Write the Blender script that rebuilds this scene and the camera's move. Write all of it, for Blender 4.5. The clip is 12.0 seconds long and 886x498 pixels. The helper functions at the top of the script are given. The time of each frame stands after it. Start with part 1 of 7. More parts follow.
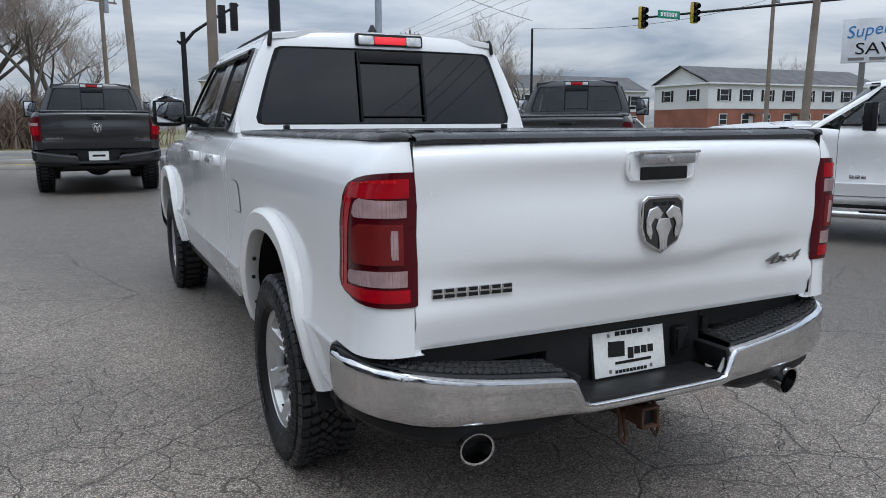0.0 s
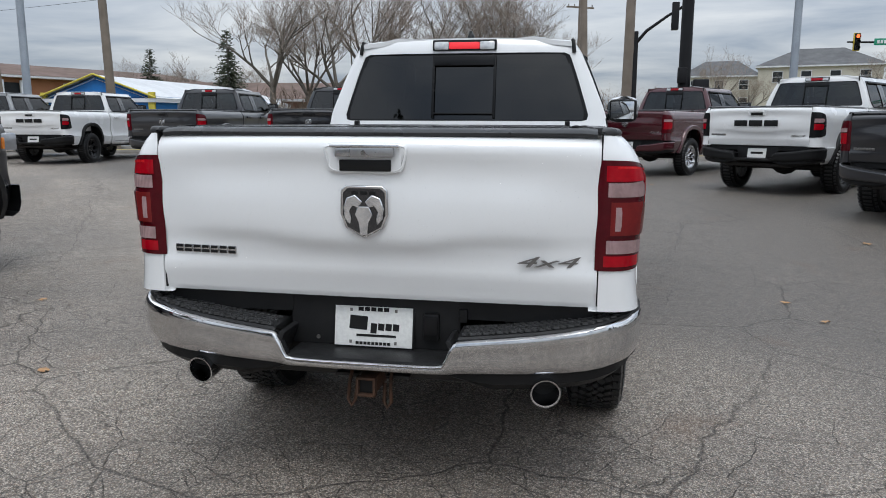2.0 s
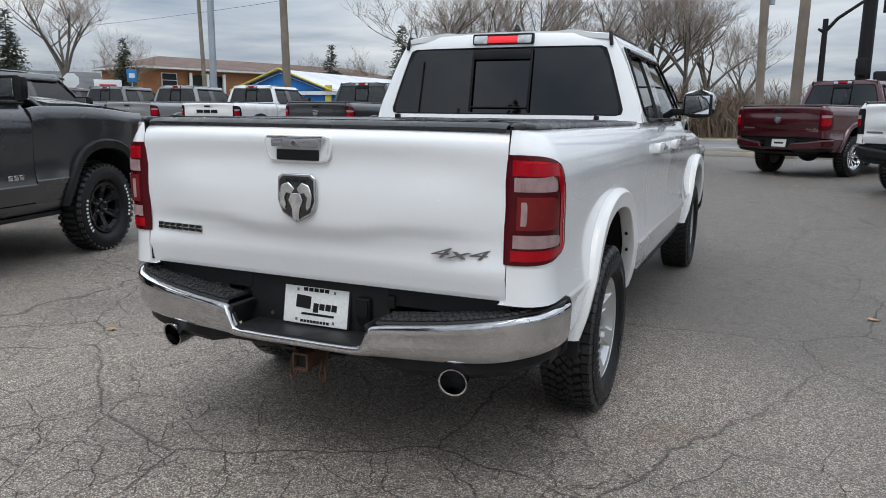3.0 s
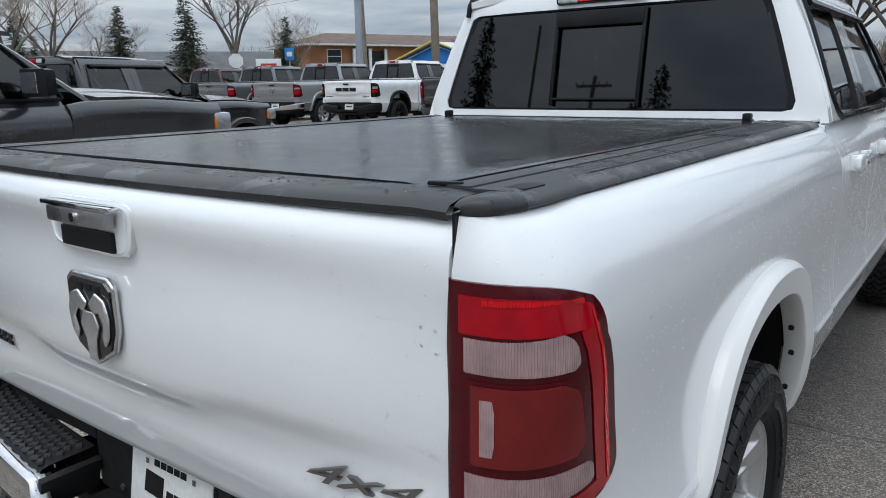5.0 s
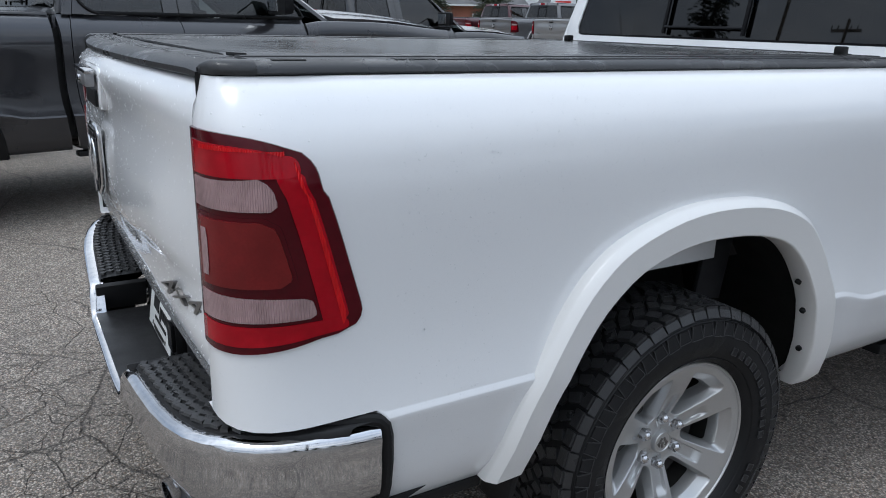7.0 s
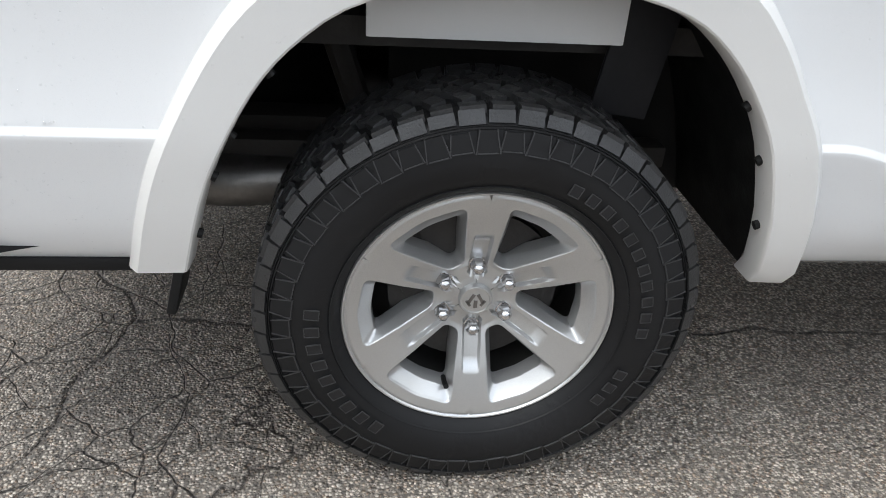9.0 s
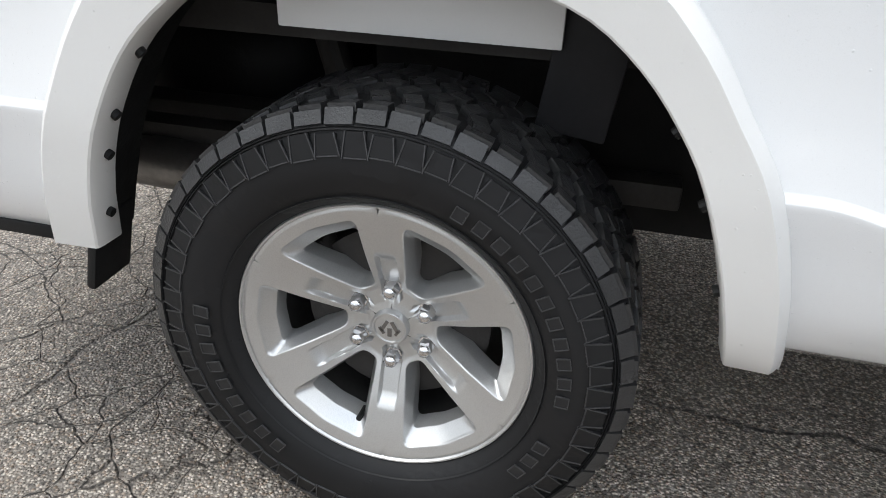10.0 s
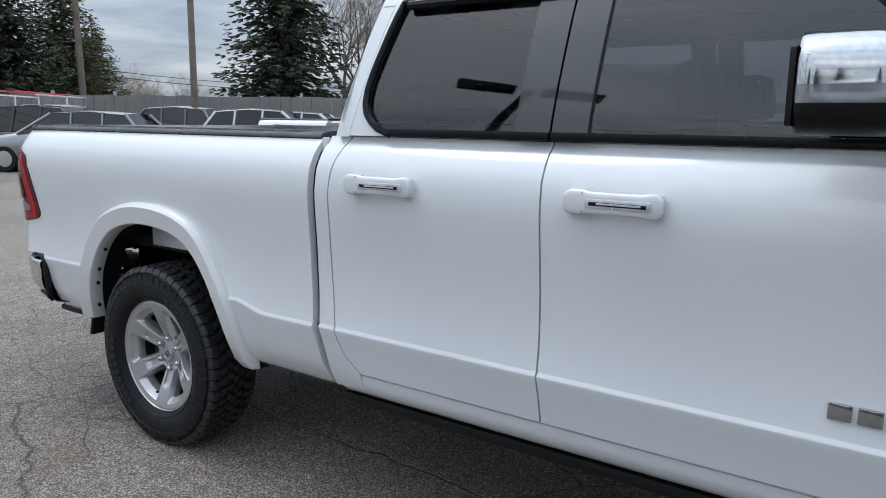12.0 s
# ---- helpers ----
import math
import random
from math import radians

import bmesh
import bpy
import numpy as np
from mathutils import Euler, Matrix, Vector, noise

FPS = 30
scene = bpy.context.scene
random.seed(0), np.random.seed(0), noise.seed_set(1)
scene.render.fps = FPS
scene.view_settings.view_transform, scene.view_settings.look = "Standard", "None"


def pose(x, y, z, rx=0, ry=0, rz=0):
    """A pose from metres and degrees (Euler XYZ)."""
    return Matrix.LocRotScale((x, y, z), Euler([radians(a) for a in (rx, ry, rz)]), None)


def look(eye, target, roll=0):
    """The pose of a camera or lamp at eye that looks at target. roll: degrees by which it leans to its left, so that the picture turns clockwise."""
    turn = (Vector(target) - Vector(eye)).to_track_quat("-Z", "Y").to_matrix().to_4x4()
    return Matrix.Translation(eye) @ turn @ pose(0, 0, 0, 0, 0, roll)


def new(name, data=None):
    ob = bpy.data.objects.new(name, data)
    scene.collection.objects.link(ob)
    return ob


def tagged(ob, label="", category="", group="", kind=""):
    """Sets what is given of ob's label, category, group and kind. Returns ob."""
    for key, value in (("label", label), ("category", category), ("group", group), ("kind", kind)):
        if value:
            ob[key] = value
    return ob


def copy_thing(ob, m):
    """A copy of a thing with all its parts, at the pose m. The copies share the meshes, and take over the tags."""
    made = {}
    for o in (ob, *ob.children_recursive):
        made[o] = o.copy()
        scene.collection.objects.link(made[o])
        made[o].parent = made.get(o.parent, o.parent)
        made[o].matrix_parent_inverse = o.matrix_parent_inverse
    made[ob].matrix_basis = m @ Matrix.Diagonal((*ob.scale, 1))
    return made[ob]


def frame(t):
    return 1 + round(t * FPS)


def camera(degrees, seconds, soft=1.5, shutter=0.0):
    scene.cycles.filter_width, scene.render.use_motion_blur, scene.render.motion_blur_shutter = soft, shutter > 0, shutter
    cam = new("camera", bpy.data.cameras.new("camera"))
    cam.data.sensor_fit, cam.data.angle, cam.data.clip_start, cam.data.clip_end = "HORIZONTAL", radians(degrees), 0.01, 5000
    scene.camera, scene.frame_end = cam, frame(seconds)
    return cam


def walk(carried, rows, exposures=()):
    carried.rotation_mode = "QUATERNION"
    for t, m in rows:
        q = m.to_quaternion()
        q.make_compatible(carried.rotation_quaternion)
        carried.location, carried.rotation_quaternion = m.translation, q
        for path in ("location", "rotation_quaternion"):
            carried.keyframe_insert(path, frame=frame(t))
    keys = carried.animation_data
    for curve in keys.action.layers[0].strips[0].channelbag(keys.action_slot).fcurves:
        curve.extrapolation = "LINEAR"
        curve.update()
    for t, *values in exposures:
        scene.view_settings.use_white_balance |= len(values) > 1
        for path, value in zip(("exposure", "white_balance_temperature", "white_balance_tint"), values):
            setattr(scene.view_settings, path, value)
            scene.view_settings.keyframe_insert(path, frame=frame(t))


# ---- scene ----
import functools

cam = camera(62.0, 12.0, 0.95)
PATH = [
    (0, (-1.642, -3.023, 1.423), (-0.783, -1.248, 1.093), -0.3),
    (0.5, (-1.155, -3.429, 1.425), (-0.588, -1.541, 1.083), -0.5),
    (1, (-0.528, -3.637, 1.426), (-0.283, -1.682, 1.082), -0.4),
    (1.5, (0.115, -3.752, 1.445), (0.049, -1.783, 1.104), -0.1),
    (2, (0.756, -3.721, 1.421), (0.395, -1.783, 1.083), 0.2),
    (2.5, (1.378, -3.711, 1.41), (0.767, -1.838, 1.066), 0.6),
    (2.7, (1.581, -3.661, 1.418), (0.887, -1.818, 1.069), 0.7),
    (4.3, (1.729, -2.619, 1.456), (0.654, -0.984, 1.039), -0.1),
    (4.5, (1.652, -2.398, 1.492), (0.552, -0.783, 1.068), -0.3),
    (5, (1.392, -1.923, 1.552), (0.222, -0.361, 1.114), -0.9),
    (5.5, (1.233, -1.6, 1.608), (-0.023, -0.113, 1.147), -0.7),
    (6, (1.341, -1.413, 1.636), (-0.053, -0.068, 1.14), -0.5),
    (6.5, (1.638, -1.373, 1.576), (0.103, -0.214, 1.026), 0.5),
    (7, (2.099, -1.423, 1.47), (0.46, -0.439, 0.884), 1.5),
    (7.5, (2.441, -1.264, 1.439), (0.745, -0.43, 0.783), 3.0),
    (7.7, (2.52, -1.143, 1.415), (0.821, -0.339, 0.733), 3.8),
    (9.3, (1.891, -0.004, 1.124), (0.183, -0.005, 0.084), 3.6),
    (9.5, (1.832, 0.12, 1.092), (0.118, -0.049, 0.075), 3.0),
    (10, (1.872, 0.332, 1.125), (0.178, -0.095, 0.153), 1.7),
    (10.5, (2.121, 0.836, 1.313), (0.461, 0.086, 0.488), -0.3),
    (11, (2.342, 1.394, 1.432), (0.685, 0.479, 0.786), -0.3),
    (11.5, (2.628, 2.075, 1.476), (0.976, 1.053, 0.997), 0.0),
    (12, (2.816, 2.831, 1.448), (1.198, 1.705, 1.106), 0.7),
]
LIGHT = [(0.0, 0.21, 5950, 8), (1.5, 0.24, 6200, 8), (2.7, 0.31, 6200, 8), (4.5, 0.39, 6250, 8), (5.0, 0.23, 6020, 6), (5.5, 0.08, 5900, 8), (6.5, 0.18, 5900, 8), (7.0, 0.18, 5900, 8), (7.5, 0.27, 5950, 8), (8.6, 0.63, 6350, 8), (9.3, 1.15, 6550, 8), (9.9, 1.15, 6550, 8), (10.5, 0.83, 6350, 8), (11.2, 0.25, 6000, 7), (12.0, 0.25, 5900, 7)]
walk(cam, [(t, look(eye, target, roll)) for t, eye, target, roll in PATH], LIGHT)

# ---------------------------------------------------------------- world and sun
SUN_EL, SUN_ROT = radians(58), radians(174)
world = bpy.data.worlds.new("overcast_sky")
scene.world = world
world.use_nodes = True
wn, wl = world.node_tree.nodes, world.node_tree.links
wn.clear()
w_out = wn.new("ShaderNodeOutputWorld")
w_bg = wn.new("ShaderNodeBackground")
w_sky = wn.new("ShaderNodeTexSky")
w_sky.sky_type, w_sky.sun_disc, w_sky.sun_elevation, w_sky.sun_rotation = "NISHITA", False, SUN_EL, SUN_ROT
w_tc = wn.new("ShaderNodeTexCoord")
w_sep = wn.new("ShaderNodeSeparateXYZ")
wl.new(w_tc.outputs["Generated"], w_sep.inputs[0])


def wmath(op, a, b=None):
    n = wn.new("ShaderNodeMath")
    n.operation = op
    for i, v in enumerate((a, b)):
        if v is None:
            continue
        if isinstance(v, (int, float)):
            n.inputs[i].default_value = v
        else:
            wl.new(v, n.inputs[i])
    return n.outputs[0]


# a flat cloud deck: the direction is projected on a plane overhead
w_up = wmath("MAXIMUM", w_sep.outputs[2], 0.0)
w_div = wmath("ADD", w_up, 0.09)
w_px, w_py = wmath("DIVIDE", w_sep.outputs[0], w_div), wmath("DIVIDE", w_sep.outputs[1], w_div)
w_comb = wn.new("ShaderNodeCombineXYZ")
wl.new(w_px, w_comb.inputs[0])
wl.new(w_py, w_comb.inputs[1])
w_noise = wn.new("ShaderNodeTexNoise")
w_noise.inputs["Scale"].default_value, w_noise.inputs["Detail"].default_value, w_noise.inputs["Roughness"].default_value = 0.62, 6.0, 0.55
w_noise.inputs["Distortion"].default_value = 0.35
wl.new(w_comb.outputs[0], w_noise.inputs["Vector"])
w_ramp = wn.new("ShaderNodeValToRGB")
w_ramp.color_ramp.elements[0].position, w_ramp.color_ramp.elements[0].color = 0.34, (0.40, 0.46, 0.56, 1)
w_ramp.color_ramp.elements[1].position, w_ramp.color_ramp.elements[1].color = 0.66, (1.0, 1.0, 1.0, 1)
wl.new(w_noise.outputs[0], w_ramp.inputs[0])
# overcast luminance: dim near the horizon, bright overhead
w_lum = wmath("ADD", wmath("MULTIPLY", wmath("POWER", w_up, 0.9), 1.65), 0.47)
w_cl = wn.new("ShaderNodeVectorMath")
w_cl.operation = "SCALE"
wl.new(w_ramp.outputs[0], w_cl.inputs[0])
wl.new(w_lum, w_cl.inputs["Scale"])
w_ns = wn.new("ShaderNodeVectorMath")
w_ns.operation = "SCALE"
wl.new(w_sky.outputs[0], w_ns.inputs[0])
w_ns.inputs["Scale"].default_value = 0.06
w_mix = wn.new("ShaderNodeMix")
w_mix.data_type = "RGBA"
w_mix.inputs[0].default_value = 0.88
wl.new(w_ns.outputs[0], w_mix.inputs[6])
wl.new(w_cl.outputs[0], w_mix.inputs[7])
wl.new(w_mix.outputs[2], w_bg.inputs[0])
w_bg.inputs[1].default_value = 1.0
wl.new(w_bg.outputs[0], w_out.inputs[0])

sun = new("sun", bpy.data.lights.new("sun", "SUN"))
sun.data.energy, sun.data.angle, sun.data.color = 0.75, radians(25), (1.0, 0.97, 0.93)
sun.matrix_world = look((math.sin(SUN_ROT) * 30, math.cos(SUN_ROT) * 30, 56.4), (0, 0, 0))


# ---------------------------------------------------------------- materials
def nodes_of(name):
    m = bpy.data.materials.new(name)
    m.use_nodes = True
    nt = m.node_tree
    return m, nt.nodes, nt.links, nt.nodes["Principled BSDF"]


def tex(n, l, kind, scale, detail=4.0, vec=None):
    t = n.new("ShaderNodeTex" + kind)
    t.inputs["Scale"].default_value = scale
    if kind == "Noise":
        t.inputs["Detail"].default_value = detail
    if vec is None:
        tc = n.new("ShaderNodeTexCoord")
        vec = tc.outputs["Object"]
    l.new(vec, t.inputs["Vector"])
    return t


def mixc(n, l, fac, a, b):
    m = n.new("ShaderNodeMix")
    m.data_type = "RGBA"
    for i, v in ((0, fac), (6, a), (7, b)):
        if isinstance(v, (int, float)):
            m.inputs[i].default_value = v
        elif isinstance(v, tuple):
            m.inputs[i].default_value = (*v, 1)
        else:
            l.new(v, m.inputs[i])
    return m.outputs[2]


def ramp(n, l, src, p0, p1, v0=0.0, v1=1.0):
    r = n.new("ShaderNodeMapRange")
    l.new(src, r.inputs[0])
    for i, v in enumerate((p0, p1, v0, v1)):
        r.inputs[i + 1].default_value = v
    return r.outputs[0]


def mathn(n, l, op, a, b=0.0):
    m = n.new("ShaderNodeMath")
    m.operation = op
    for i, v in enumerate((a, b)):
        if isinstance(v, (int, float)):
            m.inputs[i].default_value = v
        else:
            l.new(v, m.inputs[i])
    return m.outputs[0]


def bumped(n, l, p, height, strength, dist=0.01):
    b = n.new("ShaderNodeBump")
    b.inputs["Strength"].default_value, b.inputs["Distance"].default_value = strength, dist
    l.new(height, b.inputs["Height"])
    l.new(b.outputs[0], p.inputs["Normal"])
    return b


def stuff(name, color, rough=0.5, metal=0.0, color2=None, scale=6.0, fine=150.0, bump=0.0, rvar=0.12, coat=0.0, island=0.0):
    """A surface with variation at two scales, a fine relief, and uneven gloss."""
    m, n, l, p = nodes_of(name)
    c2 = color2 or tuple(c * 0.78 for c in color)
    big, small = tex(n, l, "Noise", scale, 5), tex(n, l, "Noise", fine, 3)
    f = ramp(n, l, big.outputs[0], 0.35, 0.68)
    c = mixc(n, l, f, color, c2)
    c = mixc(n, l, ramp(n, l, small.outputs[0], 0.4, 0.75, 0.0, 0.5), c, tuple(x * 0.7 for x in color))
    if island:
        g = n.new("ShaderNodeNewGeometry")
        c = mixc(n, l, ramp(n, l, g.outputs["Random Per Island"], 0, 1, 0, island), c, tuple(x * 0.35 for x in color))
    l.new(c, p.inputs["Base Color"])
    l.new(ramp(n, l, big.outputs[0], 0.3, 0.7, max(rough - rvar, 0.03), min(rough + rvar, 1)), p.inputs["Roughness"])
    p.inputs["Metallic"].default_value, p.inputs["Coat Weight"].default_value = metal, coat
    p.inputs["Coat Roughness"].default_value = 0.05
    if metal < 0.2 and max(color) < 0.05 and "rubber" not in name:
        p.inputs["Specular IOR Level"].default_value = 0.20
    if bump:
        bumped(n, l, p, small.outputs[0], bump, 0.004)
    return m


def droplets(n, l, scale, amount):
    """Height of sparse water drops, in cells of 1/scale metres."""
    v = tex(n, l, "Voronoi", scale)
    r = n.new("ShaderNodeSeparateColor")
    l.new(v.outputs["Color"], r.inputs[0])
    size = ramp(n, l, r.outputs[0], 1 - amount, 1.0, 0.0, 0.30)
    h = mathn(n, l, "SUBTRACT", size, v.outputs["Distance"])
    return mathn(n, l, "SQRT", mathn(n, l, "MAXIMUM", h, 0.0))


def car_paint(name, color, rough=0.32, metal=0.0, wet=0.0, coat=1.0, dirt=0.0):
    m, n, l, p = nodes_of(name)
    big = tex(n, l, "Noise", 2.2, 5)
    fl = tex(n, l, "Noise", 900.0, 2)
    c = mixc(n, l, ramp(n, l, big.outputs[0], 0.25, 0.8, 0, 0.22), color, tuple(x * 0.93 for x in color))
    c = mixc(n, l, ramp(n, l, fl.outputs[0], 0.5, 0.8, 0, 0.25), c, tuple(x * 0.8 for x in color))
    if dirt:
        sp = tex(n, l, "Noise", 240.0, 3)
        c = mixc(n, l, ramp(n, l, sp.outputs[0], 0.66, 0.76, 0, dirt), c, (0.34, 0.32, 0.29))
    l.new(c, p.inputs["Base Color"])
    p.inputs["Metallic"].default_value = metal
    l.new(ramp(n, l, big.outputs[0], 0.2, 0.8, rough - 0.03, rough + 0.04), p.inputs["Roughness"])
    p.inputs["Coat Weight"].default_value, p.inputs["Coat Roughness"].default_value = coat, 0.06
    if wet:
        d = mathn(n, l, "ADD", droplets(n, l, 135.0, wet), droplets(n, l, 290.0, wet * 1.6))
        b = bumped(n, l, p, d, 0.6, 0.003)
        l.new(b.outputs[0], p.inputs["Coat Normal"])
    return m


def tinted_glass(name, tint, gloss_rough=0.02, wet=0.0, ior=1.75):
    """A thin pane: it lets a tinted part of the light through and mirrors by Fresnel."""
    m = bpy.data.materials.new(name)
    m.use_nodes = True
    n, l = m.node_tree.nodes, m.node_tree.links
    n.clear()
    out, mx = n.new("ShaderNodeOutputMaterial"), n.new("ShaderNodeMixShader")
    tr, gl, fr = n.new("ShaderNodeBsdfTransparent"), n.new("ShaderNodeBsdfGlossy"), n.new("ShaderNodeLayerWeight")
    tr.inputs[0].default_value = (*tint, 1)
    gl.inputs["Roughness"].default_value = gloss_rough
    fr.inputs["Blend"].default_value = 0.5
    f0 = ((ior - 1) / (ior + 1)) ** 2
    gloss = mathn(n, l, "ADD", mathn(n, l, "MULTIPLY", mathn(n, l, "POWER", fr.outputs["Facing"], 5.0), 1 - f0), f0)
    if wet:
        b = n.new("ShaderNodeBump")
        b.inputs["Strength"].default_value, b.inputs["Distance"].default_value = 0.7, 0.004
        l.new(droplets(n, l, 60.0, wet), b.inputs["Height"])
        l.new(b.outputs[0], gl.inputs["Normal"])
    l.new(gloss, mx.inputs[0])
    l.new(tr.outputs[0], mx.inputs[1])
    l.new(gl.outputs[0], mx.inputs[2])
    l.new(mx.outputs[0], out.inputs[0])
    return m


def asphalt_mat(name):
    m, n, l, p = nodes_of(name)
    tc = n.new("ShaderNodeTexCoord")
    vec = tc.outputs["Object"]
    agg = tex(n, l, "Voronoi", 140.0, vec=vec)
    agg.inputs["Randomness"].default_value = 0.95
    fine = tex(n, l, "Noise", 420.0, 3, vec=vec)
    mid = tex(n, l, "Noise", 5.0, 6, vec=vec)
    big = tex(n, l, "Noise", 0.42, 6, vec=vec)
    sep = n.new("ShaderNodeSeparateColor")
    l.new(agg.outputs["Color"], sep.inputs[0])
    # stones of many greys and browns in a dark binder
    c = mixc(n, l, ramp(n, l, sep.outputs[0], 0.10, 1.0), (0.205, 0.175, 0.146), (0.92, 0.815, 0.700))
    c = mixc(n, l, ramp(n, l, sep.outputs[1], 0.72, 0.80, 0.0, 0.55), c, (0.36, 0.235, 0.145))
    c = mixc(n, l, ramp(n, l, agg.outputs["Distance"], 0.42, 0.62, 0.0, 0.75), c, (0.070, 0.061, 0.053))
    c = mixc(n, l, ramp(n, l, fine.outputs[0], 0.45, 0.75, 0, 0.32), c, (0.080, 0.070, 0.060))
    c = mixc(n, l, ramp(n, l, mid.outputs[0], 0.42, 0.78, 0, 0.35), c, (0.230, 0.198, 0.165))
    grit = tex(n, l, "Noise", 95.0, 4, vec=vec)
    c = mixc(n, l, ramp(n, l, grit.outputs[0], 0.36, 0.48, 0.42, 0.0), c, (0.085, 0.073, 0.062))
    c = mixc(n, l, ramp(n, l, grit.outputs[0], 0.56, 0.70, 0.0, 0.45), c, (0.60, 0.53, 0.45))
    mottle = tex(n, l, "Noise", 15.0, 6, vec=vec)
    c = mixc(n, l, ramp(n, l, mottle.outputs[0], 0.38, 0.50, 0.22, 0.0), c, (0.085, 0.073, 0.062))
    # single pale stones and small pits
    pale = tex(n, l, "Voronoi", 62.0, vec=vec)
    sp = n.new("ShaderNodeSeparateColor")
    l.new(pale.outputs["Color"], sp.inputs[0])
    dot = mathn(n, l, "MULTIPLY", ramp(n, l, sp.outputs[1], 0.84, 0.88), ramp(n, l, pale.outputs["Distance"], 0.25, 0.40, 0.6, 0.0))
    c = mixc(n, l, dot, c, (0.58, 0.54, 0.48))
    pit = mathn(n, l, "MULTIPLY", ramp(n, l, sp.outputs[2], 0.76, 0.82), ramp(n, l, pale.outputs["Distance"], 0.25, 0.45, 0.7, 0.0))
    c = mixc(n, l, pit, c, (0.045, 0.040, 0.036))
    # the lot is still damp towards the road and along the truck's right side; its border wanders
    sx_ = n.new("ShaderNodeSeparateXYZ")
    l.new(vec, sx_.inputs[0])
    border = tex(n, l, "Noise", 0.30, 5, vec=vec)
    along = mathn(n, l, "ADD", mathn(n, l, "ADD", sx_.outputs[1], mathn(n, l, "MULTIPLY", sx_.outputs[0], 0.9)), mathn(n, l, "MULTIPLY", border.outputs[0], 5.0))
    wet_lot = ramp(n, l, along, 3.1, 5.6)
    damp = mathn(n, l, "MAXIMUM", mathn(n, l, "MULTIPLY", ramp(n, l, big.outputs[0], 0.44, 0.62), 0.55), wet_lot)
    c = mixc(n, l, mathn(n, l, "MULTIPLY", damp, 0.60), c, (0.045, 0.041, 0.038))
    # rust-brown stains
    st = tex(n, l, "Noise", 1.1, 7, vec=vec)
    c = mixc(n, l, ramp(n, l, st.outputs[0], 0.63, 0.76, 0, 0.35), c, (0.16, 0.085, 0.045))
    # net of cracks: two sizes of cells with bent edges, broken up by a mask
    bend = tex(n, l, "Noise", 3.5, 4, vec=vec)
    addv = n.new("ShaderNodeMix")
    addv.data_type = "RGBA"
    addv.blend_type = "ADD"
    addv.inputs[0].default_value = 0.16
    l.new(vec, addv.inputs[6])
    l.new(bend.outputs["Color"], addv.inputs[7])
    lines = None
    for sc, wd, lo, hi, msc in ((0.42, 0.0040, 0.33, 0.43, 0.35), (2.3, 0.0085, 0.38, 0.50, 0.22), (5.2, 0.013, 0.47, 0.58, 0.30)):
        v = n.new("ShaderNodeTexVoronoi")
        v.feature = "DISTANCE_TO_EDGE"
        v.inputs["Scale"].default_value = sc
        l.new(addv.outputs[2], v.inputs["Vector"])
        mk = tex(n, l, "Noise", msc, 4, vec=vec)
        e = mathn(n, l, "MULTIPLY", ramp(n, l, v.outputs["Distance"], 0.0, wd, 1.0, 0.0), ramp(n, l, mk.outputs[0], lo, hi))
        lines = e if lines is None else mathn(n, l, "MAXIMUM", lines, e)
    c = mixc(n, l, mathn(n, l, "MULTIPLY", lines, 0.70), c, (0.022, 0.017, 0.015))
    l.new(c, p.inputs["Base Color"])
    l.new(mathn(n, l, "ADD", ramp(n, l, damp, 0, 1, 0.70, 0.52), ramp(n, l, fine.outputs[0], 0.3, 0.7, -0.06, 0.12)), p.inputs["Roughness"])
    h = mathn(n, l, "ADD", ramp(n, l, agg.outputs["Distance"], 0, 0.7, 1.0, 0.0), mathn(n, l, "MULTIPLY", lines, -1.6))
    bumped(n, l, p, mathn(n, l, "ADD", h, mathn(n, l, "MULTIPLY", mid.outputs[0], 1.5)), 1.0, 0.006)
    return m


ASPHALT = asphalt_mat("damp_asphalt")
ROAD = stuff("grey_road", (0.15, 0.15, 0.15), 0.6, scale=0.3, fine=90, bump=0.3)
GRASS = stuff("winter_grass", (0.20, 0.17, 0.085), 0.9, color2=(0.10, 0.115, 0.04), scale=0.5, fine=30, bump=0.9)
CONCRETE = stuff("concrete", (0.42, 0.40, 0.37), 0.85, scale=1.5, fine=60, bump=0.4)
YELLOW = stuff("worn_yellow_paint", (0.62, 0.42, 0.05), 0.7, color2=(0.38, 0.32, 0.18), scale=3, fine=50)
WHITE = car_paint("white_paint", (0.78, 0.785, 0.79), 0.24, wet=0.075, dirt=0.10)
FLARE_W = car_paint("off_white_flare_plastic", (0.75, 0.742, 0.725), 0.36, wet=0.08, coat=0.4)
WHITE_FAR = car_paint("plain_white_paint", (0.74, 0.74, 0.74), 0.26)
GREY_P = car_paint("granite_grey_paint", (0.030, 0.030, 0.034), 0.30, metal=0.35)
CHAR_P = car_paint("charcoal_paint", (0.030, 0.030, 0.034), 0.28, metal=0.4, wet=0.12)
BLACK_P = car_paint("black_paint", (0.008, 0.008, 0.010), 0.22, wet=0.06)
SILVER_P = car_paint("silver_paint", (0.27, 0.275, 0.28), 0.30, metal=0.5)
RED_P = car_paint("maroon_paint", (0.060, 0.006, 0.011), 0.22, metal=0.2)
TAN_P = car_paint("pewter_paint", (0.16, 0.16, 0.165), 0.30, metal=0.5)
STEP = stuff("moulded_step_plastic", (0.052, 0.052, 0.053), 0.34, scale=30, fine=300, bump=0.15)
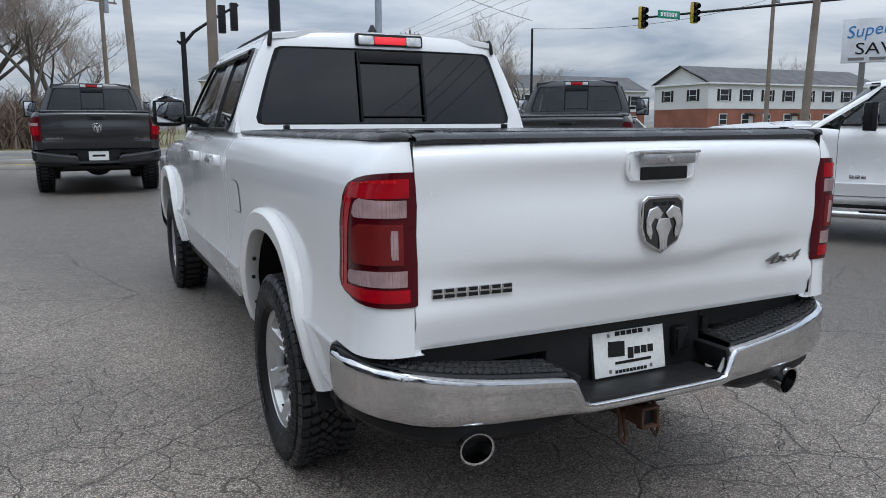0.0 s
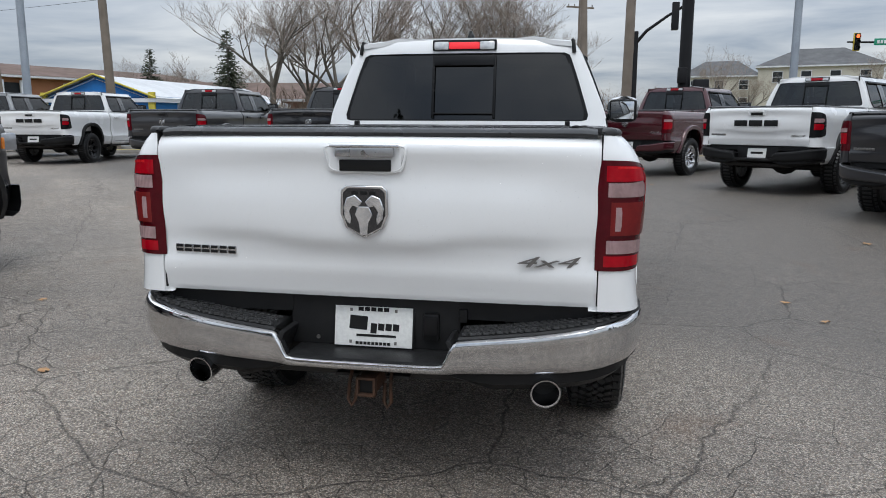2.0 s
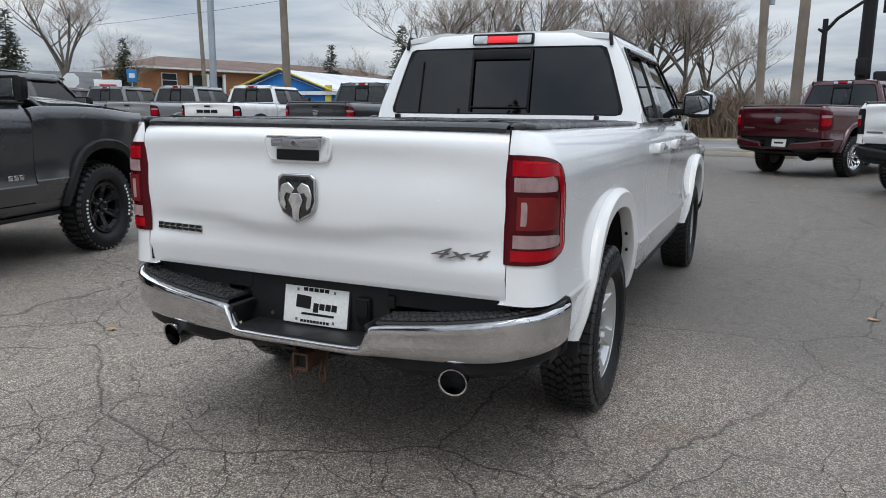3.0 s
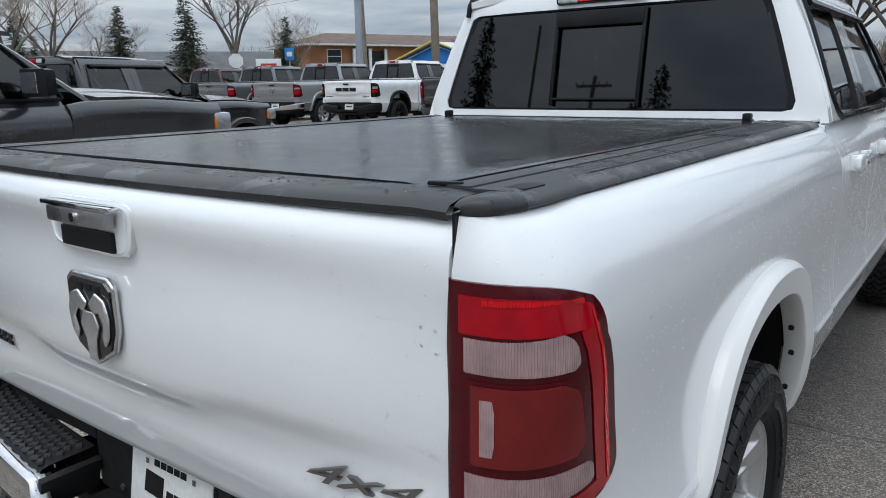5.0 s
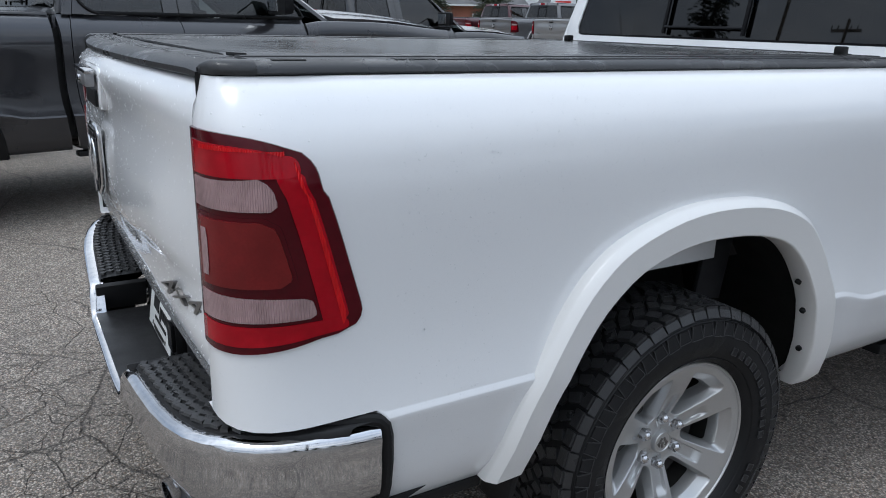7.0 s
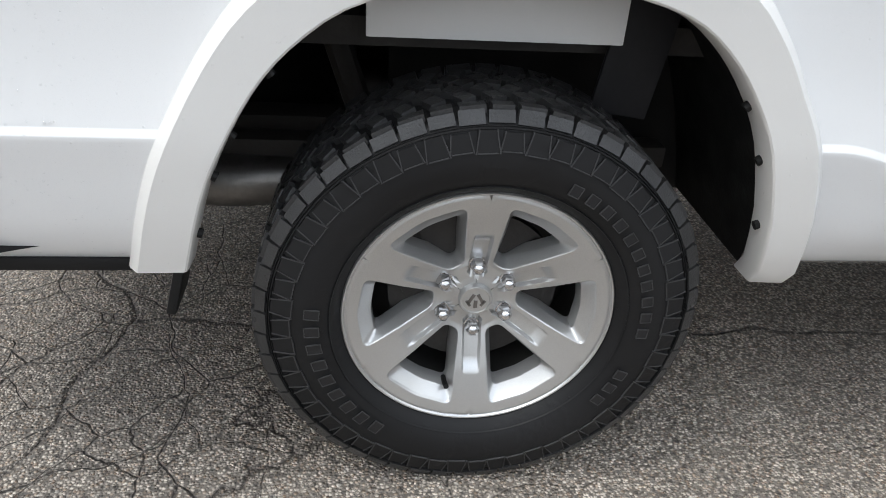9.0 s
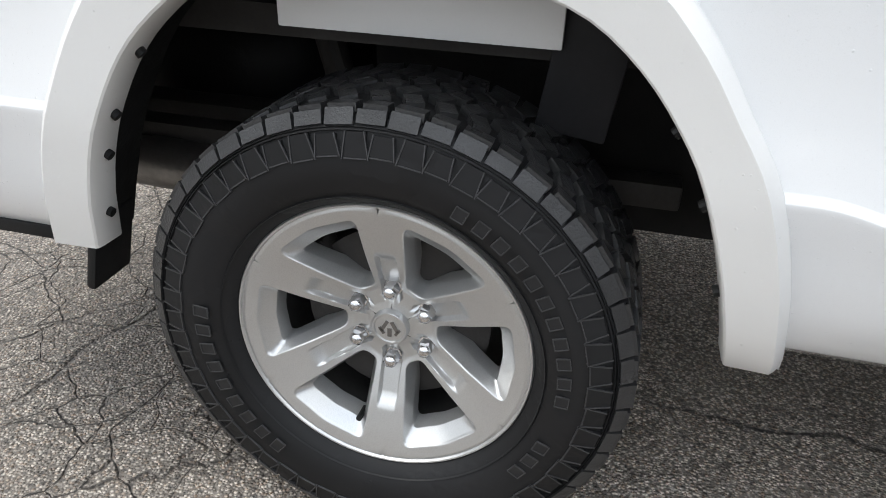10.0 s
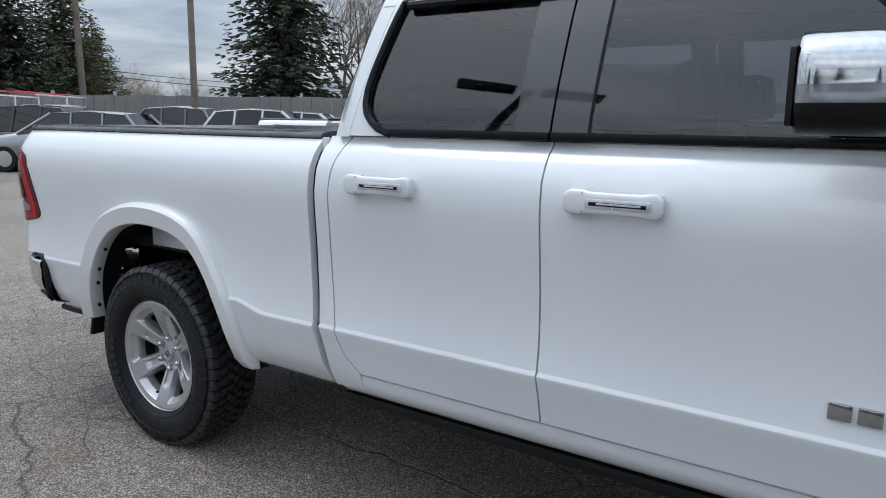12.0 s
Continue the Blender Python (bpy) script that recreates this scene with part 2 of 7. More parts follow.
PLASTIC = stuff("black_plastic", (0.013, 0.013, 0.0135), 0.44, scale=9, fine=500, bump=0.12)
PAD = stuff("moulded_bumper_plastic", (0.021, 0.021, 0.022), 0.42, scale=9, fine=400, bump=0.12)
GLOSSBLACK = stuff("gloss_black", (0.010, 0.010, 0.011), 0.2, fine=400)
WET_GLOSS = car_paint("wet_gloss_black_trim", (0.012, 0.012, 0.013), 0.25, wet=0.22)


def wet_black(name, color, rough, film, relief=1.0):
    m, n, l, p = nodes_of(name)
    big, small = tex(n, l, "Noise", 2.6, 5), tex(n, l, "Noise", 700, 2)
    l.new(mixc(n, l, ramp(n, l, big.outputs[0], 0.35, 0.7), color, tuple(c * 1.7 for c in color)), p.inputs["Base Color"])
    pool = tex(n, l, "Noise", 9.0, 4)
    r = ramp(n, l, pool.outputs[0], 0.52, 0.60, rough, rough - film)
    l.new(mathn(n, l, "ADD", r, ramp(n, l, big.outputs[0], 0.3, 0.7, -0.05, 0.07)), p.inputs["Roughness"])
    h = mathn(n, l, "ADD", mathn(n, l, "MULTIPLY", small.outputs[0], 0.12), mathn(n, l, "ADD", ramp(n, l, pool.outputs[0], 0.54, 0.60, 0, 0.5), droplets(n, l, 95.0, 0.18)))
    bumped(n, l, p, h, 0.5 * relief, 0.003)
    return m


RAILCAP = wet_black("wet_black_plastic", (0.016, 0.016, 0.017), 0.44, 0.20)
VINYL = wet_black("wet_black_vinyl", (0.011, 0.0115, 0.012), 0.22, 0.05, 0.3)
RUBBER = wet_black("tyre_rubber", (0.0095, 0.0095, 0.010), 0.50, 0.10)
# paler than the tyre, for thin raised edges and outlines
PALE_RUBBER = stuff("paler_raised_rubber", (0.040, 0.040, 0.042), 0.42, scale=30, fine=300, bump=0.2)
PRINT = stuff("raised_rubber_print", (0.020, 0.020, 0.021), 0.45, scale=30, fine=300)
TREAD = stuff("wet_tread_rubber", (0.034, 0.034, 0.035), 0.36, scale=22, fine=260, bump=0.3, island=0.4)
ALLOY = stuff("painted_silver_alloy", (0.56, 0.56, 0.555), 0.30, metal=0.72, color2=(0.53, 0.53, 0.525), scale=5, fine=500, coat=0.4, rvar=0.02)
BRIGHT = stuff("satin_chrome", (0.88, 0.88, 0.89), 0.16, metal=0.55, scale=20, fine=200)
EMBLEM = stuff("polished_emblem", (0.80, 0.80, 0.81), 0.12, metal=0.85, scale=24, fine=120, color2=(0.50, 0.50, 0.52))
CHROME = stuff("chrome", (0.72, 0.72, 0.73), 0.07, metal=1.0, scale=5, fine=60, rvar=0.04)
STEEL = stuff("dull_steel", (0.24, 0.23, 0.22), 0.42, metal=0.85, scale=12, fine=90, bump=0.2)
BRUSHED = stuff("brushed_strip", (0.46, 0.46, 0.47), 0.30, metal=0.9, scale=14, fine=160)
RUST = stuff("rusty_steel", (0.085, 0.038, 0.020), 0.8, metal=0.2, color2=(0.05, 0.028, 0.018), scale=18, fine=120, bump=0.5)
DARKMETAL = stuff("dark_underbody", (0.045, 0.042, 0.040), 0.55, scale=8, fine=100, bump=0.3)
SHIELD = stuff("grey_shield", (0.018, 0.018, 0.02), 0.5, scale=8, fine=100)
# a silver rim's barrel, the shade behind the spokes put into its colour
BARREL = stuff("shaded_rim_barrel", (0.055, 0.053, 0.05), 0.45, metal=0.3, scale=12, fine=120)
LINER = stuff("black_liner", (0.012, 0.012, 0.012), 0.6, scale=10, fine=120, bump=0.2)
RED_LENS = stuff("red_lens", (0.37, 0.002, 0.010), 0.10, fine=60, scale=20, coat=0.0, rvar=0.03)
DEEP_RED = stuff("deep_red_lens", (0.075, 0.002, 0.006), 0.12, fine=60, scale=20, coat=0.0, rvar=0.03)
BRICK_RED = stuff("matt_red_lens", (0.17, 0.014, 0.014), 0.20, fine=200, scale=20, coat=0.0, rvar=0.04)


def ribbed(name, color, rough, sx, depth):
    m, n, l, p = nodes_of(name)
    w, flat = n.new("ShaderNodeTexWave"), n.new("ShaderNodeMapping")
    w.inputs["Scale"].default_value, w.bands_direction = sx, "DIAGONAL"
    tc = n.new("ShaderNodeTexCoord")
    l.new(tc.outputs["Object"], flat.inputs[0])
    flat.inputs["Scale"].default_value = (1, 1, 0)
    l.new(flat.outputs[0], w.inputs["Vector"])
    nz = tex(n, l, "Noise", 20, 3)
    l.new(mixc(n, l, ramp(n, l, nz.outputs[0], 0.35, 0.7), color, tuple(c * 0.7 for c in color)), p.inputs["Base Color"])
    p.inputs["Roughness"].default_value, p.inputs["Specular IOR Level"].default_value = rough, 0.3
    bumped(n, l, p, w.outputs[0], depth, 0.003)
    return m


for lens, gloss in ((RED_LENS, 0.28), (DEEP_RED, 0.28), (BRICK_RED, 0.28), (RUBBER, 0.2), (PRINT, 0.3)):
    lens.node_tree.nodes["Principled BSDF"].inputs["Specular IOR Level"].default_value = gloss
CLEAR_LENS = ribbed("ribbed_clear_lens", (0.42, 0.28, 0.28), 0.2, 120, 0.6)
GLOW_RED = ribbed("red_reflector_strip", (0.62, 0.006, 0.010), 0.12, 110, 0.5)
AMBER = stuff("amber_lens", (0.80, 0.24, 0.02), 0.15, fine=60, coat=1.0)
CLEAR_LAMP = stuff("clear_lamp_lens", (0.72, 0.73, 0.74), 0.10, metal=0.3, color2=(0.40, 0.41, 0.42), scale=28, fine=90, coat=1.0)
HEADLAMP = stuff("clear_headlamp", (0.45, 0.46, 0.48), 0.12, metal=0.6, fine=40, coat=1.0)
REAR_GLASS = tinted_glass("dark_tinted_glass", (0.012, 0.013, 0.014), ior=1.66)
DOOR_GLASS = tinted_glass("wet_side_glass", (0.26, 0.28, 0.285), wet=0.22, ior=1.85)
FAR_GLASS = tinted_glass("vehicle_glass", (0.10, 0.12, 0.12))
CAR_GLASS = tinted_glass("dark_car_glass", (0.02, 0.024, 0.025))
SEAT = stuff("dark_upholstery", (0.03, 0.03, 0.032), 0.7, fine=300, bump=0.2)
WATER = stuff("rain_water", (0.97, 0.98, 0.98), 0.02, rvar=0.01, color2=(0.96, 0.97, 0.97))
WATER.node_tree.nodes["Principled BSDF"].inputs["Transmission Weight"].default_value = 1.0
WATER.node_tree.nodes["Principled BSDF"].inputs["IOR"].default_value = 1.33
DECAL = stuff("matt_grey_decal", (0.085, 0.085, 0.09), 0.7)
PLATE_W = stuff("white_plate", (0.78, 0.78, 0.76), 0.35, fine=80, color2=(0.70, 0.70, 0.68))
INK = stuff("black_print", (0.012, 0.012, 0.012), 0.5)
BADGE_DARK = stuff("dark_chrome_badge", (0.10, 0.10, 0.105), 0.2, metal=0.9)
MIRROR = stuff("mirror_glass", (0.80, 0.82, 0.83), 0.03, metal=1.0, rvar=0.01)
LEAF = stuff("dry_leaf", (0.50, 0.30, 0.15), 0.8, color2=(0.32, 0.17, 0.08), scale=40)
BARK = stuff("grey_bark", (0.16, 0.14, 0.12), 0.95, color2=(0.10, 0.09, 0.075), scale=3, fine=40, bump=0.6)
TWIG = stuff("bare_twigs", (0.24, 0.20, 0.17), 0.95, color2=(0.29, 0.235, 0.195), scale=0.8, fine=30)
NEEDLE = stuff("spruce_needles", (0.060, 0.074, 0.044), 0.8, color2=(0.092, 0.098, 0.058), scale=1.2, fine=9, island=0.5)
PINE = stuff("pine_needles", (0.115, 0.13, 0.060), 0.8, color2=(0.16, 0.16, 0.08), scale=1.2, fine=9, island=0.5)
BRUSH = stuff("brown_brush", (0.20, 0.145, 0.105), 0.95, color2=(0.14, 0.105, 0.08), scale=0.5, fine=12, island=0.5)
POLEWOOD = stuff("weathered_pole_wood", (0.23, 0.19, 0.155), 0.9, color2=(0.15, 0.125, 0.10), scale=1.5, fine=60, bump=0.4)
GALV = stuff("galvanised_steel", (0.36, 0.40, 0.45), 0.5, metal=0.4, scale=2, fine=40)
BLACKPOLE = stuff("black_pole_paint", (0.014, 0.014, 0.016), 0.5, scale=2, fine=40)
SIGNALYELLOW = stuff("signal_yellow", (0.55, 0.40, 0.03), 0.5)
SIGNGREEN = stuff("street_sign_green", (0.01, 0.26, 0.15), 0.5)
SIGNWHITE = stuff("sign_white", (0.75, 0.77, 0.80), 0.5, scale=1)
SIGNBLUE = stuff("sign_blue", (0.02, 0.20, 0.52), 0.5)
SIGNRED = stuff("sign_red", (0.55, 0.03, 0.03), 0.5)


def glow(name, color, strength):
    m, n, l, p = nodes_of(name)
    p.inputs["Base Color"].default_value = (*color, 1)
    p.inputs["Emission Color"].default_value, p.inputs["Emission Strength"].default_value = (*color, 1), strength
    return m


SIGNAL_RED = glow("lit_red_signal", (1.0, 0.12, 0.03), 2.5)
# red of the high brake lens with a weak glow added
LAMP_RED = glow("faint_glow_brake_lens", (0.75, 0.02, 0.03), 0.35)




# ---------------------------------------------------------------- mesh helpers
def part(name, bm, material, parent=None, label="", angle=35, bevel=0.0, weld=True, inside=(0, 2, 1.2)):
    if weld:
        bmesh.ops.remove_doubles(bm, verts=bm.verts, dist=1e-5)
    bmesh.ops.recalc_face_normals(bm, faces=bm.faces)
    if "glass" in material.name and "mirror" not in material.name:
        # panes face away from the cabin
        bm.normal_update()
        turned = [f for f in bm.faces if f.normal.dot(f.calc_center_median() - Vector(inside)) < 0]
        bmesh.ops.reverse_faces(bm, faces=turned)
    me = bpy.data.meshes.new(name)
    bm.to_mesh(me)
    bm.free()
    return mesh_part(name, me, material, parent, label, angle, bevel)


def mesh_part(name, me, material, parent=None, label="", angle=35, bevel=0.0):
    me.materials.append(material)
    me.polygons.foreach_set("use_smooth", [True] * len(me.polygons))
    me.set_sharp_from_angle(angle=radians(angle))
    ob = new(name, me)
    if parent and parent.parent and parent.parent.parent:
        parent = parent.parent
    if parent:
        ob.parent = parent
    if bevel:
        b = ob.modifiers.new("edges", "BEVEL")
        b.width, b.segments, b.limit_method, b.angle_limit, b.harden_normals = bevel, 2, "ANGLE", radians(40), False
    if label:
        ob["label"] = label
    return ob


def thing(name, label, category, group="", kind=""):
    return tagged(new(name), label, category, group, kind)


def box(bm, c, s, rot=None, bev=0.0):
    """A box of centre c and size s, its edges rounded by bev."""
    made = bmesh.ops.create_cube(bm, size=1.0)["verts"]
    m = Matrix.Translation(c) @ (rot or Matrix()) @ Matrix.Diagonal((*s, 1))
    bmesh.ops.transform(bm, matrix=m, verts=made)
    if bev:
        ed = list({e for v in made for e in v.link_edges})
        bmesh.ops.bevel(bm, geom=ed, offset=bev, segments=2, affect="EDGES", profile=0.6)
    return bm


def boxed(c, s, rot=None, bev=0.0):
    return box(bmesh.new(), c, s, rot, bev)


def grid(bm, rows, loop_u=False, loop_v=False):
    """Faces between rows of points; rows all of one length."""
    vs = [[bm.verts.new(p) for p in row] for row in rows]
    nr, nc = len(vs), len(vs[0])
    for i in range(nr if loop_v else nr - 1):
        for j in range(nc if loop_u else nc - 1):
            a, b, c, d = vs[i][j], vs[i][(j + 1) % nc], vs[(i + 1) % nr][(j + 1) % nc], vs[(i + 1) % nr][j]
            quad = []
            for v in (a, b, c, d):
                if all((v.co - q.co).length > 1e-6 for q in quad):
                    quad.append(v)
            if len(quad) > 2:
                bm.faces.new(quad)
    return bm


def skirt(bm, vec):
    """Turns the border of an open sheet back by vec, so that the sheet shows its thickness."""
    bmesh.ops.remove_doubles(bm, verts=bm.verts, dist=1e-5)
    rim = [e for e in bm.edges if len(e.link_faces) == 1]
    got = bmesh.ops.extrude_edge_only(bm, edges=rim)["geom"]
    bmesh.ops.translate(bm, vec=vec, verts=[g for g in got if isinstance(g, bmesh.types.BMVert)])
    return bm


def lathe(bm, prof, n=48, centre=(0, 0, 0), axis="x", start=0.0):
    """Turns a profile of (along, radius) round an axis."""
    rows = []
    for k in range(n):
        a = start + 2 * math.pi * k / n
        c, s = math.cos(a), math.sin(a)
        row = []
        for d, r in prof:
            p = {"x": (d, r * c, r * s), "y": (r * c, d, r * s), "z": (r * c, r * s, d)}[axis]
            row.append(Vector(p) + Vector(centre))
        rows.append(row)
    return grid(bm, rows, loop_v=True)


def tube(bm, pts, radii, n=8, cap=True):
    """A round bar along points, of one radius or one for each."""
    pts = [Vector(p) for p in pts]
    if isinstance(radii, (int, float)):
        radii = [radii] * len(pts)
    rows, side = [], None
    for i, p in enumerate(pts):
        d = (pts[min(i + 1, len(pts) - 1)] - pts[max(i - 1, 0)]).normalized()
        if side is None or abs(side.dot(d)) > 0.95:
            side = d.orthogonal().normalized()
        side = (side - d * side.dot(d)).normalized()
        up = d.cross(side)
        rows.append([p + radii[i] * (math.cos(2 * math.pi * k / n) * side + math.sin(2 * math.pi * k / n) * up) for k in range(n)])
    vs = [[bm.verts.new(q) for q in row] for row in rows]
    for a, b in zip(vs, vs[1:]):
        for k in range(n):
            bm.faces.new((a[k], a[(k + 1) % n], b[(k + 1) % n], b[k]))
    if cap:
        bm.faces.new(vs[0][::-1])
        bm.faces.new(vs[-1])
    return bm


def boxes_mesh(name, items):
    """Many small boxes in one mesh: items of (matrix, size)."""
    vs, fs = [], []
    for m, s in items:
        k = len(vs)
        for x in (-0.5, 0.5):
            for y in (-0.5, 0.5):
                for z in (-0.5, 0.5):
                    vs.append(m @ Vector((x * s[0], y * s[1], z * s[2])))
        fs += [tuple(k + i for i in f) for f in ((0, 1, 3, 2), (4, 6, 7, 5), (0, 4, 5, 1), (2, 3, 7, 6), (0, 2, 6, 4), (1, 5, 7, 3))]
    me = bpy.data.meshes.new(name)
    me.from_pydata(vs, [], fs)
    me.update()
    return me


def poly(bm, pts, depth, axis):
    """A flat plate from an outline in 3D, thickened by the vector depth."""
    f = bm.faces.new([bm.verts.new(p) for p in pts])
    got = bmesh.ops.extrude_face_region(bm, geom=[f])["geom"]
    bmesh.ops.translate(bm, vec=depth, verts=[g for g in got if isinstance(g, bmesh.types.BMVert)])
    return bm


def lettering(name, text, size, m, material, parent, depth=0.004, shear=0.0, label=""):
    cu = bpy.data.curves.new(name, "FONT")
    cu.body, cu.size, cu.extrude, cu.align_x, cu.align_y, cu.shear, cu.resolution_u = text, size, depth, "CENTER", "CENTER", shear, 3
    tmp = bpy.data.objects.new(name, cu)
    scene.collection.objects.link(tmp)
    bpy.context.view_layer.update()
    me = bpy.data.meshes.new_from_object(tmp.evaluated_get(bpy.context.evaluated_depsgraph_get()))
    bpy.data.objects.remove(tmp)
    me.transform(m)
    me.materials.clear()
    return mesh_part(name, me, material, parent, label)


def lerp(a, b, t):
    return a + (b - a) * t


def smooth(t):
    t = min(max(t, 0.0), 1.0)
    return t * t * (3 - 2 * t)


def spaced(a, b, n):
    return [a + (b - a) * i / (n - 1) for i in range(n)]


# ---------------------------------------------------------------- the pickup: its shape
SIDE = ((0.42, 0.830), (0.47, 0.880), (0.50, 0.912), (0.55, 0.940), (0.60, 0.956), (0.70, 0.974), (0.735, 0.9855), (0.752, 0.9875), (0.760, 0.9795), (0.80, 0.9725), (0.86, 0.965), (0.95, 0.963),
        (1.05, 0.968), (1.15, 0.976), (1.22, 0.976), (1.28, 0.964), (1.32, 0.945), (1.355, 0.917), (1.382, 0.886), (1.40, 0.882))
SIDE_Z, SIDE_X = [a for a, _ in SIDE], [b for _, b in SIDE]
HOUSE = ((1.39, 0.905), (1.42, 0.900), (1.47, 0.886), (1.55, 0.860), (1.65, 0.823), (1.75, 0.783), (1.85, 0.737), (1.90, 0.706), (1.93, 0.676))
HOUSE_Z, HOUSE_X = [a for a, _ in HOUSE], [b for _, b in HOUSE]
ARCH = ((-0.508, 0.495), (-0.464, 0.645), (-0.425, 0.735), (-0.370, 0.830), (-0.310, 0.897), (-0.225, 0.955), (-0.090, 0.992), (0.050, 0.996), (0.170, 0.982), (0.265, 0.952), (0.335, 0.900), (0.390, 0.835), (0.437, 0.755), (0.485, 0.620), (0.524, 0.452))
FLARE = ((-0.606, 0.500), (-0.563, 0.645), (-0.520, 0.750), (-0.447, 0.880), (-0.377, 0.968), (-0.285, 1.032), (-0.120, 1.082), (0.060, 1.089), (0.220, 1.066), (0.345, 1.012), (0.420, 0.935), (0.473, 0.855), (0.529, 0.763), (0.574, 0.620), (0.603, 0.456))
ROWS_Z = (0.475, 0.50, 0.52, 0.55, 0.60, 0.66, 0.71, 0.742, 0.7495, 0.7525, 0.7605, 0.764, 0.78, 0.82, 0.87, 0.92, 0.97, 1.02, 1.07, 1.12, 1.17, 1.21, 1.25, 1.28, 1.305, 1.33, 1.355, 1.379)


def side_x(z):
    return float(np.interp(z, SIDE_Z, SIDE_X))


def house_x(z):
    return float(np.interp(z, HOUSE_Z, HOUSE_X))


def arch_z(y):
    """The height under which the wheel opening is cut, or -1 outside it."""
    if not ARCH[0][0] < y < ARCH[-1][0]:
        return -1.0
    return float(np.interp(y, [a for a, _ in ARCH], [b for _, b in ARCH])) + 0.03


def corner(t, z):
    """The plan of the rear corner at height z: t = 0 at the tailgate, 1 where the straight side begins."""
    x0, y0, x1, y1 = 0.828, -1.153, side_x(z), -0.985
    if z > 1.30:
        y0 += (z - 1.30) * 0.25
    a, e = t * math.pi / 2, 2 / 2.7
    return Vector((x0 + (x1 - x0) * max(math.sin(a), 0) ** e, y1 - (y1 - y0) * max(math.cos(a), 0) ** e, z))


@functools.lru_cache(None)
def corner_run(z):
    """Points of the corner's plan at height z and how far along each lies, as a share of the whole."""
    pts = [corner(k / 28, z) for k in range(29)]
    run = [0.0]
    for a, b in zip(pts, pts[1:]):
        run.append(run[-1] + (b - a).length)
    return [q.x for q in pts], [q.y for q in pts], [r / run[-1] for r in run]


def wrap(u, z):
    """The skin of the right bed side: u runs from the tailgate (0) round the corner (1) and then in metres along the side."""
    if u <= 1:
        px, py, run = corner_run(round(z, 4))
        return Vector((float(np.interp(u, run, px)), float(np.interp(u, run, py)), z))
    return Vector((side_x(z), -0.985 + (u - 1), z))


def mirrored(p, s):
    return Vector((p[0] * s, p[1], p[2]))


def tailgate_y(x, z):
    base = float(np.interp(z, (0.775, 0.80, 0.842, 0.860, 0.93, 0.975, 1.02, 1.10, 1.20, 1.27, 1.305, 1.335, 1.36, 1.38), (-1.136, -1.148, -1.151, -1.166, -1.172, -1.185, -1.197, -1.202, -1.199, -1.203, -1.213, -1.218, -1.205, -1.165)))
    # the raised middle field over a wave
    wave = 0.985 - 0.035 * smooth((0.42 - abs(x)) / 0.22)
    base -= 0.011 * smooth((z - wave) / 0.05) * smooth((1.26 - z) / 0.12) * smooth((0.80 - abs(x)) / 0.25)
    return base + (lerp(0.010, 0.052, smooth((z - 0.84) / 0.18)) + 0.018 * smooth((z - 1.27) / 0.08)) * (abs(x) / 0.81) ** 2.2


BUMP_X = [0.0, 0.15, 0.26, 0.292, 0.303, 0.318, 0.333, 0.345, 0.40, 0.50, 0.62, 0.72, 0.80, 0.86, 0.905, 0.94, 0.965, 0.982, 0.992, 0.997, 0.998]
BUMP_Y = [-1.262, -1.262, -1.260, -1.258, -1.257, -1.256, -1.255, -1.254, -1.252, -1.247, -1.240, -1.228, -1.210, -1.185, -1.150, -1.108, -1.062, -1.010, -0.965, -0.925, -0.885]
BUMP_T = [0.566, 0.566, 0.567, 0.572, 0.590, 0.625, 0.651, 0.658, 0.664, 0.674, 0.688, 0.702, 0.715, 0.726, 0.735, 0.738, 0.741, 0.742, 0.742, 0.741, 0.740]
BUMP_B = [0.528, 0.528, 0.529, 0.529, 0.529, 0.529, 0.530, 0.531, 0.533, 0.537, 0.543, 0.549, 0.556, 0.564, 0.571, 0.574, 0.576, 0.577, 0.577, 0.576, 0.575]


